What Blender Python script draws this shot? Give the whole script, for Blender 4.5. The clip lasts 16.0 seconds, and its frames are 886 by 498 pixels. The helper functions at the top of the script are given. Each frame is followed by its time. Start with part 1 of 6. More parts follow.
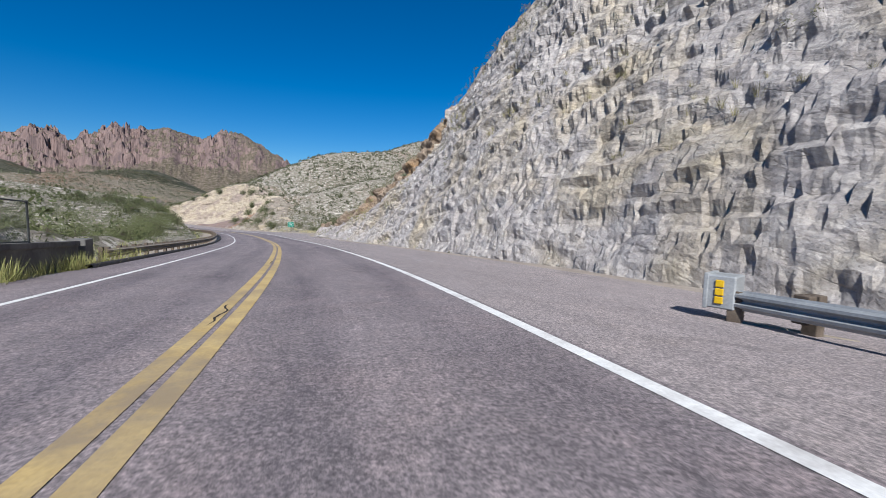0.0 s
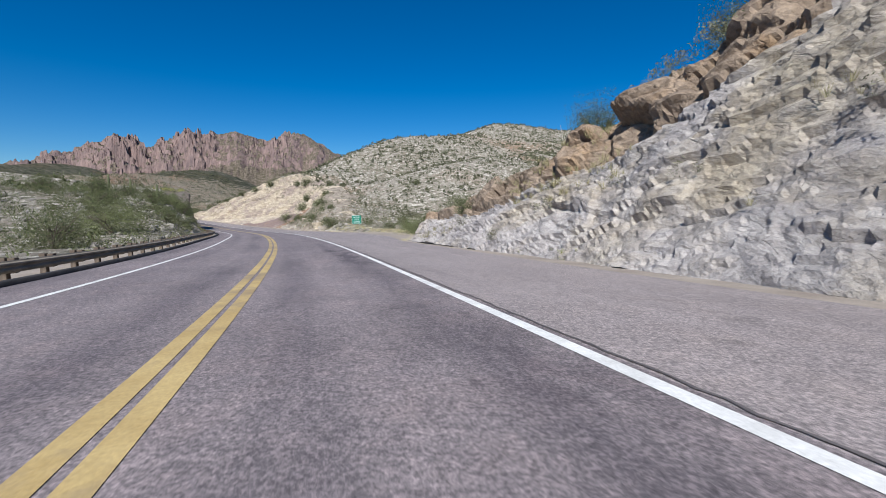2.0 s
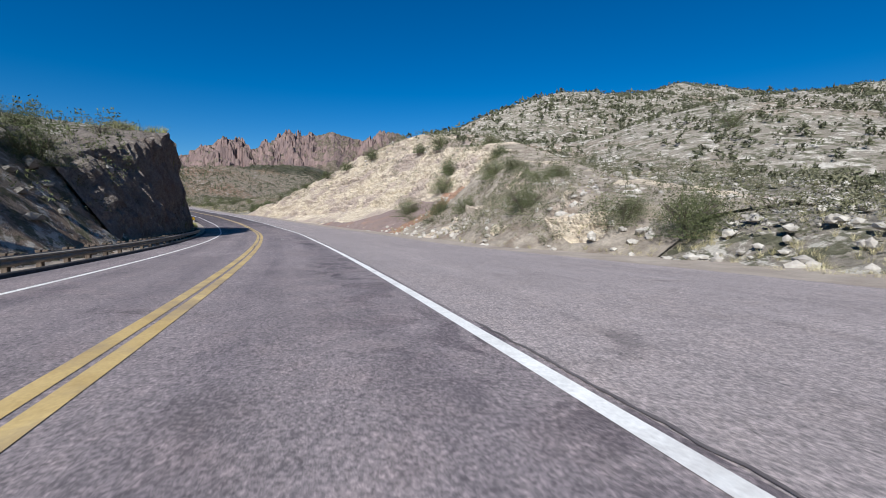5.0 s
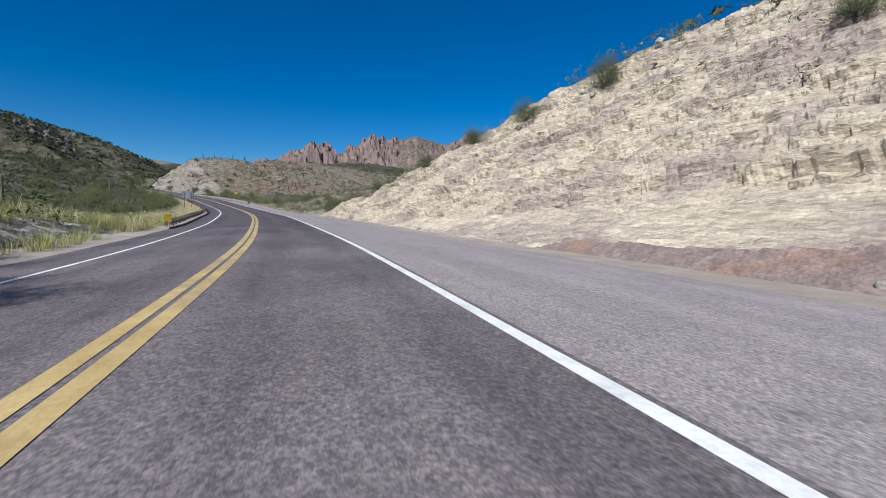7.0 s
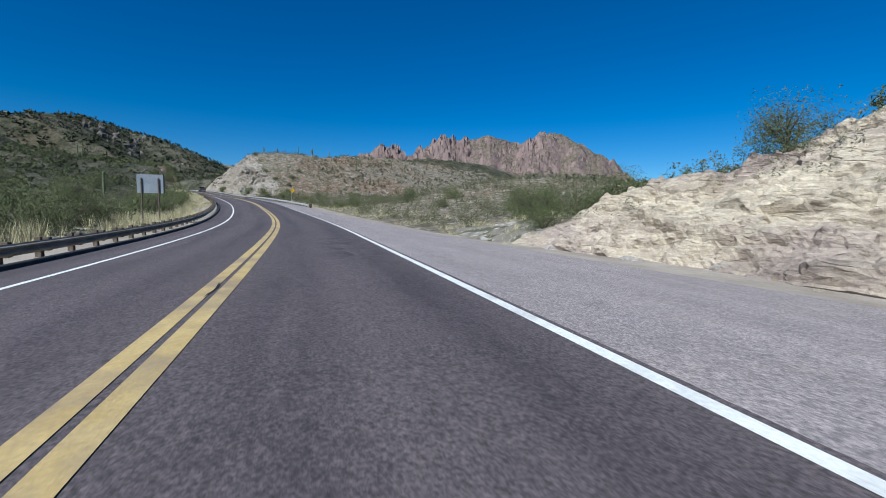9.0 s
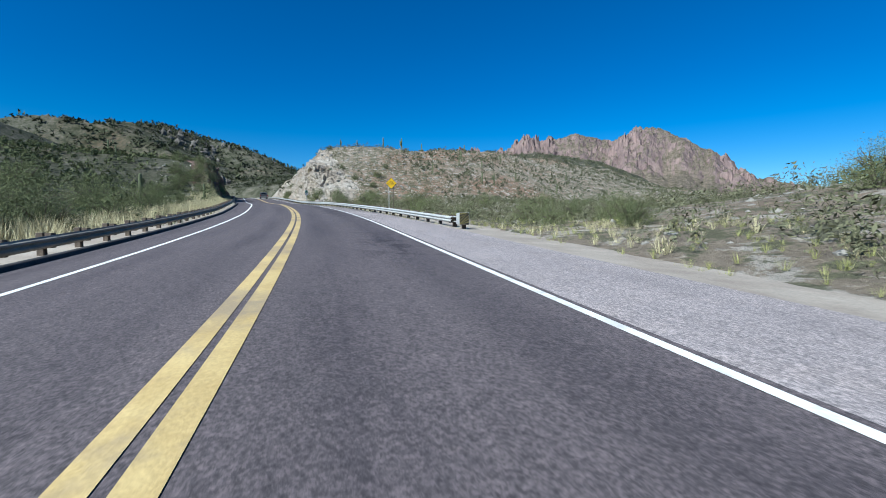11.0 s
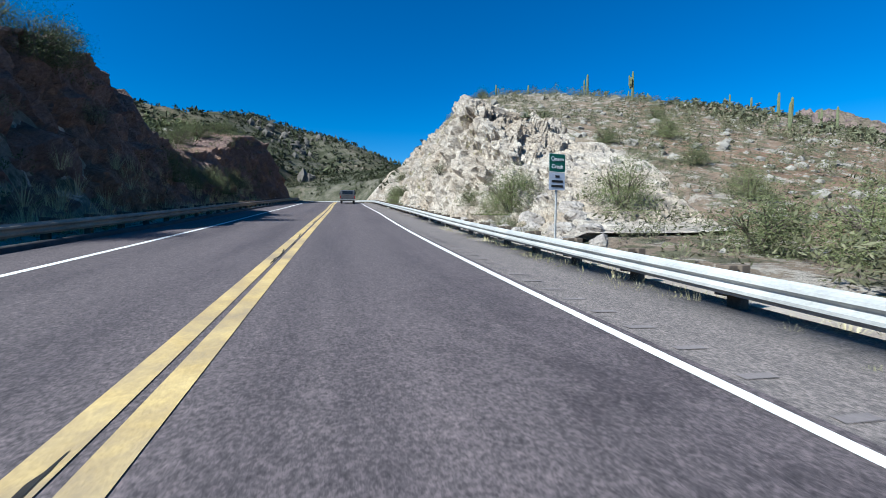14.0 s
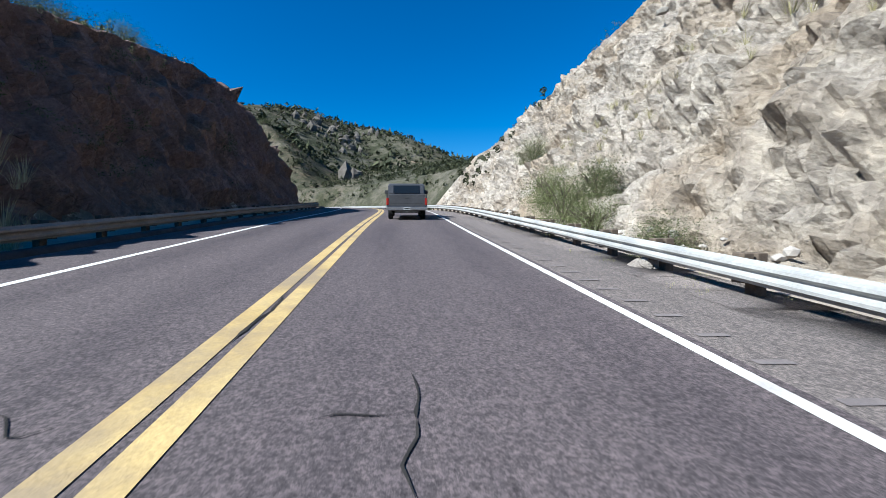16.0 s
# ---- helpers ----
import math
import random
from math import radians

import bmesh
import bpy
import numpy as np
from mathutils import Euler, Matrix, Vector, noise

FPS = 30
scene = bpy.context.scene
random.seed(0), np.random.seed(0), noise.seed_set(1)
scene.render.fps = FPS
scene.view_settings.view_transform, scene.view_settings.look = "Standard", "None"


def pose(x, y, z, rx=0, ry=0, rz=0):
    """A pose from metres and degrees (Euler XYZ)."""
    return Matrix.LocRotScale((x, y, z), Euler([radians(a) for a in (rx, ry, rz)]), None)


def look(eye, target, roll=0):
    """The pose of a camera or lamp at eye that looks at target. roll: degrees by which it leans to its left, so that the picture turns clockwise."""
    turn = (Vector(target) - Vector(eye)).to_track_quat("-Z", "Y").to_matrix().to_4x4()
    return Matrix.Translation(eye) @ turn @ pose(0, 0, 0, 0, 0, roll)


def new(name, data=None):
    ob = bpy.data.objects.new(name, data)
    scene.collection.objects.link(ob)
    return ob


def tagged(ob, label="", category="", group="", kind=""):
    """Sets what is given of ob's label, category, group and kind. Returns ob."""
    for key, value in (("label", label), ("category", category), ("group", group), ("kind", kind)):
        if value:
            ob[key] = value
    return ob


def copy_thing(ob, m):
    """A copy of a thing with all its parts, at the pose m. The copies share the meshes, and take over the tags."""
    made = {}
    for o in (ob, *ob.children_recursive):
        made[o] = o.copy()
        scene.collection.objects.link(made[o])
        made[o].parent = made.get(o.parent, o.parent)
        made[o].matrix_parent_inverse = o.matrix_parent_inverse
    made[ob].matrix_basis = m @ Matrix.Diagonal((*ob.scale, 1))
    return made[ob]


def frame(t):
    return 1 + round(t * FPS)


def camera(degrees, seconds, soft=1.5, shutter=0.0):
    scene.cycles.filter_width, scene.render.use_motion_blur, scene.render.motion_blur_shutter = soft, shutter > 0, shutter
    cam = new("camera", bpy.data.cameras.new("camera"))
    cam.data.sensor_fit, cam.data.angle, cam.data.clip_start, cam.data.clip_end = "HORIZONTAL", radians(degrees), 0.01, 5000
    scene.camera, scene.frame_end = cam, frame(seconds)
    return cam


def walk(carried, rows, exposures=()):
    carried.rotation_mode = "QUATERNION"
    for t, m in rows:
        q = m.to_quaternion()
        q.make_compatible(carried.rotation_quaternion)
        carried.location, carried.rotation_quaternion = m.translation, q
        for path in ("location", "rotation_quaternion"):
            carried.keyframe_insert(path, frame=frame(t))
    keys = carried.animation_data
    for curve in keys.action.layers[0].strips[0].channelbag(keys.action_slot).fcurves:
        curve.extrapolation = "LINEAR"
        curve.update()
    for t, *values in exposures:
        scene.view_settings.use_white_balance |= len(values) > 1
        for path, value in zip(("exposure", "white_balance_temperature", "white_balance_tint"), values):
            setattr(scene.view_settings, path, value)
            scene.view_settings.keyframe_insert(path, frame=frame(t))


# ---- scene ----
EXPOSURES = [(0.0, 0.5, 6000, 8.0), (5.0, 0.5, 6000, 8.0), (7.5, 0.45, 5800, 6.0), (9.0, 0.48, 5600, 2.5), (11.5, 0.92, 5500, -1.0), (13.5, 1.02, 5600, 0.5), (14.5, 1.12, 5700, 1.5), (16.0, 1.15, 5750, 3.0)]
cam = camera(91.22, 16.0, soft=0.9, shutter=0.028)
# seconds, eye x y z, yaw to the left of +y, pitch, lean to the left
PATH = [
    (0.0, -0.000, -0.000, 0.000, 0.037, -5.488, 1.354),
    (0.5, -3.397, 11.154, -0.631, 1.919, -5.809, 0.530),
    (1.0, -7.455, 22.655, -1.361, 3.921, -6.231, -0.292),
    (1.5, -11.985, 34.419, -2.131, 5.693, -5.911, 0.148),
    (2.0, -17.154, 46.327, -2.903, 7.629, -6.026, -0.250),
    (2.5, -22.881, 58.388, -3.620, 9.703, -6.096, -0.718),
    (3.0, -29.103, 70.622, -4.229, 11.597, -6.079, -0.941),
    (3.5, -36.046, 82.903, -4.795, 13.465, -5.885, -0.931),
    (4.0, -43.558, 95.350, -5.446, 14.993, -5.705, -0.595),
    (4.5, -51.776, 107.888, -6.155, 16.755, -5.654, -0.228),
    (5.0, -60.682, 120.516, -6.874, 18.861, -5.606, -0.129),
    (5.5, -70.296, 133.134, -7.526, 21.295, -5.493, -0.177),
    (6.0, -80.591, 145.560, -8.054, 23.926, -5.174, 0.026),
    (6.5, -91.520, 157.345, -8.401, 26.139, -4.808, 0.464),
    (7.0, -102.780, 168.234, -8.543, 28.619, -4.608, 0.986),
    (7.5, -113.950, 178.380, -8.496, 30.908, -4.377, 1.236),
    (8.0, -125.134, 187.616, -8.339, 32.905, -4.494, 0.762),
    (8.5, -136.260, 196.125, -8.102, 34.837, -4.527, 0.442),
    (9.0, -147.320, 204.086, -7.854, 36.992, -4.337, 0.533),
    (9.5, -158.244, 211.643, -7.654, 39.440, -4.503, 0.442),
    (10.0, -169.077, 218.778, -7.378, 41.798, -4.176, 0.137),
    (10.5, -179.947, 225.392, -6.978, 44.174, -3.834, -0.053),
    (11.0, -190.932, 231.480, -6.438, 46.703, -3.597, -0.299),
    (11.5, -202.071, 237.110, -5.771, 49.396, -3.865, -0.229),
    (12.0, -213.325, 242.451, -5.007, 51.959, -4.008, -0.773),
    (12.5, -224.872, 247.536, -4.228, 53.920, -4.110, -0.770),
    (13.0, -236.443, 252.239, -3.496, 55.336, -3.974, -0.521),
    (13.5, -247.684, 256.461, -2.840, 56.963, -3.739, -0.640),
    (14.0, -258.374, 260.070, -2.289, 59.043, -3.422, 0.207),
    (14.5, -268.283, 263.285, -1.728, 61.487, -3.282, 0.505),
    (15.0, -277.363, 266.368, -1.136, 63.151, -3.297, 0.576),
    (15.5, -285.873, 269.187, -0.532, 64.345, -2.959, 0.792),
    (16.0, -293.876, 271.782, 0.004, 66.148, -3.384, -0.217),
]


def aim(x, y, z, yaw, pitch, roll):
    a, b = radians(yaw), radians(pitch)
    return look((x, y, z), (x - math.sin(a) * math.cos(b), y + math.cos(a) * math.cos(b), z + math.sin(b)), roll)


walk(cam, [(t, aim(*row)) for t, *row in PATH], EXPOSURES)

# ---- light ----
SUN_AZ, SUN_EL = 184.0, 41.0          # degrees to the left of +y, and above the horizon
world = bpy.data.worlds.new("sky")
scene.world = world
world.use_nodes = True
wn = world.node_tree.nodes
sky = wn.new("ShaderNodeTexSky")
sky.sky_type, sky.sun_disc = "NISHITA", False
sky.sun_elevation = radians(SUN_EL)
sky.sun_rotation = radians(-SUN_AZ)
sky.altitude, sky.air_density, sky.dust_density, sky.ozone_density = 1200, 1.0, 0.0, 6.0
wn["Background"].inputs["Strength"].default_value = 0.06
deep = wn.new("ShaderNodeHueSaturation")
deep.inputs["Saturation"].default_value = 1.35
world.node_tree.links.new(sky.outputs[0], deep.inputs["Color"])
world.node_tree.links.new(deep.outputs[0], wn["Background"].inputs["Color"])
sun_data = bpy.data.lights.new("sun", "SUN")
sun_data.energy, sun_data.angle, sun_data.color = 5.2, radians(0.55), (1.0, 0.95, 0.88)
sun = new("sun", sun_data)
sun.matrix_world = look((0, 0, 200), (200 * math.sin(radians(SUN_AZ)) * math.cos(radians(SUN_EL)),
                                      -200 * math.cos(radians(SUN_AZ)) * math.cos(radians(SUN_EL)),
                                      200 - 200 * math.sin(radians(SUN_EL))))

# ---- noise on arrays ----
def hash01(ix, iy, iz, seed):
    with np.errstate(over="ignore"):
        h = (ix.astype(np.int64) * 374761393 + iy.astype(np.int64) * 668265263 + iz.astype(np.int64) * 2147483647 + seed * 974634541)
        h = (h ^ (h >> 13)) * 1274126177
        h = h ^ (h >> 16)
    return (h & 0xFFFFFF) / float(0x1000000)


def vnoise(x, y, z, seed=0):
    """Smooth value noise, 0 to 1."""
    fx, fy, fz = np.floor(x), np.floor(y), np.floor(z)
    u, v, w = x - fx, y - fy, z - fz
    u, v, w = u * u * (3 - 2 * u), v * v * (3 - 2 * v), w * w * (3 - 2 * w)
    out = 0
    for a in (0, 1):
        for b in (0, 1):
            for c in (0, 1):
                out = out + hash01(fx + a, fy + b, fz + c, seed) * (u if a else 1 - u) * (v if b else 1 - v) * (w if c else 1 - w)
    return out


def fbm(x, y, z=None, octaves=4, seed=0):
    z = np.zeros_like(x) if z is None else z
    out, amp, total = 0, 1.0, 0.0
    for i in range(octaves):
        out, total = out + amp * vnoise(x, y, z, seed + i), total + amp
        x, y, z, amp = x * 2.03 + 7.1, y * 2.03 + 3.7, z * 2.03 + 1.3, amp * 0.5
    return out / total - 0.5


def blocks(x, y, z, seed=0, tilt=0.6, groove=0.0):
    """Broken rock: every cell of a jittered lattice is a tilted facet with a height of its own, with open joints between. About -0.8 to 0.8."""
    fx, fy, fz = np.floor(x), np.floor(y), np.floor(z)
    best, next_best, val = np.full(x.shape, 9e9), np.full(x.shape, 9e9), np.zeros(x.shape)
    for a in (-1, 0, 1):
        for b in (-1, 0, 1):
            for c in (-1, 0, 1):
                ix, iy, iz = fx + a, fy + b, fz + c
                px, py, pz = (i + 0.1 + 0.8 * hash01(ix, iy, iz, seed + k) for k, i in ((1, ix), (2, iy), (3, iz)))
                dx, dy, dz = x - px, y - py, z - pz
                d = dx * dx + dy * dy + dz * dz
                h = hash01(ix, iy, iz, seed + 4) - 0.5
                g = ((hash01(ix, iy, iz, seed + 5) - 0.5) * dx + (hash01(ix, iy, iz, seed + 6) - 0.5) * dy
                     + (hash01(ix, iy, iz, seed + 7) - 0.5) * dz) * 2 * tilt
                near = d < best
                next_best = np.where(near, best, np.minimum(next_best, d))
                best, val = np.where(near, d, best), np.where(near, h + g, val)
    return val - groove * np.clip(1 - (np.sqrt(next_best) - np.sqrt(best)) / 0.22, 0, 1)


def slabs(u, w, q, size, long, seed):
    """Bedded rock: layers one size thick, each broken crosswise into slabs that stand out unevenly, with a sharp lower edge."""
    layer = np.floor(q / size)
    run = u / (size * long) + 7 * hash01(layer, layer, layer, seed)
    cell, deep = np.floor(run), np.floor(w / (size * long * 1.3) + 0.5 * hash01(layer, layer, layer, seed + 1))
    up = q / size - layer
    return hash01(layer, cell, deep, seed + 2) - 0.5 + 0.45 * (up - 0.5) * (hash01(layer, cell, deep, seed + 3) - 0.8) + 0.3 * (run - cell - 0.5) * (hash01(layer, cell, deep, seed + 4) - 0.5)


# ---- small builders ----
def mesh_object(name, verts, faces, material, smooth=False, label="", category="", kind="", group="", parent=None, uv=None):
    me = bpy.data.meshes.new(name)
    verts, faces = np.asarray(verts, dtype=np.float32), np.asarray(faces, dtype=np.int32)
    n, k = len(faces), faces.shape[1]
    me.vertices.add(len(verts))
    me.vertices.foreach_set("co", verts.ravel())
    me.loops.add(n * k)
    me.loops.foreach_set("vertex_index", faces.ravel())
    me.polygons.add(n)
    me.polygons.foreach_set("loop_start", np.arange(n, dtype=np.int32) * k)
    me.polygons.foreach_set("use_smooth", np.full(n, smooth, dtype=bool))
    me.update(calc_edges=True)
    if uv is not None:
        me.uv_layers.new(name="along_across").data.foreach_set("uv", np.asarray(uv, dtype=np.float32)[faces.ravel()].ravel())
    me.materials.append(material)
    ob = new(name, me)
    if parent is not None:
        ob.parent = parent
    return tagged(ob, label, category, group, kind)


def part(name, bm, material, parent=None, label="", smooth=False):
    me = bpy.data.meshes.new(name)
    bm.to_mesh(me)
    bm.free()
    for p in me.polygons:
        p.use_smooth = smooth
    me.materials.append(material)
    ob = new(name, me)
    if parent is not None:
        ob.parent = parent
    return tagged(ob, label)


def box(bm, x0, y0, z0, x1, y1, z1, bevel=0.0):
    geo = bmesh.ops.create_cube(bm, size=1)
    vs = geo["verts"]
    for v in vs:
        v.co = Vector(((x0 + x1) / 2 + v.co.x * (x1 - x0), (y0 + y1) / 2 + v.co.y * (y1 - y0), (z0 + z1) / 2 + v.co.z * (z1 - z0)))
    if bevel:
        es = list({e for v in vs for e in v.link_edges})
        bmesh.ops.bevel(bm, geom=es, offset=bevel, segments=1, affect="EDGES")
    return bm


def rod(bm, a, b, r0, r1=None, n=8):
    """A tapered round bar from a to b."""
    a, b = Vector(a), Vector(b)
    r1 = r0 if r1 is None else r1
    q = (b - a).to_track_quat("Z", "Y").to_matrix()
    rings = []
    for p, r in ((a, r0), (b, r1)):
        rings.append([bm.verts.new(p + q @ Vector((r * math.cos(2 * math.pi * i / n), r * math.sin(2 * math.pi * i / n), 0))) for i in range(n)])
    for i in range(n):
        bm.faces.new((rings[0][i], rings[0][(i + 1) % n], rings[1][(i + 1) % n], rings[1][i]))
    bm.faces.new(list(reversed(rings[0])))
    bm.faces.new(rings[1])
    return bm


def grid_faces(n, m):
    """Quads of an n x m lattice of vertices, m the fast index."""
    i = np.arange(n - 1)[:, None] * m + np.arange(m - 1)[None, :]
    return np.stack([i, i + m, i + m + 1, i + 1], axis=-1).reshape(-1, 4)


# ---- the road's line: its double yellow line, metres ----
ROAD_A = [
    (8.27, -47.37, 1.40), (5.82, -31.56, 0.53), (2.67, -15.87, -0.34), (-1.15, -0.34, -1.20),
    (-4.51, 10.79, -1.84), (-8.59, 22.24, -2.57), (-13.14, 33.95, -3.34), (-18.27, 45.81, -4.11),
    (-24.01, 57.83, -4.82), (-30.32, 69.97, -5.43), (-37.35, 82.14, -6.00), (-44.99, 94.45, -6.65),
    (-53.25, 106.89, -7.36), (-62.17, 119.43, -8.08), (-71.81, 131.94, -8.73),
]
ROAD_B = [
    (-82.06, 144.28, -9.26), (-92.71, 156.17, -9.60), (-103.85, 167.09, -9.75), (-114.98, 177.20, -9.70),
    (-126.13, 186.36, -9.54), (-137.12, 194.97, -9.31), (-148.04, 203.07, -9.06), (-158.88, 210.70, -8.86),
    (-169.61, 217.94, -8.58), (-180.42, 224.58, -8.18), (-191.36, 230.68, -7.64), (-202.40, 236.43, -6.98),
    (-213.59, 241.88, -6.21), (-225.14, 246.90, -5.43),
]
ROAD_C = [
    (-236.75, 251.47, -4.70), (-248.00, 255.57, -4.04), (-258.73, 258.98, -3.49), (-268.68, 262.10, -2.93),
    (-277.80, 265.06, -2.34), (-286.29, 267.89, -1.74), (-294.28, 270.52, -1.20), (-312.36, 276.36, 0.05),
    (-330.47, 282.11, 1.15), (-348.31, 284.49, 1.95), (-365.90, 280.63, 2.45), (-380.75, 270.47, 2.65),
    (-393.50, 255.06, 2.65), (-403.70, 235.56, 2.45),
]
ROAD = ROAD_A + ROAD_B + ROAD_C


def spline(points, step=0.5):
    """A smooth line through the points, as an array at even steps."""
    p = np.array(points)
    u = np.r_[0, np.cumsum(np.hypot(*np.diff(p[:, :2], axis=0).T))]
    n = len(u)
    h = np.diff(u)
    a, r = np.zeros((n, n)), np.zeros((n, p.shape[1]))
    a[0, 0] = a[-1, -1] = 1
    for i in range(1, n - 1):
        a[i, i - 1], a[i, i], a[i, i + 1] = h[i - 1], 2 * (h[i - 1] + h[i]), h[i]
        r[i] = 6 * ((p[i + 1] - p[i]) / h[i] - (p[i] - p[i - 1]) / h[i - 1])
    m = np.linalg.solve(a, r)
    q = np.arange(0, u[-1], step)
    i = np.clip(np.searchsorted(u, q, side="right") - 1, 0, n - 2)
    hh, s, t = h[i][:, None], ((u[i + 1] - q) / h[i])[:, None], ((q - u[i]) / h[i])[:, None]
    return s * p[i] + t * p[i + 1] + ((s ** 3 - s) * m[i] + (t ** 3 - t) * m[i + 1]) * hh * hh / 6


LINE = spline(ROAD)
LINE_S = np.r_[0, np.cumsum(np.hypot(*np.diff(LINE[:, :2], axis=0).T))]
LINE_S -= LINE_S[np.hypot(LINE[:, 0] - ROAD[3][0], LINE[:, 1] - ROAD[3][1]).argmin()]      # s = 0 where the camera starts
TANGENT = np.gradient(LINE[:, :2], axis=0)
TANGENT /= np.hypot(*TANGENT.T)[:, None]


def road_at(s):
    """Place on the line, way ahead and way to the right, at s metres along it."""
    p = np.stack([np.interp(s, LINE_S, LINE[:, k]) for k in range(3)], -1)
    t = np.stack([np.interp(s, LINE_S, TANGENT[:, k]) for k in range(2)], -1)
    return p, t, np.stack([t[..., 1], -t[..., 0]], -1)


LEFT_FALL = ((-60, -0.01), (0, -0.01), (63, 0.01), (90, 0.02), (150, 0.0), (179, -0.01), (195, -0.045), (238, -0.08), (252, -0.055), (330, -0.06), (345, -0.06),
             (367, 0.0), (398, 0.01), (415, 0.02), (600, 0.0))
RIGHT_FALL = ((-60, 0.055), (190, 0.05), (238, 0.085), (270, 0.07), (330, 0.05), (600, 0.04))


def cross(s, d):
    """Height of the paved surface over the yellow line, d metres to the right of it."""
    right = -np.interp(s, *zip(*RIGHT_FALL)) * np.clip(d - 4.0, 0, 9)
    left = np.interp(s, *zip(*LEFT_FALL)) * np.clip(-d, 0, 5.4)
    return np.where(d > 0, right, left)


def spot(s, d, h=0.0):
    """The world's place s metres along the road, d to its right and h over its surface."""
    p, t, r = road_at(np.float64(s))
    return (float(p[0] + r[0] * d), float(p[1] + r[1] * d), float(p[2] + cross(np.float64(s), np.float64(d)) + h))


def heading(s):
    t = road_at(np.float64(s))[1]
    return math.degrees(math.atan2(-t[0], t[1]))


def lerp(x, *pairs):
    return np.interp(x, *zip(*pairs))


# ---- the lie of the land, over the road's level ----
def toe_right(s):
    return lerp(s, (-90, 12.3), (60, 12.0), (84, 11.0), (96, 17.0), (120, 21.0), (145, 18.0), (160, 15.0), (200, 14.6), (268, 13.8), (285, 9.0),
                (330, 8.6), (372, 6.8), (392, 7.6), (398, 9.2), (403, 10.0), (408, 8.6), (413, 7.0), (470, 6.6), (560, 7.0))


def crest_right(s):
    return lerp(s, (-90, 24.5), (30, 24.8), (38, 24.1), (44, 23.1), (50, 19.7), (56, 14.0), (62, 10.6), (66, 9.2), (70, 7.2), (75, 4.9), (80, 3.2), (90, 0.6), (110, 0.3), (130, 0.6),
                (150, 2.0), (163, 4.3), (172, 6.3), (182, 9.2), (192, 13.0), (202, 13.6), (212, 17.5), (222, 19.5), (232, 18.4), (242, 14.7), (252, 10.1), (262, 6.8),
                (272, 2.6), (284, 0.2), (300, 0.2), (392, 0.4), (398, 1.2), (404, 3.0), (407, 5.0), (410, 7.4), (413, 9.4), (417, 10.2), (421, 10.8), (426, 11.3), (432, 10.2),
                (440, 6.8), (450, 6.5), (470, 5.7), (500, 4.8), (540, 4))


def steep_right(s):
    return lerp(s, (-90, 1.75), (20, 1.9), (30, 2.3), (50, 1.75), (70, 1.2), (90, 1.1), (100, 0.35), (140, 0.5), (165, 0.73), (190, 0.85), (240, 1.02), (265, 0.85), (285, 0.35),
                (390, 0.35), (398, 0.6), (404, 1.1), (411, 2.6), (420, 2.2), (430, 1.5), (440, 1.35), (470, 1.2), (540, 1.0))


def talus(s):
    """Depth of the flatter foot of the cut."""
    return lerp(s, (165, 0.0), (185, 7.0), (215, 8.0), (240, 3.0), (256, 0.5), (270, 0.0))


def land_right(s, d, mass=-99.0):
    a = d - toe_right(s)
    foot = talus(s)
    face = np.where(a < foot, a * 0.42, foot * 0.42 + (a - foot) * steep_right(s))
    top, grade = crest_right(s), lerp(s, (-90, 0.45), (40, 0.4), (90, 0.12), (200, 0.10), (272, 0.12), (292, 0.13), (315, 0.2), (335, 0.02), (360, 0.02), (395, 0.05), (404, -0.05), (412, -0.22), (430, -0.12), (446, 0.1), (470, 0.25))
    dc = foot + np.maximum(top - foot * 0.42, 0) / steep_right(s)
    back = top + grade * np.clip(a - dc, 0, 30) + lerp(s, (-90, 0.1), (60, 0.1), (110, 0.06), (240, 0.06), (290, 0.03), (320, -0.02), (400, -0.02), (470, -0.02), (560, 0.06)) * np.clip(a - dc - 30, 0, 200)
    low = -0.35 - 0.9 * np.clip((d - 14) / 10, 0, 1)
    h = np.minimum(face, np.maximum(back, mass))
    return np.where(a > 0, np.maximum(h, low * np.clip(a, 0, 1)), 0) - 0.25


def crest_left(s):
    return lerp(s, (-90, -4), (120, -3), (135, 0.5), (150, 2.6), (162, 4.6), (174, 7.2), (184, 9.7), (190, 10.8), (196, 9.4), (202, 5.8), (208, 3.4), (214, 1.6), (225, 1.2), (240, -0.6), (360, -0.3),
                (372, 0.3), (382, 1.0), (387, 2.2), (391, 4.2), (396, 6.4), (401, 7.4), (407.5, 7.6), (410.5, 4.6), (414, 4.2), (420, 4.4), (428, 5.8), (434, 7.5), (440, 8.4), (446, 9.1), (452, 8.0), (459, 6.5), (466, 3.0), (474, -1))


def steep_left(s):
    return lerp(s, (130, 0.8), (160, 1.2), (174, 2.6), (184, 6.5), (188, 7.5), (197, 5.0), (206, 2.2), (216, 0.45), (372, 0.5), (382, 0.8), (390, 2.4), (399, 3.4), (412, 1.8), (430, 2.4), (458, 3.2), (470, 1.2))


def toe_left(s):
    return lerp(s, (-90, 6.2), (135, 6.4), (150, 7.0), (190, 6.6), (215, 7.0), (372, 7.0), (390, 7.8), (450, 7.4))


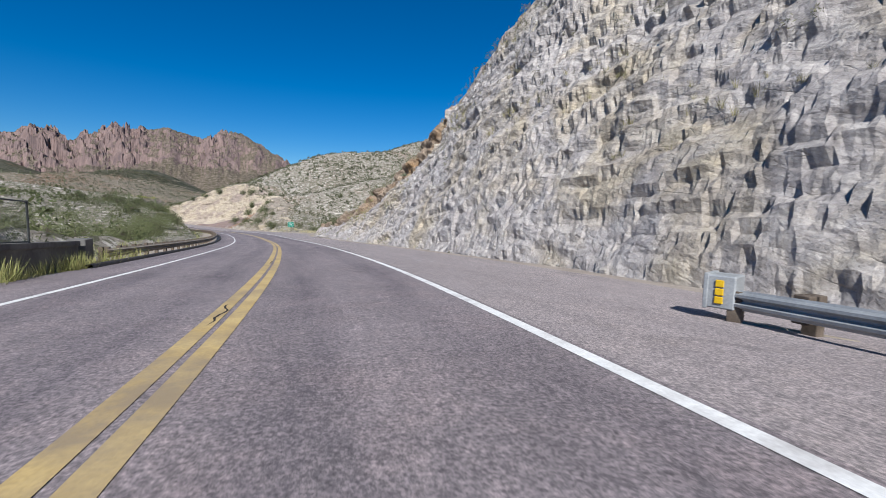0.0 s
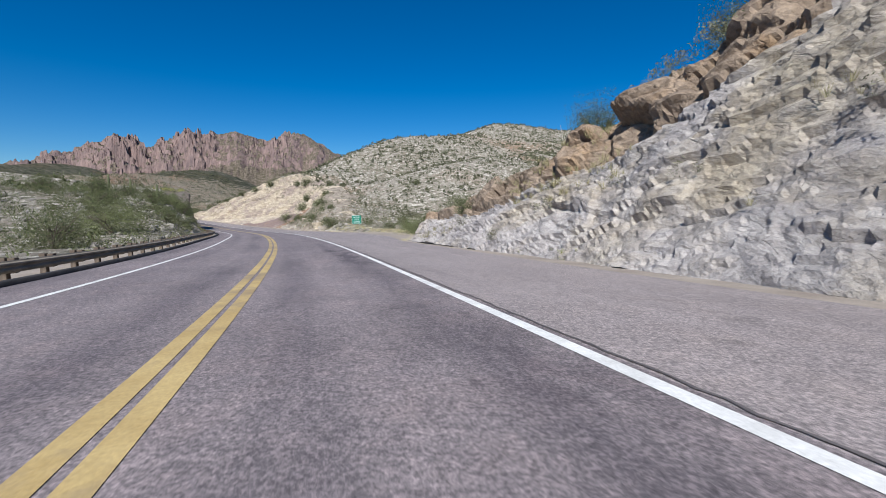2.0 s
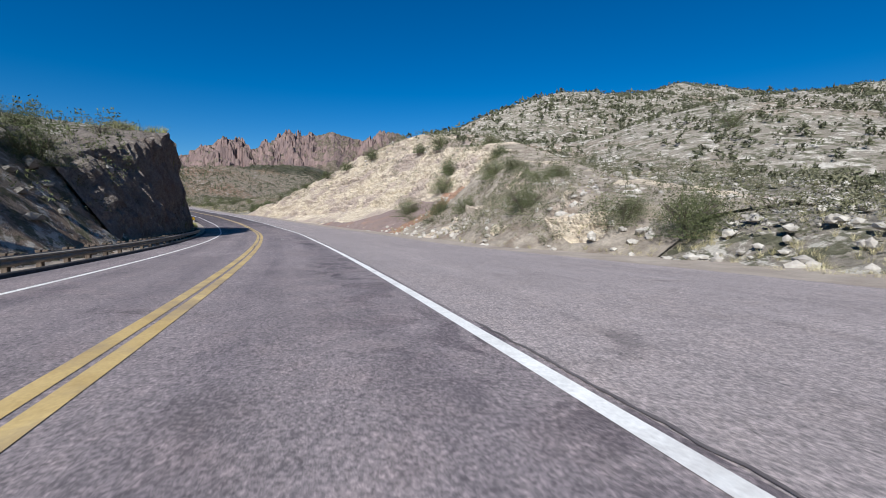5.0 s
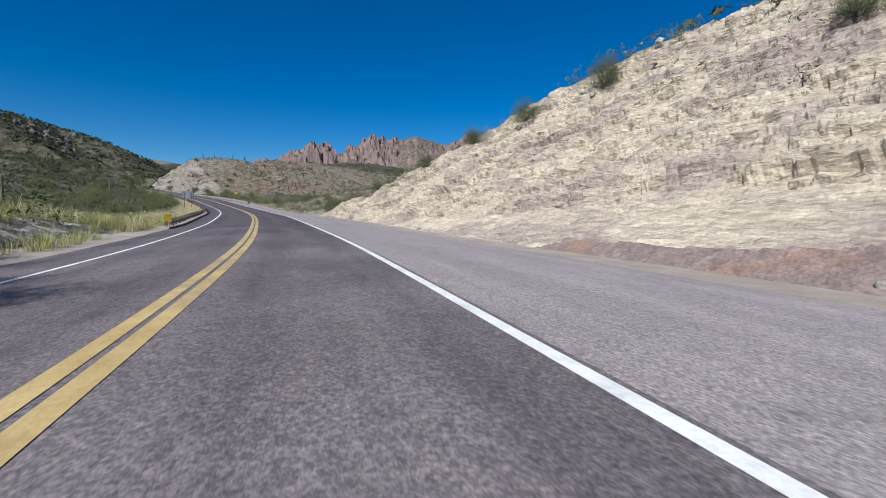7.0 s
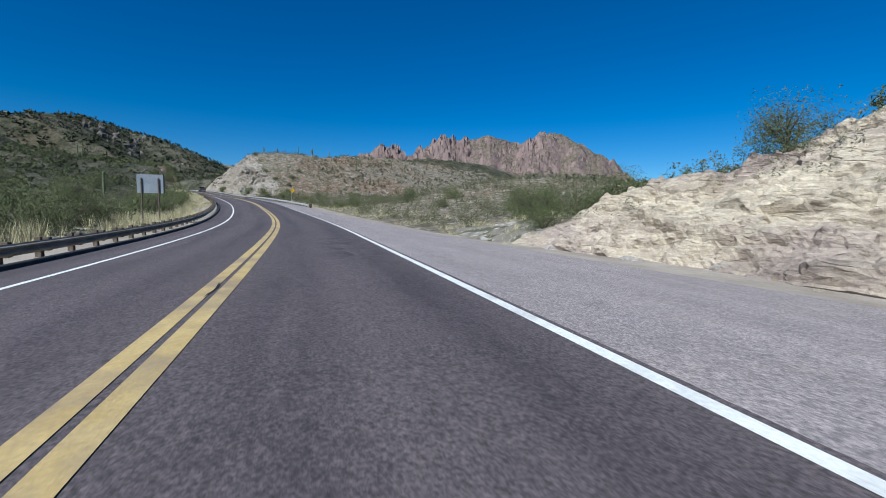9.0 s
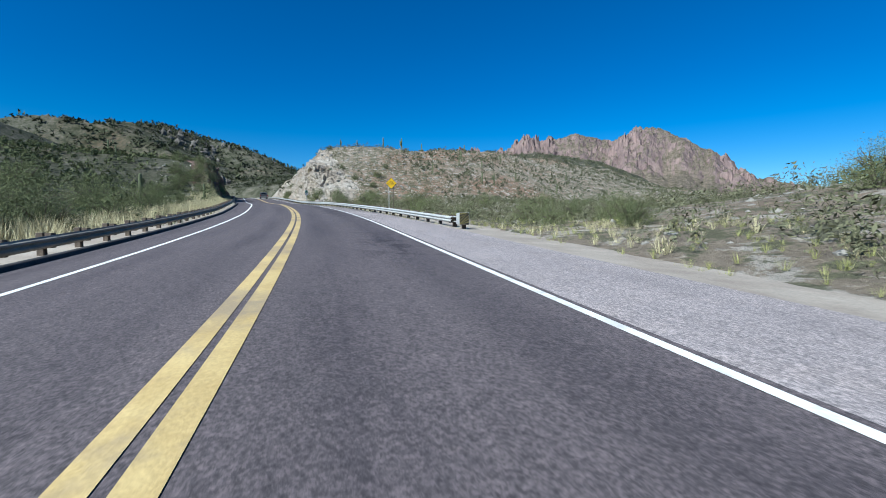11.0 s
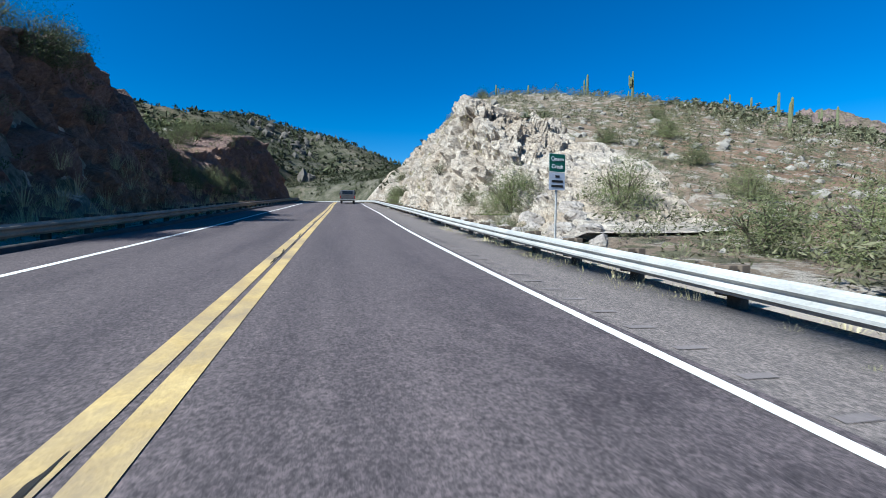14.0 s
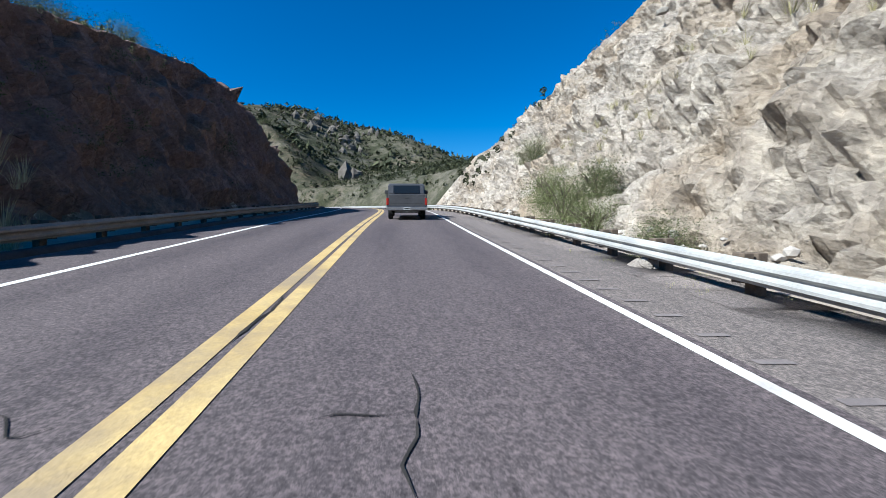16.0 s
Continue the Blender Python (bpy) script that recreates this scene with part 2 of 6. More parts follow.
def land_left(s, a, mass=-99.0):
    b = a - toe_left(s)
    top = crest_left(s)
    face = np.where(top > 0, b * steep_left(s), -b * 0.55)
    rise = np.where(top > 0, np.minimum(face, top + 0.08 * np.clip(b - top / steep_left(s), 0, 40)), np.maximum(face, top))
    knoll = 9.5 * lerp(s, (95, 0.0), (135, 0.75), (160, 1.0), (188, 0.85), (205, 0.2), (235, 0.0)) * lerp(a, (9, 0.35), (12, 0.75), (20, 0.92), (60, 1.15), (120, 0.9), (200, 0.2))
    bench = 7.5 * lerp(s, (330, 0.0), (372, 0.4), (395, 1.0), (450, 1.0), (480, 0.0)) * lerp(a, (12, 0.0), (20, 0.7), (35, 1.1), (90, 0.9), (140, 0.2))
    limit = np.where(top > 0, face, b * 0.7 - 1)
    return np.where(b > 0, np.maximum(rise, np.minimum(limit, np.maximum(np.maximum(knoll, bench), mass))), 0) - 0.25


RIDGES = [   # crest points of the hills: x, y, z; then their slope
    ([(-300, 60, 36), (-370, 140, 51), (-425, 215, 43), (-480, 245, 44), (-530, 295, 58), (-551, 322, 57.5), (-505, 338, 44), (-468, 352, 18.7)], 0.58),
    ([(-640, 120, 40), (-760, 330, 60), (-720, 560, 60), (-760, 720, 70)], 0.4),
    ([(-96, 222, 3), (-84, 242, 15), (-72, 285, 33), (-43, 325, 40), (-13, 387, 59), (24, 410, 54), (93, 460, 66), (158, 488, 74), (270, 520, 90)], 0.47),
    ([(-299, 293, 8.4), (-313, 303, 17.0), (-305, 325, 17), (-308, 344, 20)], 0.43),
    ([(-308, 344, 20), (-318, 400, 26), (-336, 470, 32), (-352, 530, 36)], 0.45),
    ([(-44, 204, 9.5), (-36, 212, 13), (-16, 240, 17.5), (8, 290, 22), (40, 340, 27)], 0.40),
    ([(-445, 232, 46), (-428, 262, 35), (-402, 274, 17)], 0.75),
    ([(60, 10, 34), (52, 60, 30), (60, 120, 24), (110, 200, 30)], 0.5),
]


def ridge_mass(x, y):
    """Level of the highest hill over flat arrays of places."""
    mass = np.full(len(x), -99.0)
    for crest, slope in RIDGES:
        c = spline(crest, 6.0)
        for i in range(0, len(x), 20000):
            j = slice(i, i + 20000)
            q = np.sqrt((x[j, None] - c[None, :, 0]) ** 2 + (y[j, None] - c[None, :, 1]) ** 2 + 60.0) - 7.7
            mass[j] = np.maximum(mass[j], (c[None, :, 2] - slope * q).max(1))
    return mass


def land(x, y):
    """Ground level at world places, as an array; and s, d there."""
    shape = x.shape
    x, y = x.ravel(), y.ravel()
    s, d = np.empty(len(x)), np.empty(len(x))
    zr = np.empty(len(x))
    pts, sub = LINE[::4], slice(None, None, 4)
    for i in range(0, len(x), 20000):
        j = slice(i, i + 20000)
        k = ((x[j, None] - pts[None, :, 0]) ** 2 + (y[j, None] - pts[None, :, 1]) ** 2).argmin(1)
        t, e = TANGENT[sub][k], np.stack([x[j], y[j]], -1) - pts[k, :2]
        s[j] = LINE_S[sub][k] + (e * t).sum(1)
        d[j] = e[:, 0] * t[:, 1] - e[:, 1] * t[:, 0]
    zr = np.interp(s, LINE_S, LINE[:, 2])
    a = np.abs(d)
    mass = ridge_mass(x, y)
    h = np.where(d > 0, land_right(s, a, mass - zr), land_left(s, a, mass - zr))
    z = zr + h + cross(s, d)
    rough = np.clip((a - 9) / 25, 0, 1)
    z = z + rough * (9 * fbm(x / 60, y / 60, octaves=5, seed=5) + 1.6 * fbm(x / 7, y / 7, octaves=3, seed=9)) * np.clip(0.35 + (a - 20) / 150, 0.25, 1.3)
    return z.reshape(shape), s.reshape(shape), d.reshape(shape)


def ground_z(x, y):
    return float(land(np.array([x], dtype=float), np.array([y], dtype=float))[0][0])

# ---- materials ----
def node_material(name, rough=0.9, metal=0.0, spec=0.25):
    m = bpy.data.materials.new(name)
    m.use_nodes = True
    b = m.node_tree.nodes["Principled BSDF"]
    b.inputs["Roughness"].default_value, b.inputs["Metallic"].default_value, b.inputs["Specular IOR Level"].default_value = rough, metal, spec
    return m, m.node_tree.nodes, m.node_tree.links, b


def tex_coord(nodes, links, scale=(1, 1, 1), turn=(0, 0, 0), space="Object"):
    c, mp = nodes.new("ShaderNodeTexCoord"), nodes.new("ShaderNodeMapping")
    mp.inputs["Scale"].default_value = scale
    if any(turn):      # turned first, then stretched
        mp.vector_type = "TEXTURE"
        mp.inputs["Scale"].default_value = [1 / k for k in scale]
    mp.inputs["Rotation"].default_value = [radians(a) for a in turn]
    links.new(c.outputs[space], mp.inputs["Vector"])
    return mp.outputs["Vector"]


def noise_node(nodes, links, vec, scale, detail=6, rough=0.6, distort=0.0):
    n = nodes.new("ShaderNodeTexNoise")
    n.inputs["Scale"].default_value, n.inputs["Detail"].default_value = scale, detail
    n.inputs["Roughness"].default_value, n.inputs["Distortion"].default_value = rough, distort
    links.new(vec, n.inputs["Vector"])
    return n.outputs["Fac"]


def ramp(nodes, links, fac, *stops):
    r = nodes.new("ShaderNodeValToRGB")
    e = r.color_ramp.elements
    while len(e) < len(stops):
        e.new(0.5)
    for el, (pos, col) in zip(e, stops):
        el.position, el.color = pos, (*col, 1)
    links.new(fac, r.inputs["Fac"])
    return r.outputs["Color"]


def mix(nodes, links, a, b, fac, mode="MIX"):
    m = nodes.new("ShaderNodeMix")
    m.data_type, m.blend_type = "RGBA", mode
    for sock, val in ((m.inputs["Factor"], fac), (m.inputs["A"], a), (m.inputs["B"], b)):
        if isinstance(val, (int, float)):
            sock.default_value = val
        elif isinstance(val, tuple):
            sock.default_value = (*val, 1)
        else:
            links.new(val, sock)
    return m.outputs["Result"]


def bump(nodes, links, bsdf, height, strength=0.5, distance=0.05):
    b = nodes.new("ShaderNodeBump")
    b.inputs["Strength"].default_value, b.inputs["Distance"].default_value = strength, distance
    links.new(height, b.inputs["Height"])
    links.new(b.outputs["Normal"], bsdf.inputs["Normal"])


def surface(name, dark, light, scale=3.0, rough=0.9, metal=0.0, spec=0.25, grain=40.0, stain=None, bumpy=0.3, dist=0.02, lo=0.35, hi=0.65, worn=(0.52, 0.72)):
    """A plain surface with two scales of variation and a fine relief."""
    m, n, l, b = node_material(name, rough, metal, spec)
    v = tex_coord(n, l)
    big, fine = noise_node(n, l, v, scale, 5), noise_node(n, l, v, grain, 4, 0.7)
    c = ramp(n, l, big, (lo, dark), (hi, light))
    c = mix(n, l, c, ramp(n, l, fine, (0.3, (0.72, 0.72, 0.72)), (0.7, (1.15, 1.15, 1.15))), 0.7, "MULTIPLY")
    if stain:
        c = mix(n, l, c, stain, ramp(n, l, noise_node(n, l, v, scale * 0.37, 7, 0.7), (worn[0], (0, 0, 0)), (worn[1], (0.8, 0.8, 0.8))))
    l.new(c, b.inputs["Base Color"])
    bump(n, l, b, fine, bumpy, dist)
    return m


def facets(n, l, vec, scale, tilt=0.8):
    """Chipped rock: cells of a broken lattice, each a tilted plane with a level of its own. Gives the height, the cell's tone and the way to its edge."""
    wob, nz, cell, rim = n.new("ShaderNodeVectorMath"), n.new("ShaderNodeTexNoise"), n.new("ShaderNodeTexVoronoi"), n.new("ShaderNodeTexVoronoi")
    nz.inputs["Scale"].default_value, nz.inputs["Detail"].default_value = scale * 1.6, 3
    l.new(vec, nz.inputs["Vector"])
    wob.operation = "MULTIPLY_ADD"
    l.new(nz.outputs["Color"], wob.inputs[0])
    wob.inputs[1].default_value = (0.22 / scale,) * 3
    l.new(vec, wob.inputs[2])
    rim.feature = "DISTANCE_TO_EDGE"
    for vo in (cell, rim):
        vo.inputs["Scale"].default_value = scale
        l.new(wob.outputs[0], vo.inputs["Vector"])
    way, lean, dot, tone, out = n.new("ShaderNodeVectorMath"), n.new("ShaderNodeVectorMath"), n.new("ShaderNodeVectorMath"), n.new("ShaderNodeSeparateColor"), n.new("ShaderNodeMath")
    way.operation, lean.operation, dot.operation, out.operation = "SUBTRACT", "SUBTRACT", "DOT_PRODUCT", "MULTIPLY_ADD"
    l.new(wob.outputs[0], way.inputs[0])
    l.new(cell.outputs["Position"], way.inputs[1])
    l.new(cell.outputs["Color"], lean.inputs[0])
    lean.inputs[1].default_value = (0.5, 0.5, 0.5)
    l.new(way.outputs[0], dot.inputs[0])
    l.new(lean.outputs[0], dot.inputs[1])
    l.new(cell.outputs["Color"], tone.inputs[0])
    l.new(dot.outputs["Value"], out.inputs[0])
    out.inputs[1].default_value = tilt * scale * 2
    l.new(tone.outputs[0], out.inputs[2])
    return out.outputs[0], tone.outputs[1], rim.outputs["Distance"]


def rock_material(name, pale, mid, dark, warm, turn=(20, 25, 0), flat=(1, 1, 2.6), warm_at=(0.5, 0.68), bedding=0.5, relief=0.5):
    """Broken rock: pale faces, tinted patches, chips and thin open joints that follow the bedding."""
    m, n, l, b = node_material(name, 0.92, 0, 0.2)
    v, vb = tex_coord(n, l), tex_coord(n, l, flat, turn)
    patch = noise_node(n, l, v, 0.16, 6, 0.65, 0.6)
    band = noise_node(n, l, vb, 0.5, 8, 0.7, 0.6)
    grain = noise_node(n, l, v, 8.0, 8, 0.74)
    mottle = noise_node(n, l, vb, 1.1, 9, 0.72, 0.5)
    c = ramp(n, l, band, (0.32, mid), (0.5, pale), (0.68, mid))
    c = mix(n, l, c, warm, ramp(n, l, patch, (warm_at[0], (0, 0, 0)), (warm_at[1], (1, 1, 1))))
    c = mix(n, l, c, dark, ramp(n, l, noise_node(n, l, vb, 1.6, 9, 0.75, 1.0), (0.60, (0, 0, 0)), (0.80, (0.6, 0.6, 0.6))))
    c = mix(n, l, c, ramp(n, l, mottle, (0.3, (0.74, 0.73, 0.74)), (0.7, (1.18, 1.18, 1.17))), 0.85, "MULTIPLY")
    c = mix(n, l, c, ramp(n, l, grain, (0.3, (0.60, 0.60, 0.60)), (0.7, (1.22, 1.22, 1.22))), 0.75, "MULTIPLY")
    # chipped faces at two sizes, with dark cracks round some of the larger ones
    big, tone, rim = facets(n, l, vb, 0.75)
    small, tone_small, _ = facets(n, l, vb, 2.4)
    chip, tone_chip, _ = facets(n, l, vb, 6.5)
    c = mix(n, l, c, ramp(n, l, tone, (0.0, (0.82, 0.81, 0.82)), (1.0, (1.13, 1.13, 1.12))), 0.45, "MULTIPLY")
    c = mix(n, l, c, ramp(n, l, tone_small, (0.0, (0.80, 0.79, 0.79)), (1.0, (1.15, 1.15, 1.14))), 0.6, "MULTIPLY")
    c = mix(n, l, c, ramp(n, l, tone_chip, (0.0, (0.72, 0.71, 0.71)), (1.0, (1.2, 1.2, 1.19))), 0.4, "MULTIPLY")
    crack = mix(n, l, (0, 0, 0), ramp(n, l, rim, (0.0, (1, 1, 1)), (0.02, (0, 0, 0))), ramp(n, l, noise_node(n, l, v, 0.7, 4, 0.6), (0.50, (0, 0, 0)), (0.58, (1, 1, 1))))
    c = mix(n, l, c, dark, mix(n, l, (0, 0, 0), crack, bedding))
    l.new(c, b.inputs["Base Color"])
    height = mix(n, l, mix(n, l, grain, mottle, 0.6), mix(n, l, mix(n, l, big, small, 0.45), chip, 0.22), 0.55)
    height = mix(n, l, height, (0, 0, 0), mix(n, l, (0, 0, 0), crack, 0.8 * bedding))
    bump(n, l, b, height, 1.0, relief)
    return m


def crag_material():
    """Red crags: bare steep rock streaked downwards, olive scree and brush where it lies flatter."""
    m, n, l, b = node_material("red_crag_rock", 0.95, 0, 0.1)
    v, vd = tex_coord(n, l), tex_coord(n, l, (1, 1, 0.16))
    c = ramp(n, l, noise_node(n, l, vd, 0.05, 8, 0.72, 0.5), (0.34, (0.11, 0.083, 0.082)), (0.5, (0.20, 0.143, 0.132)), (0.66, (0.275, 0.195, 0.172)))
    c = mix(n, l, c, (0.06, 0.046, 0.046), ramp(n, l, noise_node(n, l, vd, 0.13, 7, 0.7, 0.4), (0.56, (0, 0, 0)), (0.68, (0.9, 0.9, 0.9))))
    sep, geo, add = n.new("ShaderNodeSeparateXYZ"), n.new("ShaderNodeNewGeometry"), n.new("ShaderNodeMath")
    l.new(geo.outputs["Normal"], sep.inputs[0])
    add.operation = "MULTIPLY_ADD"
    l.new(noise_node(n, l, v, 0.035, 6, 0.7), add.inputs[0])
    add.inputs[1].default_value = 0.5
    l.new(sep.outputs["Z"], add.inputs[2])
    scree = ramp(n, l, noise_node(n, l, v, 0.16, 8, 0.78), (0.40, (0.075, 0.068, 0.042)), (0.52, (0.14, 0.112, 0.085)), (0.62, (0.205, 0.165, 0.135)))
    c = mix(n, l, c, scree, ramp(n, l, add.outputs[0], (0.86, (0, 0, 0)), (1.02, (1, 1, 1))))
    l.new(c, b.inputs["Base Color"])
    bump(n, l, b, noise_node(n, l, vd, 0.1, 9, 0.75), 1.0, 5.0)
    return m


def hill_material(name="hillside", brush=False, soil=((0.205, 0.176, 0.14), (0.27, 0.24, 0.20), (0.25, 0.172, 0.122)), rock=(0.52, 0.48, 0.42)):
    """Desert hillside: pale stones and tan soil with olive and grey scrub between."""
    m, n, l, b = node_material(name, 0.95, 0, 0.1)
    v = tex_coord(n, l)
    c = ramp(n, l, noise_node(n, l, v, 0.02, 6, 0.6), *zip((0.36, 0.5, 0.64), soil))
    stones = noise_node(n, l, v, 0.55, 9, 0.78, 0.4)
    c = mix(n, l, c, rock, ramp(n, l, stones, (0.52, (0, 0, 0)), (0.575, (1, 1, 1))))
    scrub = noise_node(n, l, v, 0.8, 5, 0.7, 0.2)
    c = mix(n, l, c, (0.105, 0.103, 0.064), ramp(n, l, scrub, (0.51, (0, 0, 0)), (0.57, (0.9, 0.9, 0.9))))
    if brush:      # thicker brush cover, coloured extra dark for the slope's shade
        c = mix(n, l, c, (0.030, 0.034, 0.018), ramp(n, l, noise_node(n, l, v, 0.12, 8, 0.75), (0.40, (0.97, 0.97, 0.97)), (0.68, (0.4, 0.4, 0.4))))
    fine = noise_node(n, l, v, 3.5, 6, 0.75)
    c = mix(n, l, c, ramp(n, l, fine, (0.3, (0.6, 0.6, 0.6)), (0.7, (1.25, 1.25, 1.25))), 0.8, "MULTIPLY")
    l.new(c, b.inputs["Base Color"])
    bump(n, l, b, mix(n, l, stones, fine, 0.4), 0.9, 0.5)
    return m


def asphalt_material(name, dark, light, tint, fresh=None, lanes=True):
    m, n, l, b = node_material(name, 0.88, 0, 0.3)
    v = tex_coord(n, l)
    c = ramp(n, l, noise_node(n, l, v, 0.35, 5, 0.6), (0.35, dark), (0.65, light))
    c = mix(n, l, c, tint, ramp(n, l, noise_node(n, l, v, 1.1, 6, 0.65), (0.48, (0, 0, 0)), (0.7, (0.7, 0.7, 0.7))))
    if fresh:      # the newer, darker stretch of surfacing further on, and dark streaks before it
        sep = n.new("ShaderNodeSeparateXYZ")
        l.new(v, sep.inputs[0])
        run = n.new("ShaderNodeMapRange")
        run.inputs["From Min"].default_value, run.inputs["From Max"].default_value = (-70, -150) if lanes else (-190, -270)
        l.new(sep.outputs["X"], run.inputs["Value"])
        wave = n.new("ShaderNodeMath")
        wave.operation = "MULTIPLY_ADD"
        l.new(noise_node(n, l, v, 0.22, 5, 0.6), wave.inputs[0])
        wave.inputs[1].default_value = 0.9
        add = n.new("ShaderNodeMath")
        add.operation = "ADD"
        l.new(run.outputs[0], add.inputs[0])
        add.inputs[1].default_value = -0.45
        l.new(add.outputs[0], wave.inputs[2])
        c = mix(n, l, c, fresh, ramp(n, l, wave.outputs[0], (0.25, (0, 0, 0)), (0.75, (1, 1, 1))))
        stain = noise_node(n, l, v, 0.55, 6, 0.7, 0.5)
        c = mix(n, l, c, (0.06, 0.052, 0.055), ramp(n, l, stain, (0.60, (0, 0, 0)), (0.74, (0.6, 0.6, 0.6))))
    uv = tex_coord(n, l, (0.035, 0.9, 1), (0, 0, 0), "UV")
    streak = noise_node(n, l, uv, 1.0, 7, 0.7)
    if lanes:      # wheel paths polished dark, patchily
        across = n.new("ShaderNodeSeparateXYZ")
        l.new(tex_coord(n, l, (1, 1, 1), (0, 0, 0), "UV"), across.inputs[0])
        fold = n.new("ShaderNodeMath")
        fold.operation = "PINGPONG"
        l.new(across.outputs["Y"], fold.inputs[0])
        fold.inputs[1].default_value = 1.93
        near = n.new("ShaderNodeMapRange")
        off = n.new("ShaderNodeMath")
        off.operation = "SUBTRACT"
        l.new(fold.outputs[0], off.inputs[0])
        off.inputs[1].default_value = 1.0
        away = n.new("ShaderNodeMath")
        away.operation = "ABSOLUTE"
        l.new(off.outputs[0], away.inputs[0])
        near.inputs["From Min"].default_value, near.inputs["From Max"].default_value = 0.62, 0.18
        l.new(away.outputs[0], near.inputs["Value"])
        worn = n.new("ShaderNodeMath")
        worn.operation = "MULTIPLY"
        l.new(near.outputs[0], worn.inputs[0])
        patchy = ramp(n, l, noise_node(n, l, tex_coord(n, l, (0.11, 0.8, 1), (0, 0, 0), "UV"), 1.0, 6, 0.72), (0.40, (0, 0, 0)), (0.62, (1, 1, 1)))
        l.new(patchy, worn.inputs[1])
        c = mix(n, l, c, (0.62, 0.62, 0.66), mix(n, l, (0, 0, 0), (0.85, 0.85, 0.85), worn.outputs[0]), "MULTIPLY")
        # ragged dark seal coat along the outer wheel path
        reach = n.new("ShaderNodeMapRange")
        reach.inputs["From Min"].default_value, reach.inputs["From Max"].default_value = 1.3, 2.6
        l.new(across.outputs["Y"], reach.inputs["Value"])
        where = ramp(n, l, noise_node(n, l, tex_coord(n, l, (0.05, 0.12, 1), (0, 0, 0), "UV"), 1.0, 3, 0.5), (0.44, (0, 0, 0)), (0.56, (1, 1, 1)))
        seal = ramp(n, l, noise_node(n, l, tex_coord(n, l, (0.7, 1.0, 1), (0, 0, 0), "UV"), 1.0, 6, 0.62, 1.2), (0.50, (0, 0, 0)), (0.56, (1, 1, 1)))
        seal = mix(n, l, mix(n, l, (0, 0, 0), seal, where), (0, 0, 0), mix(n, l, (1, 1, 1), (0, 0, 0), reach.outputs[0]))
        c = mix(n, l, c, (0.58, 0.57, 0.60), seal, "MULTIPLY")
    c = mix(n, l, c, ramp(n, l, streak, (0.3, (0.80, 0.80, 0.81)), (0.7, (1.16, 1.15, 1.14))), 0.8, "MULTIPLY")
    scuff = noise_node(n, l, tex_coord(n, l, (1.4, 0.5, 1), (0, 0, 0), "UV"), 1.0, 5, 0.7)
    c = mix(n, l, c, (0.66, 0.65, 0.66), ramp(n, l, scuff, (0.60, (0, 0, 0)), (0.72, (0.5, 0.5, 0.5))), "MULTIPLY")
    stone = noise_node(n, l, v, 30, 4, 0.9)
    speck = noise_node(n, l, v, 9, 2, 0.6)
    c = mix(n, l, c, ramp(n, l, speck, (0.32, (0.72, 0.71, 0.73)), (0.5, (1, 1, 1)), (0.68, (1.25, 1.22, 1.2))), 0.55, "MULTIPLY")
    c = mix(n, l, c, ramp(n, l, stone, (0.36, (0.28, 0.28, 0.29)), (0.5, (1, 1, 1)), (0.63, (2.3, 2.18, 2.15))), 0.8, "MULTIPLY")
    l.new(c, b.inputs["Base Color"])
    bump(n, l, b, stone, 0.5, 0.008)
    return m


def leaf_material(name, dark, light):
    m, n, l, b = node_material(name, 0.75, 0, 0.2)
    r = n.new("ShaderNodeNewGeometry").outputs["Random Per Island"]
    l.new(ramp(n, l, r, (0.0, dark), (1.0, light)), b.inputs["Base Color"])
    return m


HILLSIDE, HILL_BRUSH_SHADED = hill_material(), hill_material("shaded_brushy_hillside", True, rock=(0.17, 0.153, 0.132))
HILL_BROWN = hill_material("brown_hillside", False, ((0.16, 0.13, 0.098), (0.21, 0.17, 0.13), (0.205, 0.128, 0.088)), (0.35, 0.31, 0.265))
ASPHALT = asphalt_material("asphalt", (0.150, 0.130, 0.135), (0.190, 0.165, 0.170), (0.205, 0.170, 0.170), (0.076, 0.0635, 0.067))
SHOULDER = asphalt_material("shoulder_asphalt", (0.215, 0.189, 0.187), (0.25, 0.220, 0.217), (0.265, 0.228, 0.218), (0.132, 0.115, 0.108), False)
DIRT = surface("roadside_gravel", (0.26, 0.215, 0.18), (0.36, 0.31, 0.26), 0.6, 0.95, grain=14, bumpy=0.6, dist=0.05)
WHITE_PAINT = surface("white_road_paint", (0.60, 0.59, 0.57), (0.74, 0.73, 0.71), 2.5, 0.7, grain=30, stain=(0.33, 0.30, 0.29))
YELLOW_PAINT = surface("yellow_road_paint", (0.40, 0.285, 0.12), (0.50, 0.372, 0.168), 1.6, 0.7, grain=30, stain=(0.23, 0.18, 0.125), worn=(0.46, 0.62))
GALV = surface("galvanised_steel", (0.27, 0.27, 0.265), (0.37, 0.37, 0.36), 1.5, 0.62, 0.0, 0.4, grain=25, bumpy=0.05)
# greyer galvanised steel, with the shade of the road-facing side in its colour
SHADED_GALV = surface("shaded_galvanised_steel", (0.24, 0.25, 0.26), (0.36, 0.37, 0.375), 1.5, 0.55, 0.2, 0.5, grain=25, bumpy=0.05)
# old steel kept dark for faces turned from the sun, warmed against blue skylight
OLD_SHADED_STEEL = surface("shaded_weathered_steel_rail", (0.22, 0.185, 0.145), (0.32, 0.275, 0.22), 1.5, 0.8, 0.0, 0.25, grain=25, bumpy=0.08)
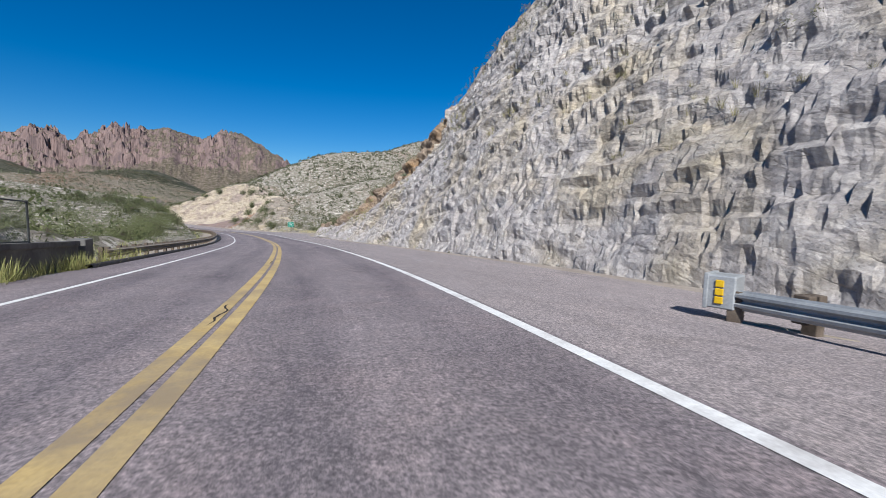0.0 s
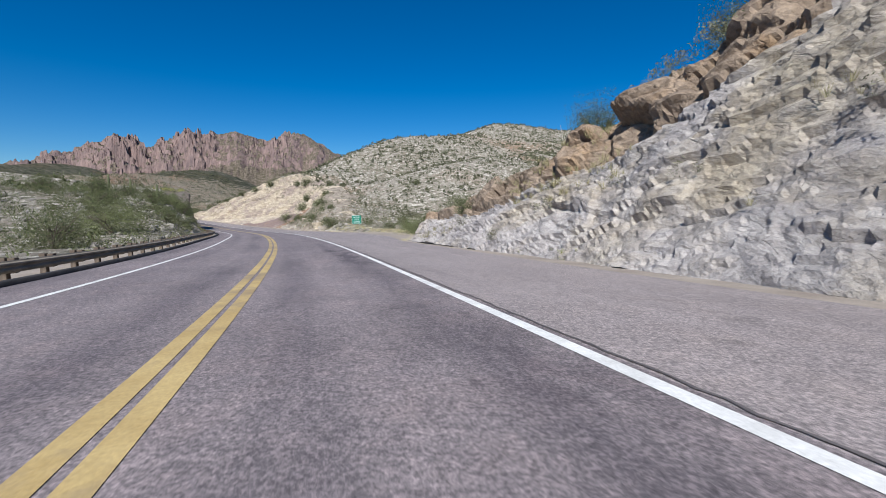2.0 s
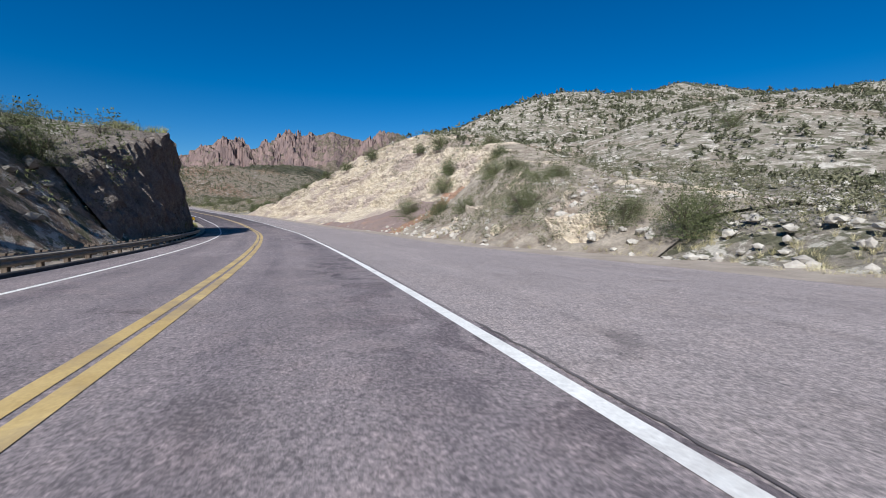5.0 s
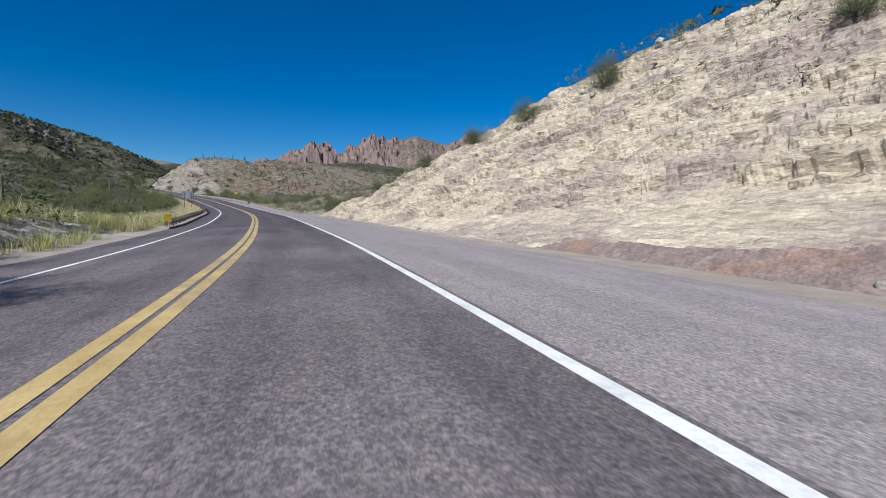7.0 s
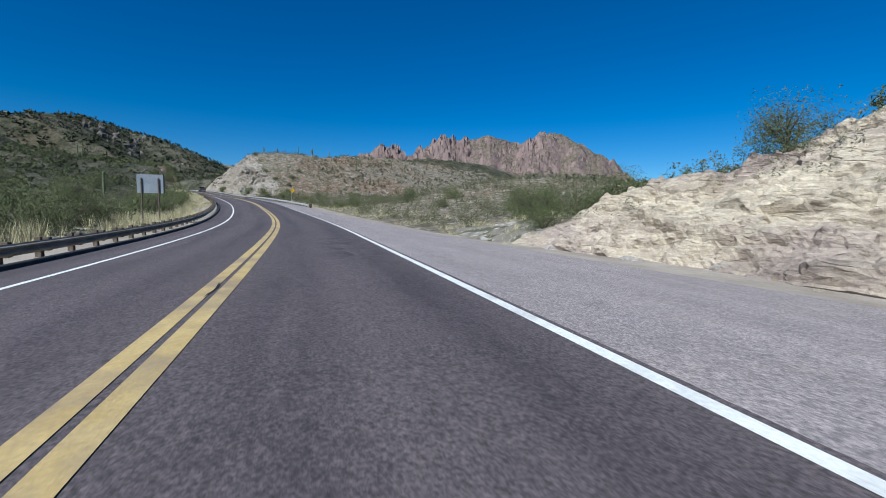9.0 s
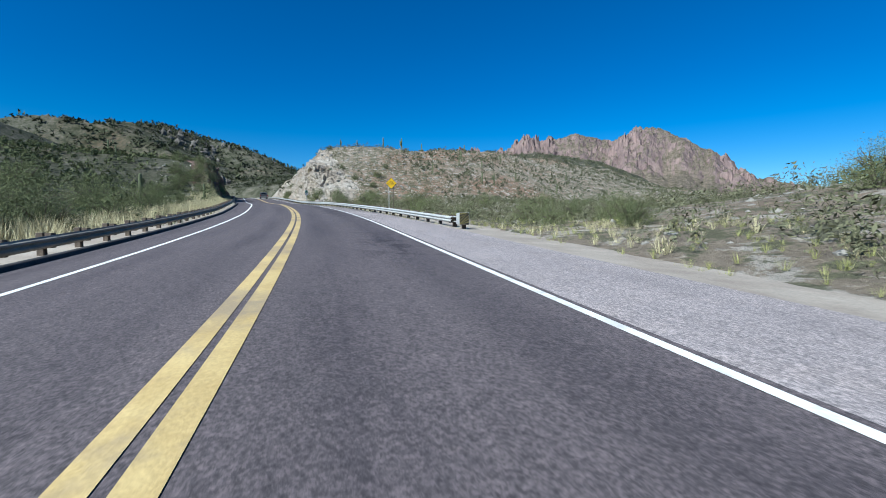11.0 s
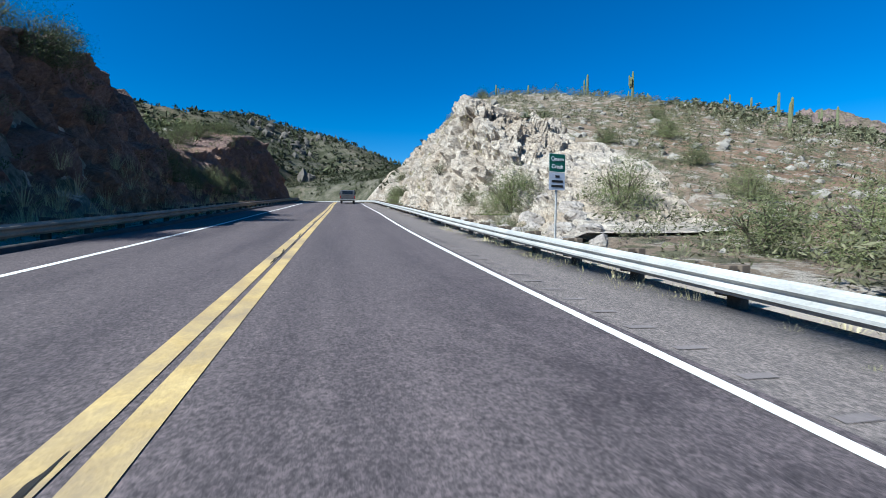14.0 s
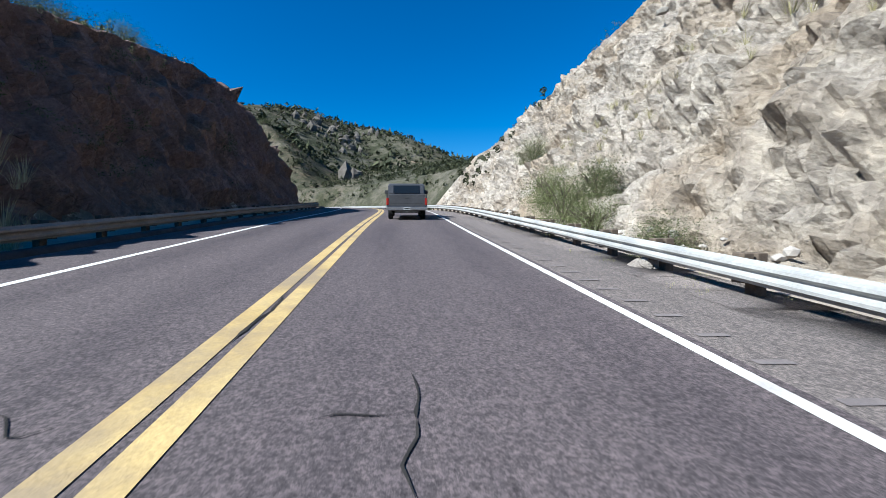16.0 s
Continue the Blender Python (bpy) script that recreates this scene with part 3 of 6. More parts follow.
POST_WOOD = surface("weathered_wood_post", (0.06, 0.045, 0.035), (0.14, 0.11, 0.085), 4, 0.9, grain=30)
ROCK_GREY = rock_material("grey_schist", (0.455, 0.42, 0.40), (0.37, 0.34, 0.33), (0.13, 0.112, 0.104), (0.44, 0.38, 0.295), turn=(18, 0, 5), flat=(0.42, 0.42, 1.5), warm_at=(0.46, 0.64), bedding=0.15, relief=0.5)
ROCK_CREAM = rock_material("cream_bedded_rock", (0.60, 0.515, 0.395), (0.49, 0.41, 0.305), (0.17, 0.13, 0.10), (0.41, 0.335, 0.285), turn=(-7, 4, 10), flat=(0.45, 0.45, 2.0), warm_at=(0.45, 0.6), bedding=0.25)
ROCK_PURPLE = rock_material("purple_brown_shale", (0.262, 0.198, 0.178), (0.212, 0.158, 0.145), (0.12, 0.085, 0.08), (0.32, 0.20, 0.145), warm_at=(0.56, 0.72), bedding=0.0, relief=0.14)
ROCK_WHITE = rock_material("white_quartzite", (0.515, 0.458, 0.39), (0.395, 0.35, 0.298), (0.085, 0.07, 0.06), (0.385, 0.315, 0.24), turn=(0, 25, 20), flat=(0.9, 0.9, 1.7), warm_at=(0.44, 0.62), bedding=0.0, relief=0.75)
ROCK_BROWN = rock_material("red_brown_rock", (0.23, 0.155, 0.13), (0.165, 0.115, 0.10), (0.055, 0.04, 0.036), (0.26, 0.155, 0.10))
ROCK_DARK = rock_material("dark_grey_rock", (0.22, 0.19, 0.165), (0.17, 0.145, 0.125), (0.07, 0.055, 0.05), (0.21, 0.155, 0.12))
ROCK_TAN = rock_material("tan_brown_rock", (0.33, 0.255, 0.19), (0.24, 0.185, 0.14), (0.08, 0.06, 0.05), (0.38, 0.25, 0.14), flat=(0.6, 0.6, 1.2), bedding=0.4)
ROCK_RUST = rock_material("rust_red_shale", (0.33, 0.20, 0.135), (0.27, 0.165, 0.115), (0.13, 0.085, 0.07), (0.36, 0.25, 0.18), bedding=0.0, relief=0.2)
RUBBLE = surface("tan_rubble", (0.20, 0.165, 0.13), (0.36, 0.31, 0.25), 0.9, 0.95, grain=7, stain=(0.17, 0.12, 0.09), bumpy=0.9, dist=0.15)
ROCK_RED = crag_material()

# ---- the ground, one sheet to the horizon ----
def axis(a, b, step, reach):
    mid = list(np.arange(a, b + 0.1, step))
    lo, hi, w = [], [], step
    x0, x1 = a, b
    while x0 > -reach or x1 < reach:
        w *= 1.16
        x0, x1 = x0 - w, x1 + w
        lo.append(x0), hi.append(x1)
    return np.array(lo[::-1] + mid + hi)


gx, gy = axis(-470, 110, 2.0, 4200), axis(-70, 420, 2.0, 4200)
X, Y = np.meshgrid(gx, gy, indexing="ij")
Z, S, D = land(X, Y)
Z = np.where(np.abs(D) < 9.0, Z - 0.35 * np.clip((9.0 - np.abs(D)) / 2, 0, 1), Z)
CUT_REACH = {
    "rock_face_grey": ((-60, 26), (30, 26), (45, 21), (60, 15), (75, 11), (92, 7)),
    "rock_face_cream": ((150, 11), (165, 16), (185, 26), (215, 29), (240, 22), (256, 16), (276, 9)),
    "rock_face_white": ((393, 8), (404, 11), (420, 14), (450, 15), (466, 13)),
    "rock_face_dark": ((140, 6), (150, 7), (170, 8), (190, 7), (206, 8)),
    "rock_face_brown": ((386, 4), (398, 5), (408, 9), (470, 9)),
}
# the soil lies well behind the rock of the cuts
for side, s0, s1, face in ((1, -60, 92, "rock_face_grey"), (1, 150, 276, "rock_face_cream"), (1, 393, 466, "rock_face_white"), (-1, 164, 214, "rock_face_dark"), (-1, 386, 470, "rock_face_brown")):
    reach = CUT_REACH[face]
    a = side * D - (toe_right(S) if side > 0 else toe_left(S))
    inside = np.clip((a + 0.5) / 1.5, 0, 1) * np.clip((lerp(S, *reach) - 2.2 - a) / 2.0, 0, 1) * np.clip((S - s0 - 1) / 3, 0, 1) * np.clip((s1 - 1 - S) / 3, 0, 1)
    Z = Z - 2.6 * inside
ground = mesh_object("ground", np.stack([X, Y, Z], -1).reshape(-1, 3), grid_faces(*X.shape), HILLSIDE, True,
                     "stony desert ground with tan soil, pale rock and dry scrub", "ground", "structure")
# the valley's side and the mountain at its end carry thicker brush, with shade in its colour
brush = (((D < -13) & (S > 205)) | (X < -352) | ((S > 458) & (D > 0))) & (fbm(X / 16, Y / 16, octaves=4, seed=77) > -0.3)
ground.data.materials.append(HILL_BRUSH_SHADED)
ground.data.materials.append(HILL_BROWN)
brown = (D > 0) & (S > 284 + 30 * fbm(X / 20, Y / 20, octaves=3, seed=78))
ground.data.polygons.foreach_set("material_index", np.where(brush, 1, np.where(brown, 2, 0))[:-1, :-1].astype(np.int32).ravel())


# ---- the paved road ----
def ribbon(name, s0, s1, offsets, material, lift, step=1.0, label="", kind="structure", parent=None):
    """A strip along the road between two offsets, or through several, lying on the paved surface."""
    s = np.arange(s0, s1, step)
    p, t, r = road_at(s)
    cols, uv = [], []
    for d in offsets:
        dd = d(s) if callable(d) else np.full(len(s), d)
        cols.append(np.stack([p[:, 0] + r[:, 0] * dd, p[:, 1] + r[:, 1] * dd, p[:, 2] + cross(s, dd) + lift], -1))
        uv.append(np.stack([s, dd], -1))
    v = np.stack(cols, 1)
    return mesh_object(name, v.reshape(-1, 3), grid_faces(len(s), len(cols)), material, True, label, "road", kind, parent=parent, uv=np.stack(uv, 1).reshape(-1, 2))


S0, S1 = -48.0, 520.0
EDGE_R = lambda s: np.minimum(toe_right(s) - 0.6, lerp(s, (-50, 11.0), (84, 10.2), (100, 14.0), (120, 16.0), (145, 14.5), (165, 12.8), (200, 12.4), (262, 11.8), (285, 8.4), (300, 7.6), (340, 6.5), (372, 5.8), (390, 5.0), (600, 4.9)))
ribbon("road", S0, S1, (-5.4, -4.6, -3.5, -2.4, -1.2, 0.0, 1.2, 2.4, 3.5, 3.82), ASPHALT, 0.0, 1.0, "two-lane asphalt road with a worn purplish-grey surface")
ribbon("shoulder", S0, S1, (3.82, 5.0, 6.5, EDGE_R), SHOULDER, 0.0, 1.0, "pale grey asphalt shoulder beside the road")
ribbon("verge", S0, S1, (EDGE_R, lambda s: EDGE_R(s) + 1.5, lambda s: toe_right(s) + 2.5), DIRT, -0.02, 1.0, "gravel verge below the rock")
ribbon("verge", S0, S1, (-8.0, -6.2, -5.4), DIRT, -0.03, 1.0, "gravel verge along the road's edge")
HALF = lambda s: lerp(s, (-50, 0.085), (230, 0.085), (320, 0.06), (600, 0.06))
ribbon("white_edge_line", S0, S1, (lambda s: 3.66 - HALF(s), lambda s: 3.66 + HALF(s)), WHITE_PAINT, 0.006, 0.5, "worn solid white edge line on the asphalt")
ribbon("white_edge_line", S0, S1, (-3.62, -3.48), WHITE_PAINT, 0.006, 0.5, "worn solid white edge line on the asphalt")
ribbon("yellow_centre_line", S0, S1, (-0.24, -0.042), YELLOW_PAINT, 0.006, 0.5, "worn double yellow centre line on the asphalt")
ribbon("yellow_centre_line", S0, S1, (0.035, 0.235), YELLOW_PAINT, 0.006, 0.5, "worn double yellow centre line on the asphalt")


# ---- rock cuts beside the road ----
def rock_cut(name, s0, s1, side, up, material, label, foot_material=None, cap_material=None, step=0.26, beds=((2.1, 0.5), (0.85, 0.34), (0.4, 0.17)), sizes=((0.9, 0.16), (0.42, 0.10)), bed=(1, 1, 1.8), lean=0.0, dip=0.0, long=2.6, crumble=0.9, dense=1.25, groove=0.9, tilt=0.7, seed=1):
    """A blasted rock face: the land's own steep profile, broken into tilted blocks."""
    s = np.arange(s0, s1, step)
    toe = toe_right(s) if side > 0 else toe_left(s)
    w = np.linspace(-0.8, 1, int(up / step * dense))
    reach = lerp(s, *[(q, r) for q, r in CUT_REACH[name]])
    a = toe[:, None] + np.where(w < 0, w, w * reach[:, None])
    ss = np.repeat(s[:, None], len(w), 1)
    p, t, r = road_at(ss)
    x, y = p[..., 0] + side * r[..., 0] * a, p[..., 1] + side * r[..., 1] * a
    mass = ridge_mass(x.ravel(), y.ravel()).reshape(x.shape) - p[..., 2]
    h = land_right(ss, a, mass) if side > 0 else land_left(ss, a, mass)
    z = p[..., 2] + cross(ss, side * a) + h
    nx, ny, nz = np.empty_like(x), np.empty_like(x), np.empty_like(x)
    du = np.stack([np.gradient(q, axis=0) for q in (x, y, z)], -1)
    dv = np.stack([np.gradient(q, axis=1) for q in (x, y, z)], -1)
    n = np.cross(du, dv) * -side
    n /= np.linalg.norm(n, axis=-1, keepdims=True) + 1e-9
    n = np.where(n[..., 2:3] < -0.2, -n, n)
    fade = np.clip((w + 0.3) / 0.5, 0, 1)[None, :] * np.clip((s - s0) / 3, 0, 1)[:, None] * np.clip((s1 - s) / 3, 0, 1)[:, None]
    ca, sa, dp = math.cos(radians(lean)), math.sin(radians(lean)), math.tan(radians(dip))
    wx, wz = 1.6 * fbm(ss / 5, a / 5, z / 5, 4, seed + 31), 1.6 * fbm(ss / 5, a / 5, z / 5, 4, seed + 37)
    u, q = (ss + wx) * ca + z * sa, -(ss + wx) * sa + (z + wz) * ca + a * dp
    disp = 1.7 * fbm(ss / 9, z / 9, a / 9, 4, seed + 50) + crumble * fbm(u / 2.0, a / 1.4, q / 0.9, 5, seed + 55)
    for i, (size, amp) in enumerate(beds):
        disp = disp + amp * slabs(u, a, q, size, long, seed + 7 * i) * (0.55 + 0.9 * vnoise(ss / (size * 5), z / (size * 4), a / (size * 5), seed + 60 + i))
    for i, (size, amp) in enumerate(sizes):
        disp = disp + amp * blocks(u / size * bed[0], a / size * bed[1], q / size * bed[2], seed + 10 * i, tilt, groove * (0.3 + 1.4 * vnoise(ss / 3, z / 3, a / 3, seed + 70 + i)))
    disp = disp * np.clip((0.97 - n[..., 2]) / 0.13, 0.2, 1)
    if cap_material:      # big weathered blocks of another rock on top
        cap = h - lerp(ss, (50, 40), (52, 12.5), (58, 9.0), (64, 6.0), (70, 4.0), (78, 2.2), (86, 1.2), (88, 40)) - 1.6 * fbm(ss / 3, z / 3, octaves=3, seed=seed + 95)
        disp = disp + np.clip(cap / 0.5, 0, 1) * (0.2 + 1.3 * blocks(ss / 2.8, a / 2.4, z / 1.8, seed + 96, 0.5, 0.3))
    if foot_material:      # a smooth foot of another rock below the beds
        over = (a - toe[:, None]) - (talus(ss) * 1.15 + 0.6 + 5.0 * fbm(ss / 6, a / 4, octaves=4, seed=seed + 90) + lerp(ss, (150, -9), (172, -4), (180, 1.2), (194, 0.6), (201, -2.5), (209, -9), (300, -9)))
        disp = disp * np.clip(0.25 + over / 2.5, 0.25, 1)
        past = ss - 183.5 - 0.25 * (a - toe[:, None]) - 5.0 * fbm(ss / 5, a / 5, octaves=4, seed=seed + 92)      # loose rubble before the beds begin
        beds_left = np.clip((fbm(ss / 4, a / 3, octaves=3, seed=seed + 94) - 0.12) / 0.06, 0, 1)
        disp = disp * np.where(past < 0, 0.25 + 0.9 * beds_left, 1)
    v = np.stack([x, y, z], -1) + n * (0.15 + disp * fade)[..., None]
    edge = (1 - np.clip((1 - w) / 0.12, 0, 1))[None, :, None] * np.array([0, 0, 1.2])
    v = v - edge
    ob = mesh_object(name, v.reshape(-1, 3), grid_faces(*x.shape)[:, ::(1 if side > 0 else -1)], material, False, label, "rock face", "structure")
    if cap_material:
        ob.data.materials.append(cap_material)
        ob.data.polygons.foreach_set("material_index", (cap[:-1, :-1] > 0).astype(np.int32).ravel())
    if foot_material:
        for m in (foot_material, ROCK_RUST, RUBBLE):
            ob.data.materials.append(m)
        ob.data.polygons.foreach_set("material_index", np.where((past < 0) & (beds_left < 0.5), 3, np.where((past < 3.0) & (past > 0) & (over < 1.5), 2, np.where((over < 0) & (past > 0), 1, 0)))[:-1, :-1].astype(np.int32).ravel())
    return ob


rock_cut("rock_face_grey", -45, 92, 1, 28, ROCK_GREY, "tall grey blasted rock face with slanting joints beside the road", None, ROCK_TAN, step=0.16, beds=((2.3, 0.34), (1.0, 0.22)),
         sizes=((2.6, 0.42), (1.1, 0.28), (0.55, 0.13)), tilt=0.4, lean=-18, dip=8, bed=(0.34, 0.8, 1.5), long=7.0, crumble=0.7, dense=1.35, groove=0.22, seed=3)
rock_cut("rock_face_cream", 150, 276, 1, 26, ROCK_CREAM, "cream bedded rock face above a purple-brown foot", ROCK_PURPLE, step=0.16, beds=((1.6, 0.50), (0.55, 0.27)),
         sizes=((2.6, 0.5), (1.1, 0.38), (0.5, 0.2)), tilt=0.45, lean=-6, dip=-10, bed=(0.5, 1, 1.7), long=4.0, crumble=0.9, dense=1.35, groove=0.25, seed=23)
rock_cut("rock_face_white", 393, 466, 1, 20, ROCK_WHITE, "white broken rock face behind the guardrail", step=0.13, beds=((3.2, 0.35),), sizes=((2.6, 0.75), (1.25, 0.66), (0.6, 0.32), (0.32, 0.13)), tilt=0.6, crumble=0.45, groove=0.3,
         lean=24, dip=15, bed=(0.7, 1, 1.25), long=2.6, dense=1.4, seed=43)
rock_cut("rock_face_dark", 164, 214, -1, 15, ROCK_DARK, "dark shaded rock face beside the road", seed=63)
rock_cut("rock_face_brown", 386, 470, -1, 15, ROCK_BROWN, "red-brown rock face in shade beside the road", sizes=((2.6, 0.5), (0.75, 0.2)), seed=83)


# ---- far mountains ----
def mountain(name, centre, outline, near, far, material, label, seed, crag=0.25, columns=160, rows=46, spiky=0.22):
    """A range round a far point: bearing to the left of +y, distance, height of its skyline; it falls off towards the viewer and behind."""
    b0, b1 = outline[0][0], outline[-1][0]
    b = np.linspace(b0, b1, columns)
    dist, top = lerp(-b, *[(-o[0], o[1]) for o in outline]), lerp(-b, *[(-o[0], o[2]) for o in outline])
    w = np.linspace(-1, 0.45, rows)
    B, Wd = np.meshgrid(b, w, indexing="ij")
    R = dist[:, None] * (1 + np.where(Wd < 0, Wd * near, Wd * far))
    x, y = centre[0] - np.sin(np.radians(B)) * R, centre[1] + np.cos(np.radians(B)) * R
    prof = np.where(Wd < 0, 1 + Wd, 1 - Wd * 2)
    sc = dist.mean() * 0.02
    n1 = fbm(x / (sc * 5), y / (sc * 5), octaves=4, seed=seed)
    ridged = 1 - np.abs(2 * (fbm(x / (sc * 2.2), y / (sc * 2.2), octaves=4, seed=seed + 3))) * 2
    spires = blocks(x / sc, y / sc, np.zeros_like(x), seed + 6, 0.5) + 0.6 * blocks(x / sc * 2.3, y / sc * 2.3, np.zeros_like(x), seed + 16, 0.5)
    upper = np.clip((prof - 0.42) / 0.3, 0, 1) * (0.05 + 1.4 * vnoise(B / 3.6, np.zeros_like(B), np.zeros_like(B), seed + 9))
    cliff = 0.55 * np.clip(prof / 0.62, 0, 1) ** 1.1 + 0.45 * np.clip((prof - 0.62) / 0.3, 0, 1) ** 0.8
    prof2 = prof * (1 - crag) + cliff * crag
    gully = fbm(B * 0.55, R / (sc * 9), octaves=5, seed=seed + 21) * np.clip(prof / 0.5, 0, 1)
    z = top[:, None] * (prof2 + 0.28 * crag * gully + 0.25 * np.clip(prof, 0, 1) * n1 + crag * 0.16 * upper * (ridged - 0.75) + crag * spiky * upper * spires) - 25
    return mesh_object(name, np.stack([x, y, z], -1).reshape(-1, 3), grid_faces(*x.shape), material, False, label, "mountain", "structure")


mountain("red_crag_mountain", (-150, 200), ((64, 1000, 92), (54, 1000, 112), (48, 1000, 134), (45, 1000, 160), (43, 1000, 166), (41, 1000, 152), (38, 1000, 172), (36.4, 1000, 184), (32, 1020, 200), (27.6, 1040, 200), (23.1, 1043, 206),
                                            (19.3, 1040, 174), (15.7, 1030, 126), (13.1, 1020, 98), (9.4, 1000, 74), (2, 1000, 52)), 0.42, 0.3, ROCK_RED,
         "far red craggy mountain with vertical rock spires", 301, 0.6, 420, 90, 0.17)
mountain("red_crag_mountain", (-36, 82), ((-22, 600, 90), (-29, 600, 120), (-31, 600, 138), (-33, 600, 160), (-36, 600, 180), (-45, 600, 170), (-60, 600, 120)), 0.35, 0.3, ROCK_RED,
         "far red craggy mountain with vertical rock spires", 331, 0.6, 320, 80, 0.24)


# ---- guardrails ----
W_PROFILE = ((0.00, 0.31), (0.02, 0.28), (0.08, 0.25), (0.085, 0.21), (0.02, 0.17), (0.015, 0.155), (0.02, 0.14), (0.085, 0.10), (0.08, 0.06), (0.02, 0.03), (0.0, 0.0))


def rail_beam(name, s0, s1, offset, side, material, parent, low=0.19, label=""):
    """A corrugated beam along the road; side is the way its bulges face, +1 to the right."""
    s = np.arange(s0, s1 + 0.01, 0.95)
    dd = offset(s) if callable(offset) else np.full(len(s), offset)
    p, t, r = road_at(s)
    base = p[:, 2] + cross(s, dd)
    front = [(o + 0.0, h) for o, h in W_PROFILE]
    loop = front + [(o - 0.006, h) for o, h in reversed(front)]
    v = np.empty((len(s), len(loop), 3))
    for k, (o, h) in enumerate(loop):
        q = dd + side * o
        v[:, k, 0], v[:, k, 1], v[:, k, 2] = p[:, 0] + r[:, 0] * q, p[:, 1] + r[:, 1] * q, base + low + h
    v = np.concatenate([v, v[:, :1]], 1)
    return mesh_object(name, v.reshape(-1, 3), grid_faces(len(s), len(loop) + 1), material, False, label, parent=parent)


def box_mesh(name, x, y, z0, z1, bevel=0.01):
    bm = box(bmesh.new(), -x / 2, -y / 2, z0, x / 2, y / 2, z1, bevel)
    me = bpy.data.meshes.new(name)
    bm.to_mesh(me)
    bm.free()
    return me


def guardrail(s0, s1, offset, side, beam_mat, post_mat, label, spacing=1.905):
    root = new("guardrail")
    tagged(root, label, "guardrail", "roadside guardrails")
    rail_beam("beam", s0, s1, offset, side, beam_mat, root)
    post, block = box_mesh("post", 0.15, 0.20, -0.5, 0.56), box_mesh("block", 0.15, 0.20, 0.16, 0.55)
    post.materials.append(post_mat), block.materials.append(post_mat)
    for s in np.arange(s0 + 0.4, s1, spacing):
        off = float(offset(np.float64(s))) if callable(offset) else offset
        for name, me, d in (("post", post, -0.30), ("block", block, -0.10)):
            x, y, z = spot(s, off + side * d)
            ob = new(name, me)
            ob.parent = root
            ob.matrix_basis = pose(x, y, z, 0, 0, heading(s) + random.uniform(-3, 3))
    return root


right_far = guardrail(327.1, 500, lambda s: lerp(s, (324, 7.5), (332, 6.95), (345, 6.5), (372, 6.05), (392, 5.72), (600, 5.65)), -1, GALV, POST_WOOD,
                      "bright galvanised guardrail on dark wooden posts along the road")
right_near = guardrail(-42, 5.8, lambda s: lerp(s, (-42, 7.0), (-8, 7.1), (5.4, 7.35)), -1, SHADED_GALV, POST_WOOD, "grey galvanised guardrail ending at a square terminal")
left_first = guardrail(19, 194.5, -5.75, 1, OLD_SHADED_STEEL, POST_WOOD, "weathered guardrail in shade-darkened steel on wooden posts along a valley")
left_second = guardrail(236.5, 520, -5.75, 1, OLD_SHADED_STEEL, POST_WOOD, "weathered guardrail in shade-darkened steel on wooden posts above a dry wash")


def striped_plate(root, w, h, x, y, z, rz, dark, light):
    """A hazard plate with slanting stripes facing the traffic."""
    bm = box(bmesh.new(), -w / 2, -0.012, -h / 2, w / 2, 0.012, h / 2, 0.004)
    plate = part("plate", bm, light, root, "yellow reflective plate")
    plate.matrix_basis = pose(x, y, z, 0, 0, rz)
    for k in range(-3, 4):
        c = k * 0.15
        bm = bmesh.new()
        pts = []
        for u, v in ((-w / 2, 0), (w / 2, 0)):
            for dv in (0, 0.07):
                zz = min(max(c + u * 0.9 + dv, -h / 2), h / 2)
                pts.append((u, zz))
        if max(q[1] for q in pts) - min(q[1] for q in pts) < 0.02:
            continue
        vs = [bm.verts.new((pts[i][0], -0.0165, pts[i][1])) for i in (0, 2, 3, 1)]
        try:
            bm.faces.new(vs)
        except ValueError:
            pass
        st = part("stripe", bm, dark, plate)
    return plate


SIGN_BLACK = surface("sign_black", (0.012, 0.012, 0.012), (0.025, 0.025, 0.025), 4, 0.5)
SIGN_YELLOW = surface("sign_yellow", (0.55, 0.33, 0.01), (0.66, 0.42, 0.015), 2.0, 0.45, grain=20, bumpy=0.05, stain=(0.40, 0.24, 0.02))
# much darker yellow for the rail terminal's plate
DARK_YELLOW = surface("dark_yellow", (0.12, 0.10, 0.04), (0.20, 0.165, 0.06), 2.0, 0.6, grain=20, bumpy=0.05)
SIGN_GREEN = surface("sign_green", (0.006, 0.155, 0.10), (0.012, 0.20, 0.13), 2.0, 0.4, grain=20, bumpy=0.05)
SIGN_DARK_GREEN = surface("sign_dark_green", (0.01, 0.085, 0.06), (0.015, 0.115, 0.08), 2.0, 0.4, grain=20, bumpy=0.05)
SIGN_WHITE = surface("sign_white", (0.70, 0.72, 0.72), (0.80, 0.81, 0.80), 2.0, 0.45, grain=20, bumpy=0.05)
SIGN_GREY = surface("sign_pale_grey", (0.40, 0.43, 0.50), (0.48, 0.51, 0.57), 2.0, 0.45, grain=20, bumpy=0.05)
ALUMINIUM = surface("bare_aluminium", (0.17, 0.19, 0.22), (0.23, 0.25, 0.28), 1.2, 0.5, 0.3, 0.5, grain=12, bumpy=0.05)


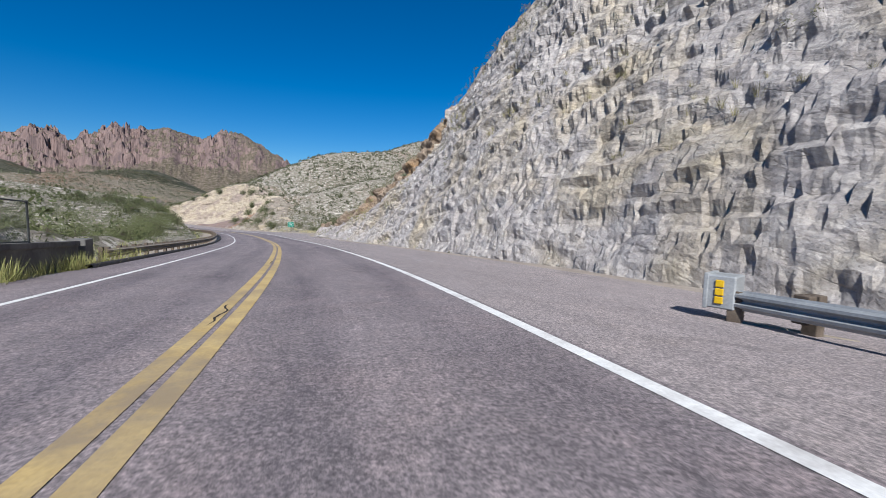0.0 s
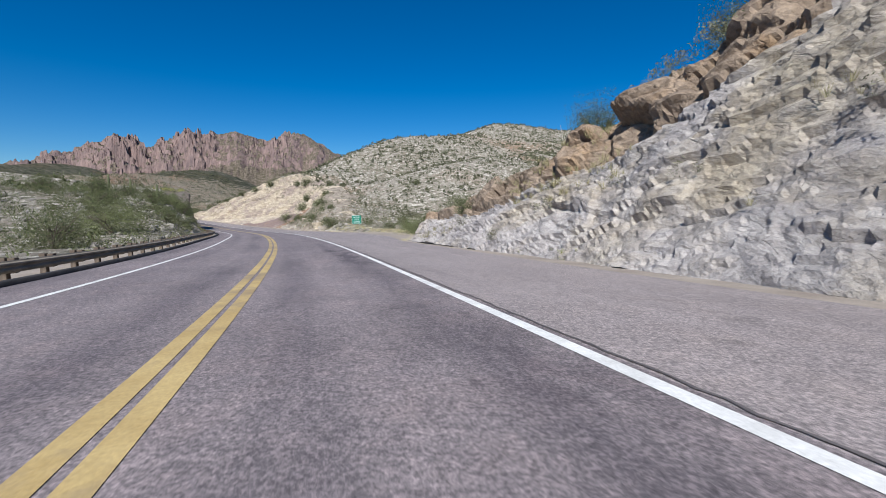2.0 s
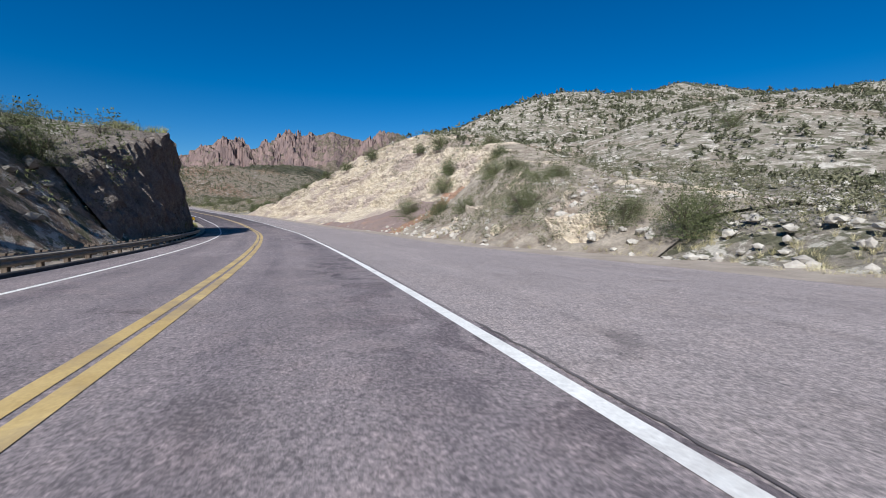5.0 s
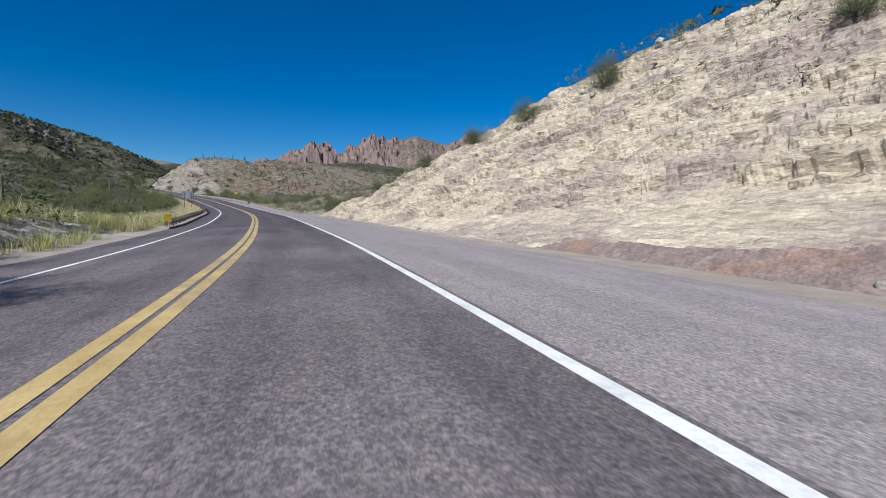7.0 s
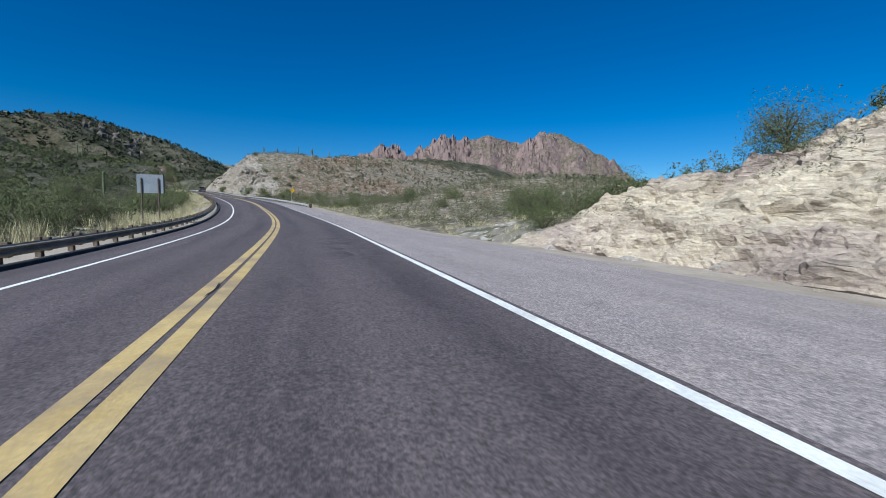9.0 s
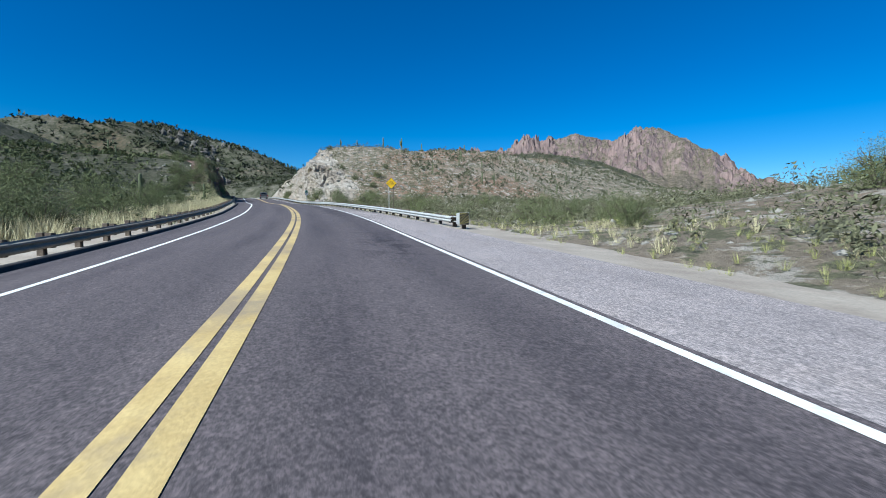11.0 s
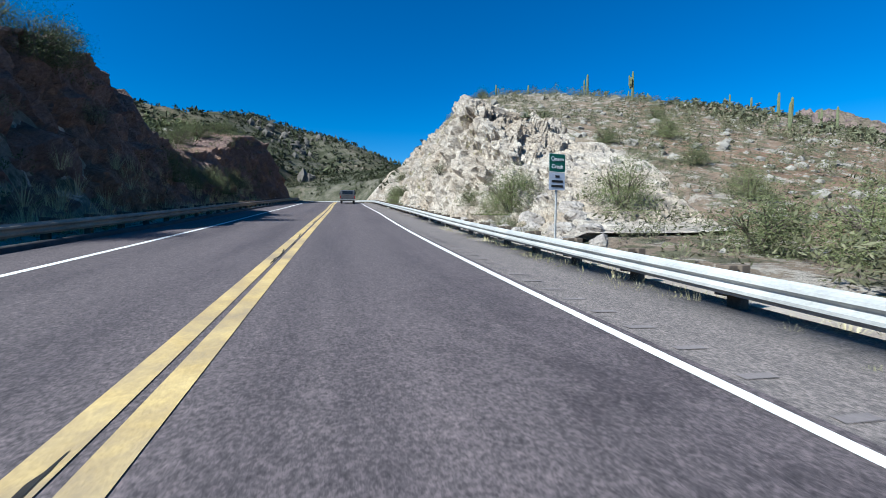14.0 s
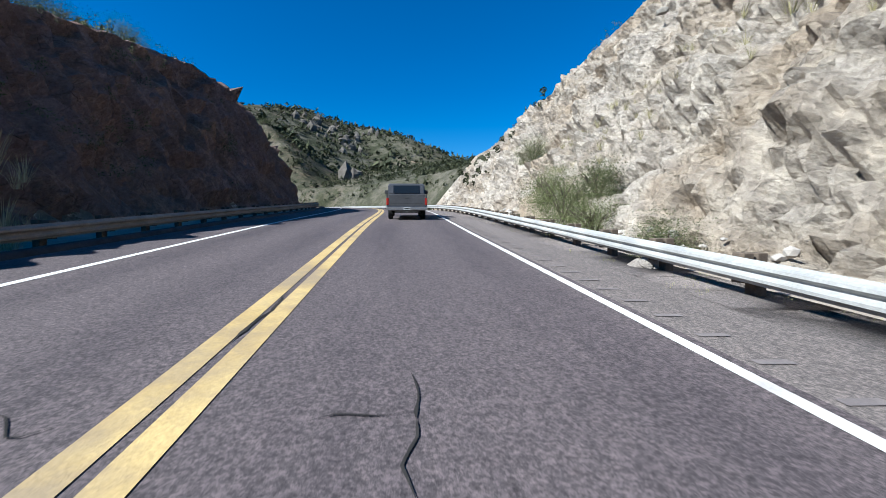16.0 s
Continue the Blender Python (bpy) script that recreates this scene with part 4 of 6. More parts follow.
def rail_end(s, off, label, stripes):
    root = new("rail_terminal")
    tagged(root, label, "rail terminal", "guardrail ends")
    root.matrix_basis = Matrix.Translation(spot(s, off)) @ pose(0, 0, 0, 0, 0, heading(s))
    steel = GALV if stripes else SHADED_GALV
    bm = box(bmesh.new(), -0.24, -0.02, 0.20, 0.24, 0.40, 0.72, 0.02)
    box(bm, -0.255, -0.036, 0.18, 0.255, 0.03, 0.74, 0.01)
    part("housing", bm, steel, root)
    if stripes:
        bm = box(bmesh.new(), -0.05, 0.40, 0.31, 0.08, 2.4, 0.37, 0.015)
        box(bm, -0.05, 0.40, 0.54, 0.08, 2.4, 0.60, 0.015)
        part("channel", bm, steel, root)
    part("post", box(bmesh.new(), 0.06, 0.30, -0.4, 0.22, 0.5, 0.5, 0.01), POST_WOOD, root)
    if stripes:
        part("post", box(bmesh.new(), 0.09, 1.72, -0.4, 0.27, 1.9, 0.62, 0.01), POST_WOOD, root)
    part("ground_strut", rod(bmesh.new(), (0.14, 0.4, 0.02), (0.14, 1.8, 0.02), 0.05, 0.05, 6), OLD_SHADED_STEEL, root)
    if stripes:
        striped_plate(root, 0.44, 0.54, 0, -0.052, 0.46, 0, SIGN_BLACK, DARK_YELLOW)
    else:
        bm = bmesh.new()
        for z0 in (0.28, 0.41, 0.54):
            box(bm, -0.07, -0.05, z0, 0.05, -0.025, z0 + 0.11, 0.01)
        pl = part("reflector", bm, SIGN_YELLOW, root, "bright yellow reflector strip")
        pl.matrix_basis = pose(0.22, 0.2, 0, 0, 0, 90)
    return root


rail_end(325.9, 7.45, "galvanised guardrail terminal with a black and yellow striped plate", True)
e = rail_end(5.4, 7.3, "grey guardrail terminal block with yellow reflectors", False)
e.matrix_basis = Matrix.Translation(spot(5.4, 7.3)) @ pose(0, 0, 0, 0, 0, heading(5.4) + 205)

# low asphalt kerb along the outer edge of the oncoming lane
KERB = surface("tarred_kerb", (0.028, 0.026, 0.026), (0.055, 0.05, 0.05), 2.0, 0.85, grain=18, bumpy=0.5, dist=0.02)


def kerb(s0, s1):
    s = np.arange(s0, s1, 1.0)
    p, t, r = road_at(s)
    prof = ((-5.12, -0.02), (-5.16, 0.09), (-5.22, 0.12), (-5.32, 0.12), (-5.40, 0.06), (-5.46, -0.06))
    cols = []
    for d, h in prof:
        dd = d + 0.02 * fbm(s * 0.7, np.full(len(s), d * 9), octaves=2, seed=4)
        cols.append(np.stack([p[:, 0] + r[:, 0] * dd, p[:, 1] + r[:, 1] * dd, p[:, 2] + cross(s, dd) + h], -1))
    v = np.stack(cols, 1)
    mesh_object("kerb", v.reshape(-1, 3), grid_faces(len(s), len(prof))[:, ::-1], KERB, True, "low black asphalt kerb at the road's edge", "kerb", "structure")


kerb(16, 197)
kerb(233, 500)

# ---- concrete parapet with a wire fence, where the road crosses the wash ----
CONCRETE = surface("stained_concrete", (0.10, 0.095, 0.09), (0.20, 0.19, 0.175), 0.9, 0.9, grain=10, stain=(0.06, 0.055, 0.05), bumpy=0.3)
WIRE = surface("fence_wire", (0.05, 0.055, 0.055), (0.10, 0.10, 0.10), 3, 0.6, 0.4)


def parapet(s0, s1, d):
    root = new("bridge_parapet")
    tagged(root, "stained concrete bridge parapet beside the road", "parapet")
    s = np.arange(s0, s1 + 0.1, 1.0)
    p, t, r = road_at(s)
    cols = []
    for dd, h in ((d + 0.14, -0.4), (d + 0.14, 0.62), (d + 0.20, 0.66), (d + 0.20, 0.80), (d - 0.20, 0.80), (d - 0.20, 0.66), (d - 0.14, 0.62), (d - 0.14, -2.5)):
        cols.append(np.stack([p[:, 0] + r[:, 0] * dd, p[:, 1] + r[:, 1] * dd, p[:, 2] + h], -1))
    v = np.stack(cols, 1)
    mesh_object("wall", v.reshape(-1, 3), grid_faces(len(s), 8)[:, ::-1], CONCRETE, False, parent=root)
    for q in (s0, s1):
        x, y, z = spot(q, d)
        ob = part("end_post", box(bmesh.new(), -0.26, -0.3, -0.5, 0.26, 0.3, 0.86, 0.02), CONCRETE, root)
        ob.matrix_basis = pose(x, y, float(road_at(np.float64(q))[0][2]), 0, 0, heading(q))
    return root


def wire_fence(s0, s1, d, h0, h1):
    root = new("wire_fence")
    tagged(root, "dark chain-link fence standing on the concrete parapet", "fence")
    top = []
    for q in np.arange(s0, s1 + 0.1, 2.5):
        x, y, _ = spot(q, d)
        z = float(road_at(np.float64(q))[0][2])
        part("fence_post", rod(bmesh.new(), (x, y, z + h0 - 0.05), (x, y, z + h1 + 0.03), 0.028), WIRE, root)
        top.append((x, y, z))
    for h in (h0 + 0.03, h1):
        bm = bmesh.new()
        for a, b in zip(top, top[1:]):
            rod(bm, (a[0], a[1], a[2] + h), (b[0], b[1], b[2] + h), 0.02, n=6)
        part("rail", bm, WIRE, root)
    bm = bmesh.new()
    for a, b in zip(top, top[1:]):
        n, m = 22, 12
        for k in range(-m, n):
            for flip in (0, 1):
                u0, u1 = k / n, (k + m) / n
                z0, z1 = 0.0, 1.0
                if u0 < 0:
                    z0, u0 = -u0 * n / m, 0.0
                if u1 > 1:
                    z1, u1 = 1 - (u1 - 1) * n / m, 1.0
                if flip:
                    z0, z1 = 1 - z0, 1 - z1
                pts = [Vector((a[0] + (b[0] - a[0]) * u, a[1] + (b[1] - a[1]) * u, a[2] + (b[2] - a[2]) * u + h0 + (h1 - h0) * zz)) for u, zz in ((u0, z0), (u1, z1))]
                rod(bm, pts[0], pts[1], 0.004, n=3)
    part("mesh", bm, WIRE, root)
    return root


parapet(-40, 17.5, -6.0)
wire_fence(-38, 16, -6.0, 0.8, 1.9)

# ---- signs ----
def lettering(text, size, material, parent, x, z, y=-0.02, name="lettering"):
    cu = bpy.data.curves.new(name, "FONT")
    cu.body, cu.size, cu.align_x, cu.align_y, cu.extrude = text, size, "CENTER", "CENTER", 0.002
    tmp = bpy.data.objects.new("tmp_text", cu)
    scene.collection.objects.link(tmp)
    bpy.context.view_layer.update()
    me = bpy.data.meshes.new_from_object(tmp)
    bpy.data.objects.remove(tmp)
    me.name = name
    me.materials.clear()
    me.materials.append(material)
    ob = new(name, me)
    ob.parent = parent
    ob.matrix_basis = pose(x, y, z, 90, 0, 0)
    return ob


def bar(parent, x0, x1, z0, z1, material, y=-0.018):
    return part("text_bar", box(bmesh.new(), x0, y, z0, x1, y + 0.004, z1), material, parent)


def rounded_plate(w, h, r, thick=0.006, y=0.0):
    bm = bmesh.new()
    pts = []
    for cx, cz, a0 in ((w / 2 - r, h / 2 - r, 0), (-w / 2 + r, h / 2 - r, 90), (-w / 2 + r, -h / 2 + r, 180), (w / 2 - r, -h / 2 + r, 270)):
        for k in range(5):
            a = radians(a0 + 22.5 * k)
            pts.append((cx + r * math.cos(a), cz + r * math.sin(a)))
    f = bm.faces.new([bm.verts.new((px, y, pz)) for px, pz in pts])
    ex = bmesh.ops.extrude_face_region(bm, geom=[f])
    for v in ex["geom"]:
        if isinstance(v, bmesh.types.BMVert):
            v.co.y += thick
    bmesh.ops.recalc_face_normals(bm, faces=bm.faces)
    return bm


def sign_root(label, s, d, turn=0.0, z=None):
    root = new("road_sign")
    tagged(root, label, "road sign")
    x, y, zz = spot(s, d)
    root.matrix_basis = Matrix.Translation((x, y, ground_z(x, y) if z is None else z)) @ pose(0, 0, 0, 0, 0, heading(s) + turn)
    return root


def passing_lane_sign(s, d, z):
    r = sign_root("bright green road sign with white lettering on thin posts", s, d, -4, z)
    for x in (-0.42, 0.42):
        part("post", rod(bmesh.new(), (x, 0.03, -0.6), (x, 0.03, 3.2), 0.03), GALV, r)
    plate = part("plate", rounded_plate(1.5, 1.35, 0.08), SIGN_GREEN, r)
    plate.matrix_basis = pose(0, 0, 2.6)
    part("border", rounded_plate(1.5, 1.35, 0.08, 0.004, 0.002), SIGN_WHITE, r, "white border").matrix_basis = pose(0, 0.004, 2.6) @ Matrix.Diagonal((1.04, 1, 1.045, 1))
    for text, z1, size in (("PASSING", 0.36, 0.30), ("LANE", -0.02, 0.30), ("1/2 MILE", -0.40, 0.30)):
        lettering(text, size, SIGN_WHITE, plate, 0, z1, -0.006)
    return r


def diamond_sign(s, d, z):
    r = sign_root("yellow diamond warning sign on two posts behind a guardrail", s, d, -6, z)
    for x in (-0.19, 0.19):
        part("post", box(bmesh.new(), x - 0.025, 0.01, -1.5, x + 0.025, 0.05, 2.65, 0.006), GALV if x < 0 else POST_WOOD, r)
    plate = part("plate", rounded_plate(0.61, 0.61, 0.04), SIGN_YELLOW, r)
    plate.matrix_basis = pose(0, 0, 2.72) @ pose(0, 0, 0, 0, 45, 0)
    edge = part("border", rounded_plate(0.61, 0.61, 0.04, 0.003, 0.001), SIGN_BLACK, r)
    edge.matrix_basis = pose(0, 0.004, 2.72) @ pose(0, 0, 0, 0, 45, 0) @ Matrix.Diagonal((1.04, 1, 1.04, 1))
    for text, zz in (("ROAD", 0.09), ("NARROWS", -0.05)):
        ob = lettering(text, 0.135, SIGN_BLACK, plate, 0, 0, -0.006)
        ob.matrix_basis = pose(0, 0, 0, 0, -45, 0) @ pose(0, -0.006, zz, 90, 0, 0)
    return r


def creek_sign(s, d, z):
    r = sign_root("dark green creek name sign over a pale grey plate", s, d, 12, z)
    part("post", box(bmesh.new(), -0.025, 0.01, -1.2, 0.025, 0.05, 2.75, 0.006), GALV, r)
    top = part("name_plate", rounded_plate(0.50, 0.44, 0.03), SIGN_DARK_GREEN, r)
    top.matrix_basis = pose(0, 0, 2.55)
    rim = part("border", rounded_plate(0.50, 0.44, 0.03, 0.003, 0.001), SIGN_WHITE, r, "white border")
    rim.matrix_basis = pose(0, 0.003, 2.55) @ Matrix.Diagonal((1.03, 1, 1.035, 1))
    lettering("Queen", 0.145, SIGN_WHITE, top, 0, 0.095, -0.006)
    lettering("Creek", 0.145, SIGN_WHITE, top, 0, -0.095, -0.006)
    low = part("lower_plate", rounded_plate(0.50, 0.44, 0.03), SIGN_GREY, r, "pale grey plate with dark writing")
    low.matrix_basis = pose(0, 0, 2.09)
    for x0, x1, z0 in ((-0.06, 0.08, 0.09), (-0.17, 0.18, -0.03), (-0.18, 0.19, -0.15)):
        bar(low, x0, x1, z0, z0 + 0.06, SIGN_BLACK, -0.006)
    return r


def sign_from_behind(s, d, z):
    r = sign_root("bare aluminium back of a large road sign on posts", s, d, -8, z)
    for x in (-0.55, 0.55):
        part("post", box(bmesh.new(), x - 0.04, -0.09, -1.0, x + 0.04, -0.01, 3.5, 0.008), POST_WOOD, r)
    plate = part("plate", rounded_plate(1.7, 1.35, 0.08), ALUMINIUM, r)
    plate.matrix_basis = pose(0, 0, 3.1)
    part("face_rim", box(bmesh.new(), 0.86, -0.012, 2.42, 0.93, 0.02, 3.78), SIGN_BLACK, r)
    return r


def object_marker(s, d):
    r = new("hazard_marker")
    tagged(r, "black and yellow striped hazard marker at the guardrail's end", "hazard marker")
    r.matrix_basis = Matrix.Translation(spot(s, d)) @ pose(0, 0, 0, 0, 0, heading(s))
    part("post", rod(bmesh.new(), (0, 0.03, -0.4), (0, 0.03, 1.0), 0.025), GALV, r)
    striped_plate(r, 0.46, 0.56, 0, 0, 0.66, 0, SIGN_BLACK, SIGN_YELLOW)
    return r


passing_lane_sign(121.0, 15.5, None)
diamond_sign(341.5, 7.5, None)
creek_sign(390.2, 6.5, None)
sign_from_behind(293.0, -8.4, None)
object_marker(236.0, -5.9)


# ---- plants ----
SCRUB = leaf_material("scrub_leaves", (0.095, 0.095, 0.055), (0.235, 0.22, 0.145))
SCRUB_DARK = leaf_material("hill_scrub_leaves", (0.055, 0.06, 0.034), (0.15, 0.15, 0.09))
SCRUB_GREEN = leaf_material("green_scrub_leaves", (0.045, 0.058, 0.024), (0.125, 0.135, 0.06))
# mountain leaves darkened to include the shade of their slope
SCRUB_MOUNT_SHADED = leaf_material("shaded_mountain_scrub_leaves", (0.022, 0.028, 0.013), (0.068, 0.074, 0.036))
SCRUB_OLIVE = leaf_material("olive_scrub_leaves", (0.062, 0.064, 0.034), (0.15, 0.145, 0.085))
PALO = leaf_material("palo_verde_leaves", (0.075, 0.086, 0.036), (0.165, 0.178, 0.08))
STRAW = leaf_material("dry_grass_blades", (0.30, 0.26, 0.14), (0.56, 0.50, 0.31))
STRAW_DULL = leaf_material("ledge_grass_blades", (0.20, 0.18, 0.09), (0.36, 0.32, 0.17))
GREEN_GRASS = leaf_material("green_grass_blades", (0.16, 0.175, 0.05), (0.36, 0.34, 0.14))
TWIG = surface("grey_twigs", (0.07, 0.055, 0.045), (0.15, 0.12, 0.10), 6, 0.9)
CACTUS = surface("saguaro_skin", (0.085, 0.10, 0.05), (0.15, 0.16, 0.085), 3, 0.7, grain=20)
AGAVE = surface("agave_leaf", (0.12, 0.14, 0.09), (0.20, 0.21, 0.13), 3, 0.6, grain=12)
rng = np.random.default_rng(7)


def leaf_cloud(n, size, rx, rz, hollow=0.55, lift=0.15, spread=1.0, r=rng):
    """Small leaf quads in an uneven dome: n leaves, in clumps, with gaps between them."""
    clumps = max(3, min(n // 14, 70))
    a, u = r.uniform(0, 2 * np.pi, clumps), r.uniform(-0.1, 1, clumps)
    rad = r.uniform(hollow, 1.0, clumps)
    cx = np.stack([np.cos(a) * np.sqrt(np.clip(1 - u * u, 0, 1)) * rad * rx, np.sin(a) * np.sqrt(np.clip(1 - u * u, 0, 1)) * rad * rx, np.clip(u, 0, 1) * rad * rz + lift * rz], -1)
    k = r.integers(0, clumps, n)
    c = cx[k] + np.clip(r.normal(0, 1, (n, 3)), -1.3, 1.3) * np.array([rx, rx, rz]) * 0.17 * spread
    c[:, 2] = np.maximum(c[:, 2], 0.02)
    t1 = r.normal(0, 1, (n, 3))
    t1 /= np.linalg.norm(t1, axis=1, keepdims=True)
    t2 = np.cross(t1, r.normal(0, 1, (n, 3)))
    t2 /= np.linalg.norm(t2, axis=1, keepdims=True)
    s = size * r.uniform(0.6, 1.4, (n, 1))
    v = np.stack([c - t1 * s, c + t2 * s * 0.3, c + t1 * s, c - t2 * s * 0.3], 1)
    return v            # n x 4 x 3


def scatter(name, places, templates, material, label, category="scrub", smooth=False, kind="stuff"):
    """Many small plants or stones as one mesh. places: x, y, z, scale, turn."""
    which = rng.integers(0, len(templates), len(places))
    vs = []
    for k, tpl in enumerate(templates):
        p = places[which == k]
        if not len(p):
            continue
        c, s = np.cos(p[:, 4])[:, None, None], np.sin(p[:, 4])[:, None, None]
        q = tpl[None] * p[:, 3][:, None, None, None]
        x, y = q[..., 0] * c - q[..., 1] * s, q[..., 0] * s + q[..., 1] * c
        v = np.stack([x + p[:, 0][:, None, None], y + p[:, 1][:, None, None], q[..., 2] + p[:, 2][:, None, None]], -1)
        vs.append(v.reshape(-1, tpl.shape[1], 3))
    v = np.concatenate(vs)
    n, k = v.shape[:2]
    return mesh_object(name, v.reshape(-1, 3), np.arange(n * k).reshape(n, k), material, smooth, label, category, kind)


def spread_places(n, x0, x1, y0, y1, keep, lo, hi, seed):
    """Random places on the land where keep(x, y, z, s, d) holds."""
    r = np.random.default_rng(seed)
    x, y = r.uniform(x0, x1, n), r.uniform(y0, y1, n)
    z, s, d = land(x, y)
    ok = keep(x, y, z, s, d)
    ok &= r.uniform(0, 1, n) < 0.35 + 1.1 * np.clip(fbm(x / 14, y / 14, octaves=3, seed=seed) * 2 + 0.5, 0, 1)
    m = int(ok.sum())
    size = lo + (hi - lo) * r.uniform(0, 1, m) ** 2.2
    return np.stack([x[ok], y[ok], z[ok] - 0.05, size, r.uniform(0, 6.28, m)], -1)


def clear(s, d):
    """Off the pavement and off the steep cuts."""
    right = d > np.where((s < 88) | ((s > 150) & (s < 275)), toe_right(s) + 14, np.where(s > 400, toe_right(s) + 11.5, toe_right(s) + 1.5))
    left = -d > toe_left(s) + np.where(((s > 142) & (s < 205)) | ((s > 380) & (s < 455)), 5.0, 1.2)
    return np.where(d > 0, right, left) & (s > -60)


near_tpl = [leaf_cloud(84, 0.058, 0.55, 0.65) for _ in range(5)]
mid_tpl = [leaf_cloud(44, 0.135, 0.55, 0.62) for _ in range(5)]
far_tpl = [leaf_cloud(13, 0.30, 0.55, 0.6) for _ in range(5)]

def verge_places(n, s0, s1, d0, d1, lo, hi, seed):
    r = np.random.default_rng(seed)
    s, d = r.uniform(s0, s1, n), r.uniform(0, 1, n)
    d = d0(s) + (d1(s) - d0(s)) * d
    p, t, q = road_at(s)
    x, y = p[:, 0] + q[:, 0] * d, p[:, 1] + q[:, 1] * d
    z = land(x, y)[0]
    ok = vnoise(s / 3.0, d / 2.0, np.zeros(n), seed) > 0.38
    z = np.maximum(z, p[:, 2] + cross(s, d) - 0.3)
    return np.stack([x, y, z, r.uniform(lo, hi, n), r.uniform(0, 6.28, n)], -1)[ok]


K = lambda v: (lambda s: np.full(np.shape(s), float(v)))


# stones lying about on the slopes
def stone(r, n=1):
    bm = bmesh.new()
    bmesh.ops.create_icosphere(bm, subdivisions=1, radius=0.5)
    f = np.array([r.uniform(0.7, 1.3), r.uniform(0.6, 1.1), r.uniform(0.45, 0.8)])
    tri = []
    for v in bm.verts:
        v.co = Vector(np.array(v.co) * f * r.uniform(0.75, 1.2))
    for face in bm.faces:
        tri.append([tuple(v.co) for v in face.verts])
    bm.free()
    return np.array(tri)


STONE_PALE = surface("pale_field_stone", (0.30, 0.27, 0.235), (0.50, 0.465, 0.41), 0.8, 0.92, grain=6, bumpy=0.5, dist=0.05)
ROCK_RIB = surface("grey_rib_rock", (0.08, 0.07, 0.06), (0.155, 0.138, 0.12), 0.25, 0.95, grain=1.5, bumpy=0.8, dist=0.3)
STONE_GREY = surface("grey_field_stone", (0.17, 0.155, 0.135), (0.30, 0.275, 0.24), 0.8, 0.92, grain=6, bumpy=0.5, dist=0.05)
stones_tpl = [stone(np.random.default_rng(k)) for k in range(6)]

# hill beside the first cut, and the slope behind the passing-lane sign
hill_one = spread_places(33000, -140, 190, 90, 520, lambda x, y, z, s, d: clear(s, d) & (d > 0) & (s < 282), 0.8, 2.4, 11)
dist = np.hypot(hill_one[:, 0] + 40, hill_one[:, 1] - 110)
side = np.abs(land(hill_one[:, 0], hill_one[:, 1])[2])
scatter("hillside_scrub", hill_one[side < 36], near_tpl, SCRUB, "grey-olive desert scrub dotted over a pale stony hillside")
scatter("hillside_scrub", hill_one[(dist < 110) & (side >= 36)], mid_tpl, SCRUB_DARK, "grey-olive desert scrub dotted over a pale stony hillside")
scatter("hillside_scrub", hill_one[(dist >= 110) & (side >= 36)], far_tpl, SCRUB_DARK, "grey-olive desert scrub dotted over a pale stony hillside")
# second hill, with the cacti
hill_two = spread_places(14000, -345, -150, 215, 480, lambda x, y, z, s, d: clear(s, d) & (d > 0) & (s >= 282), 0.7, 2.3, 12)
dist = np.abs(land(hill_two[:, 0], hill_two[:, 1])[2])
scatter("hillside_scrub", hill_two[dist < 38], near_tpl, SCRUB_OLIVE, "grey-olive desert scrub among white stones")
scatter("hillside_scrub", hill_two[dist >= 38], mid_tpl, SCRUB_DARK, "grey-olive desert scrub among white stones")
# the land on the valley's side, and the green mountain over it
valley = spread_places(12000, -345, -15, -20, 262, lambda x, y, z, s, d: clear(s, d) & (d < 0) & (d > -150), 0.8, 2.8, 13)
dist = np.abs(land(valley[:, 0], valley[:, 1])[2])
scatter("valley_scrub", valley[dist < 26], near_tpl, SCRUB_GREEN, "green desert scrub in the valley beside the road", "scrub")
scatter("valley_scrub", valley[dist >= 26], mid_tpl, SCRUB_GREEN, "green desert scrub in the valley beside the road", "scrub")
scatter("valley_scrub", verge_places(1300, 88, 172, K(-34), K(-8.2), 0.5, 1.6, 56), near_tpl, SCRUB_OLIVE, "grey-green desert scrub on a rocky knoll", "scrub")
scatter("valley_scrub", verge_places(900, 92, 185, K(-60), K(-8.6), 0.9, 2.2, 67), near_tpl, SCRUB_GREEN, "dark green desert scrub on a rocky knoll", "scrub")
scatter("field_stones", verge_places(700, 88, 172, K(-30), K(-8.2), 0.3, 1.1, 57), stones_tpl, STONE_GREY, "pale weathered stones strewn over the slope", "stones")
mount = spread_places(26000, -640, -200, 20, 480, lambda x, y, z, s, d: ((d < -60) | (x < -352)) & (np.abs(d) > 14), 1.4, 4.2, 14)
ribs = spread_places(1700, -520, -380, 120, 330, lambda x, y, z, s, d: (fbm(x / 22, y / 22, octaves=3, seed=91) > 0.1) & (np.abs(d) > 25), 2.0, 7.0, 92)
scatter("rock_outcrops", ribs, [q * np.array([0.8, 0.8, 1.5]) for q in stones_tpl], ROCK_RIB, "grey weathered rock ribs on a dark brushy mountainside", "outcrop")
close = np.hypot(mount[:, 0] + 294, mount[:, 1] - 272) < 110
mount[close, 3] *= 0.6
scatter("mountain_scrub", mount[close], mid_tpl, SCRUB_MOUNT_SHADED, "dark green scrub covering a mountainside", "scrub")
scatter("valley_scrub", verge_places(1500, 368, 450, K(-75), K(-14), 0.9, 2.3, 68), mid_tpl, SCRUB_GREEN, "dark green scrub on the slope above a shaded cut", "scrub")
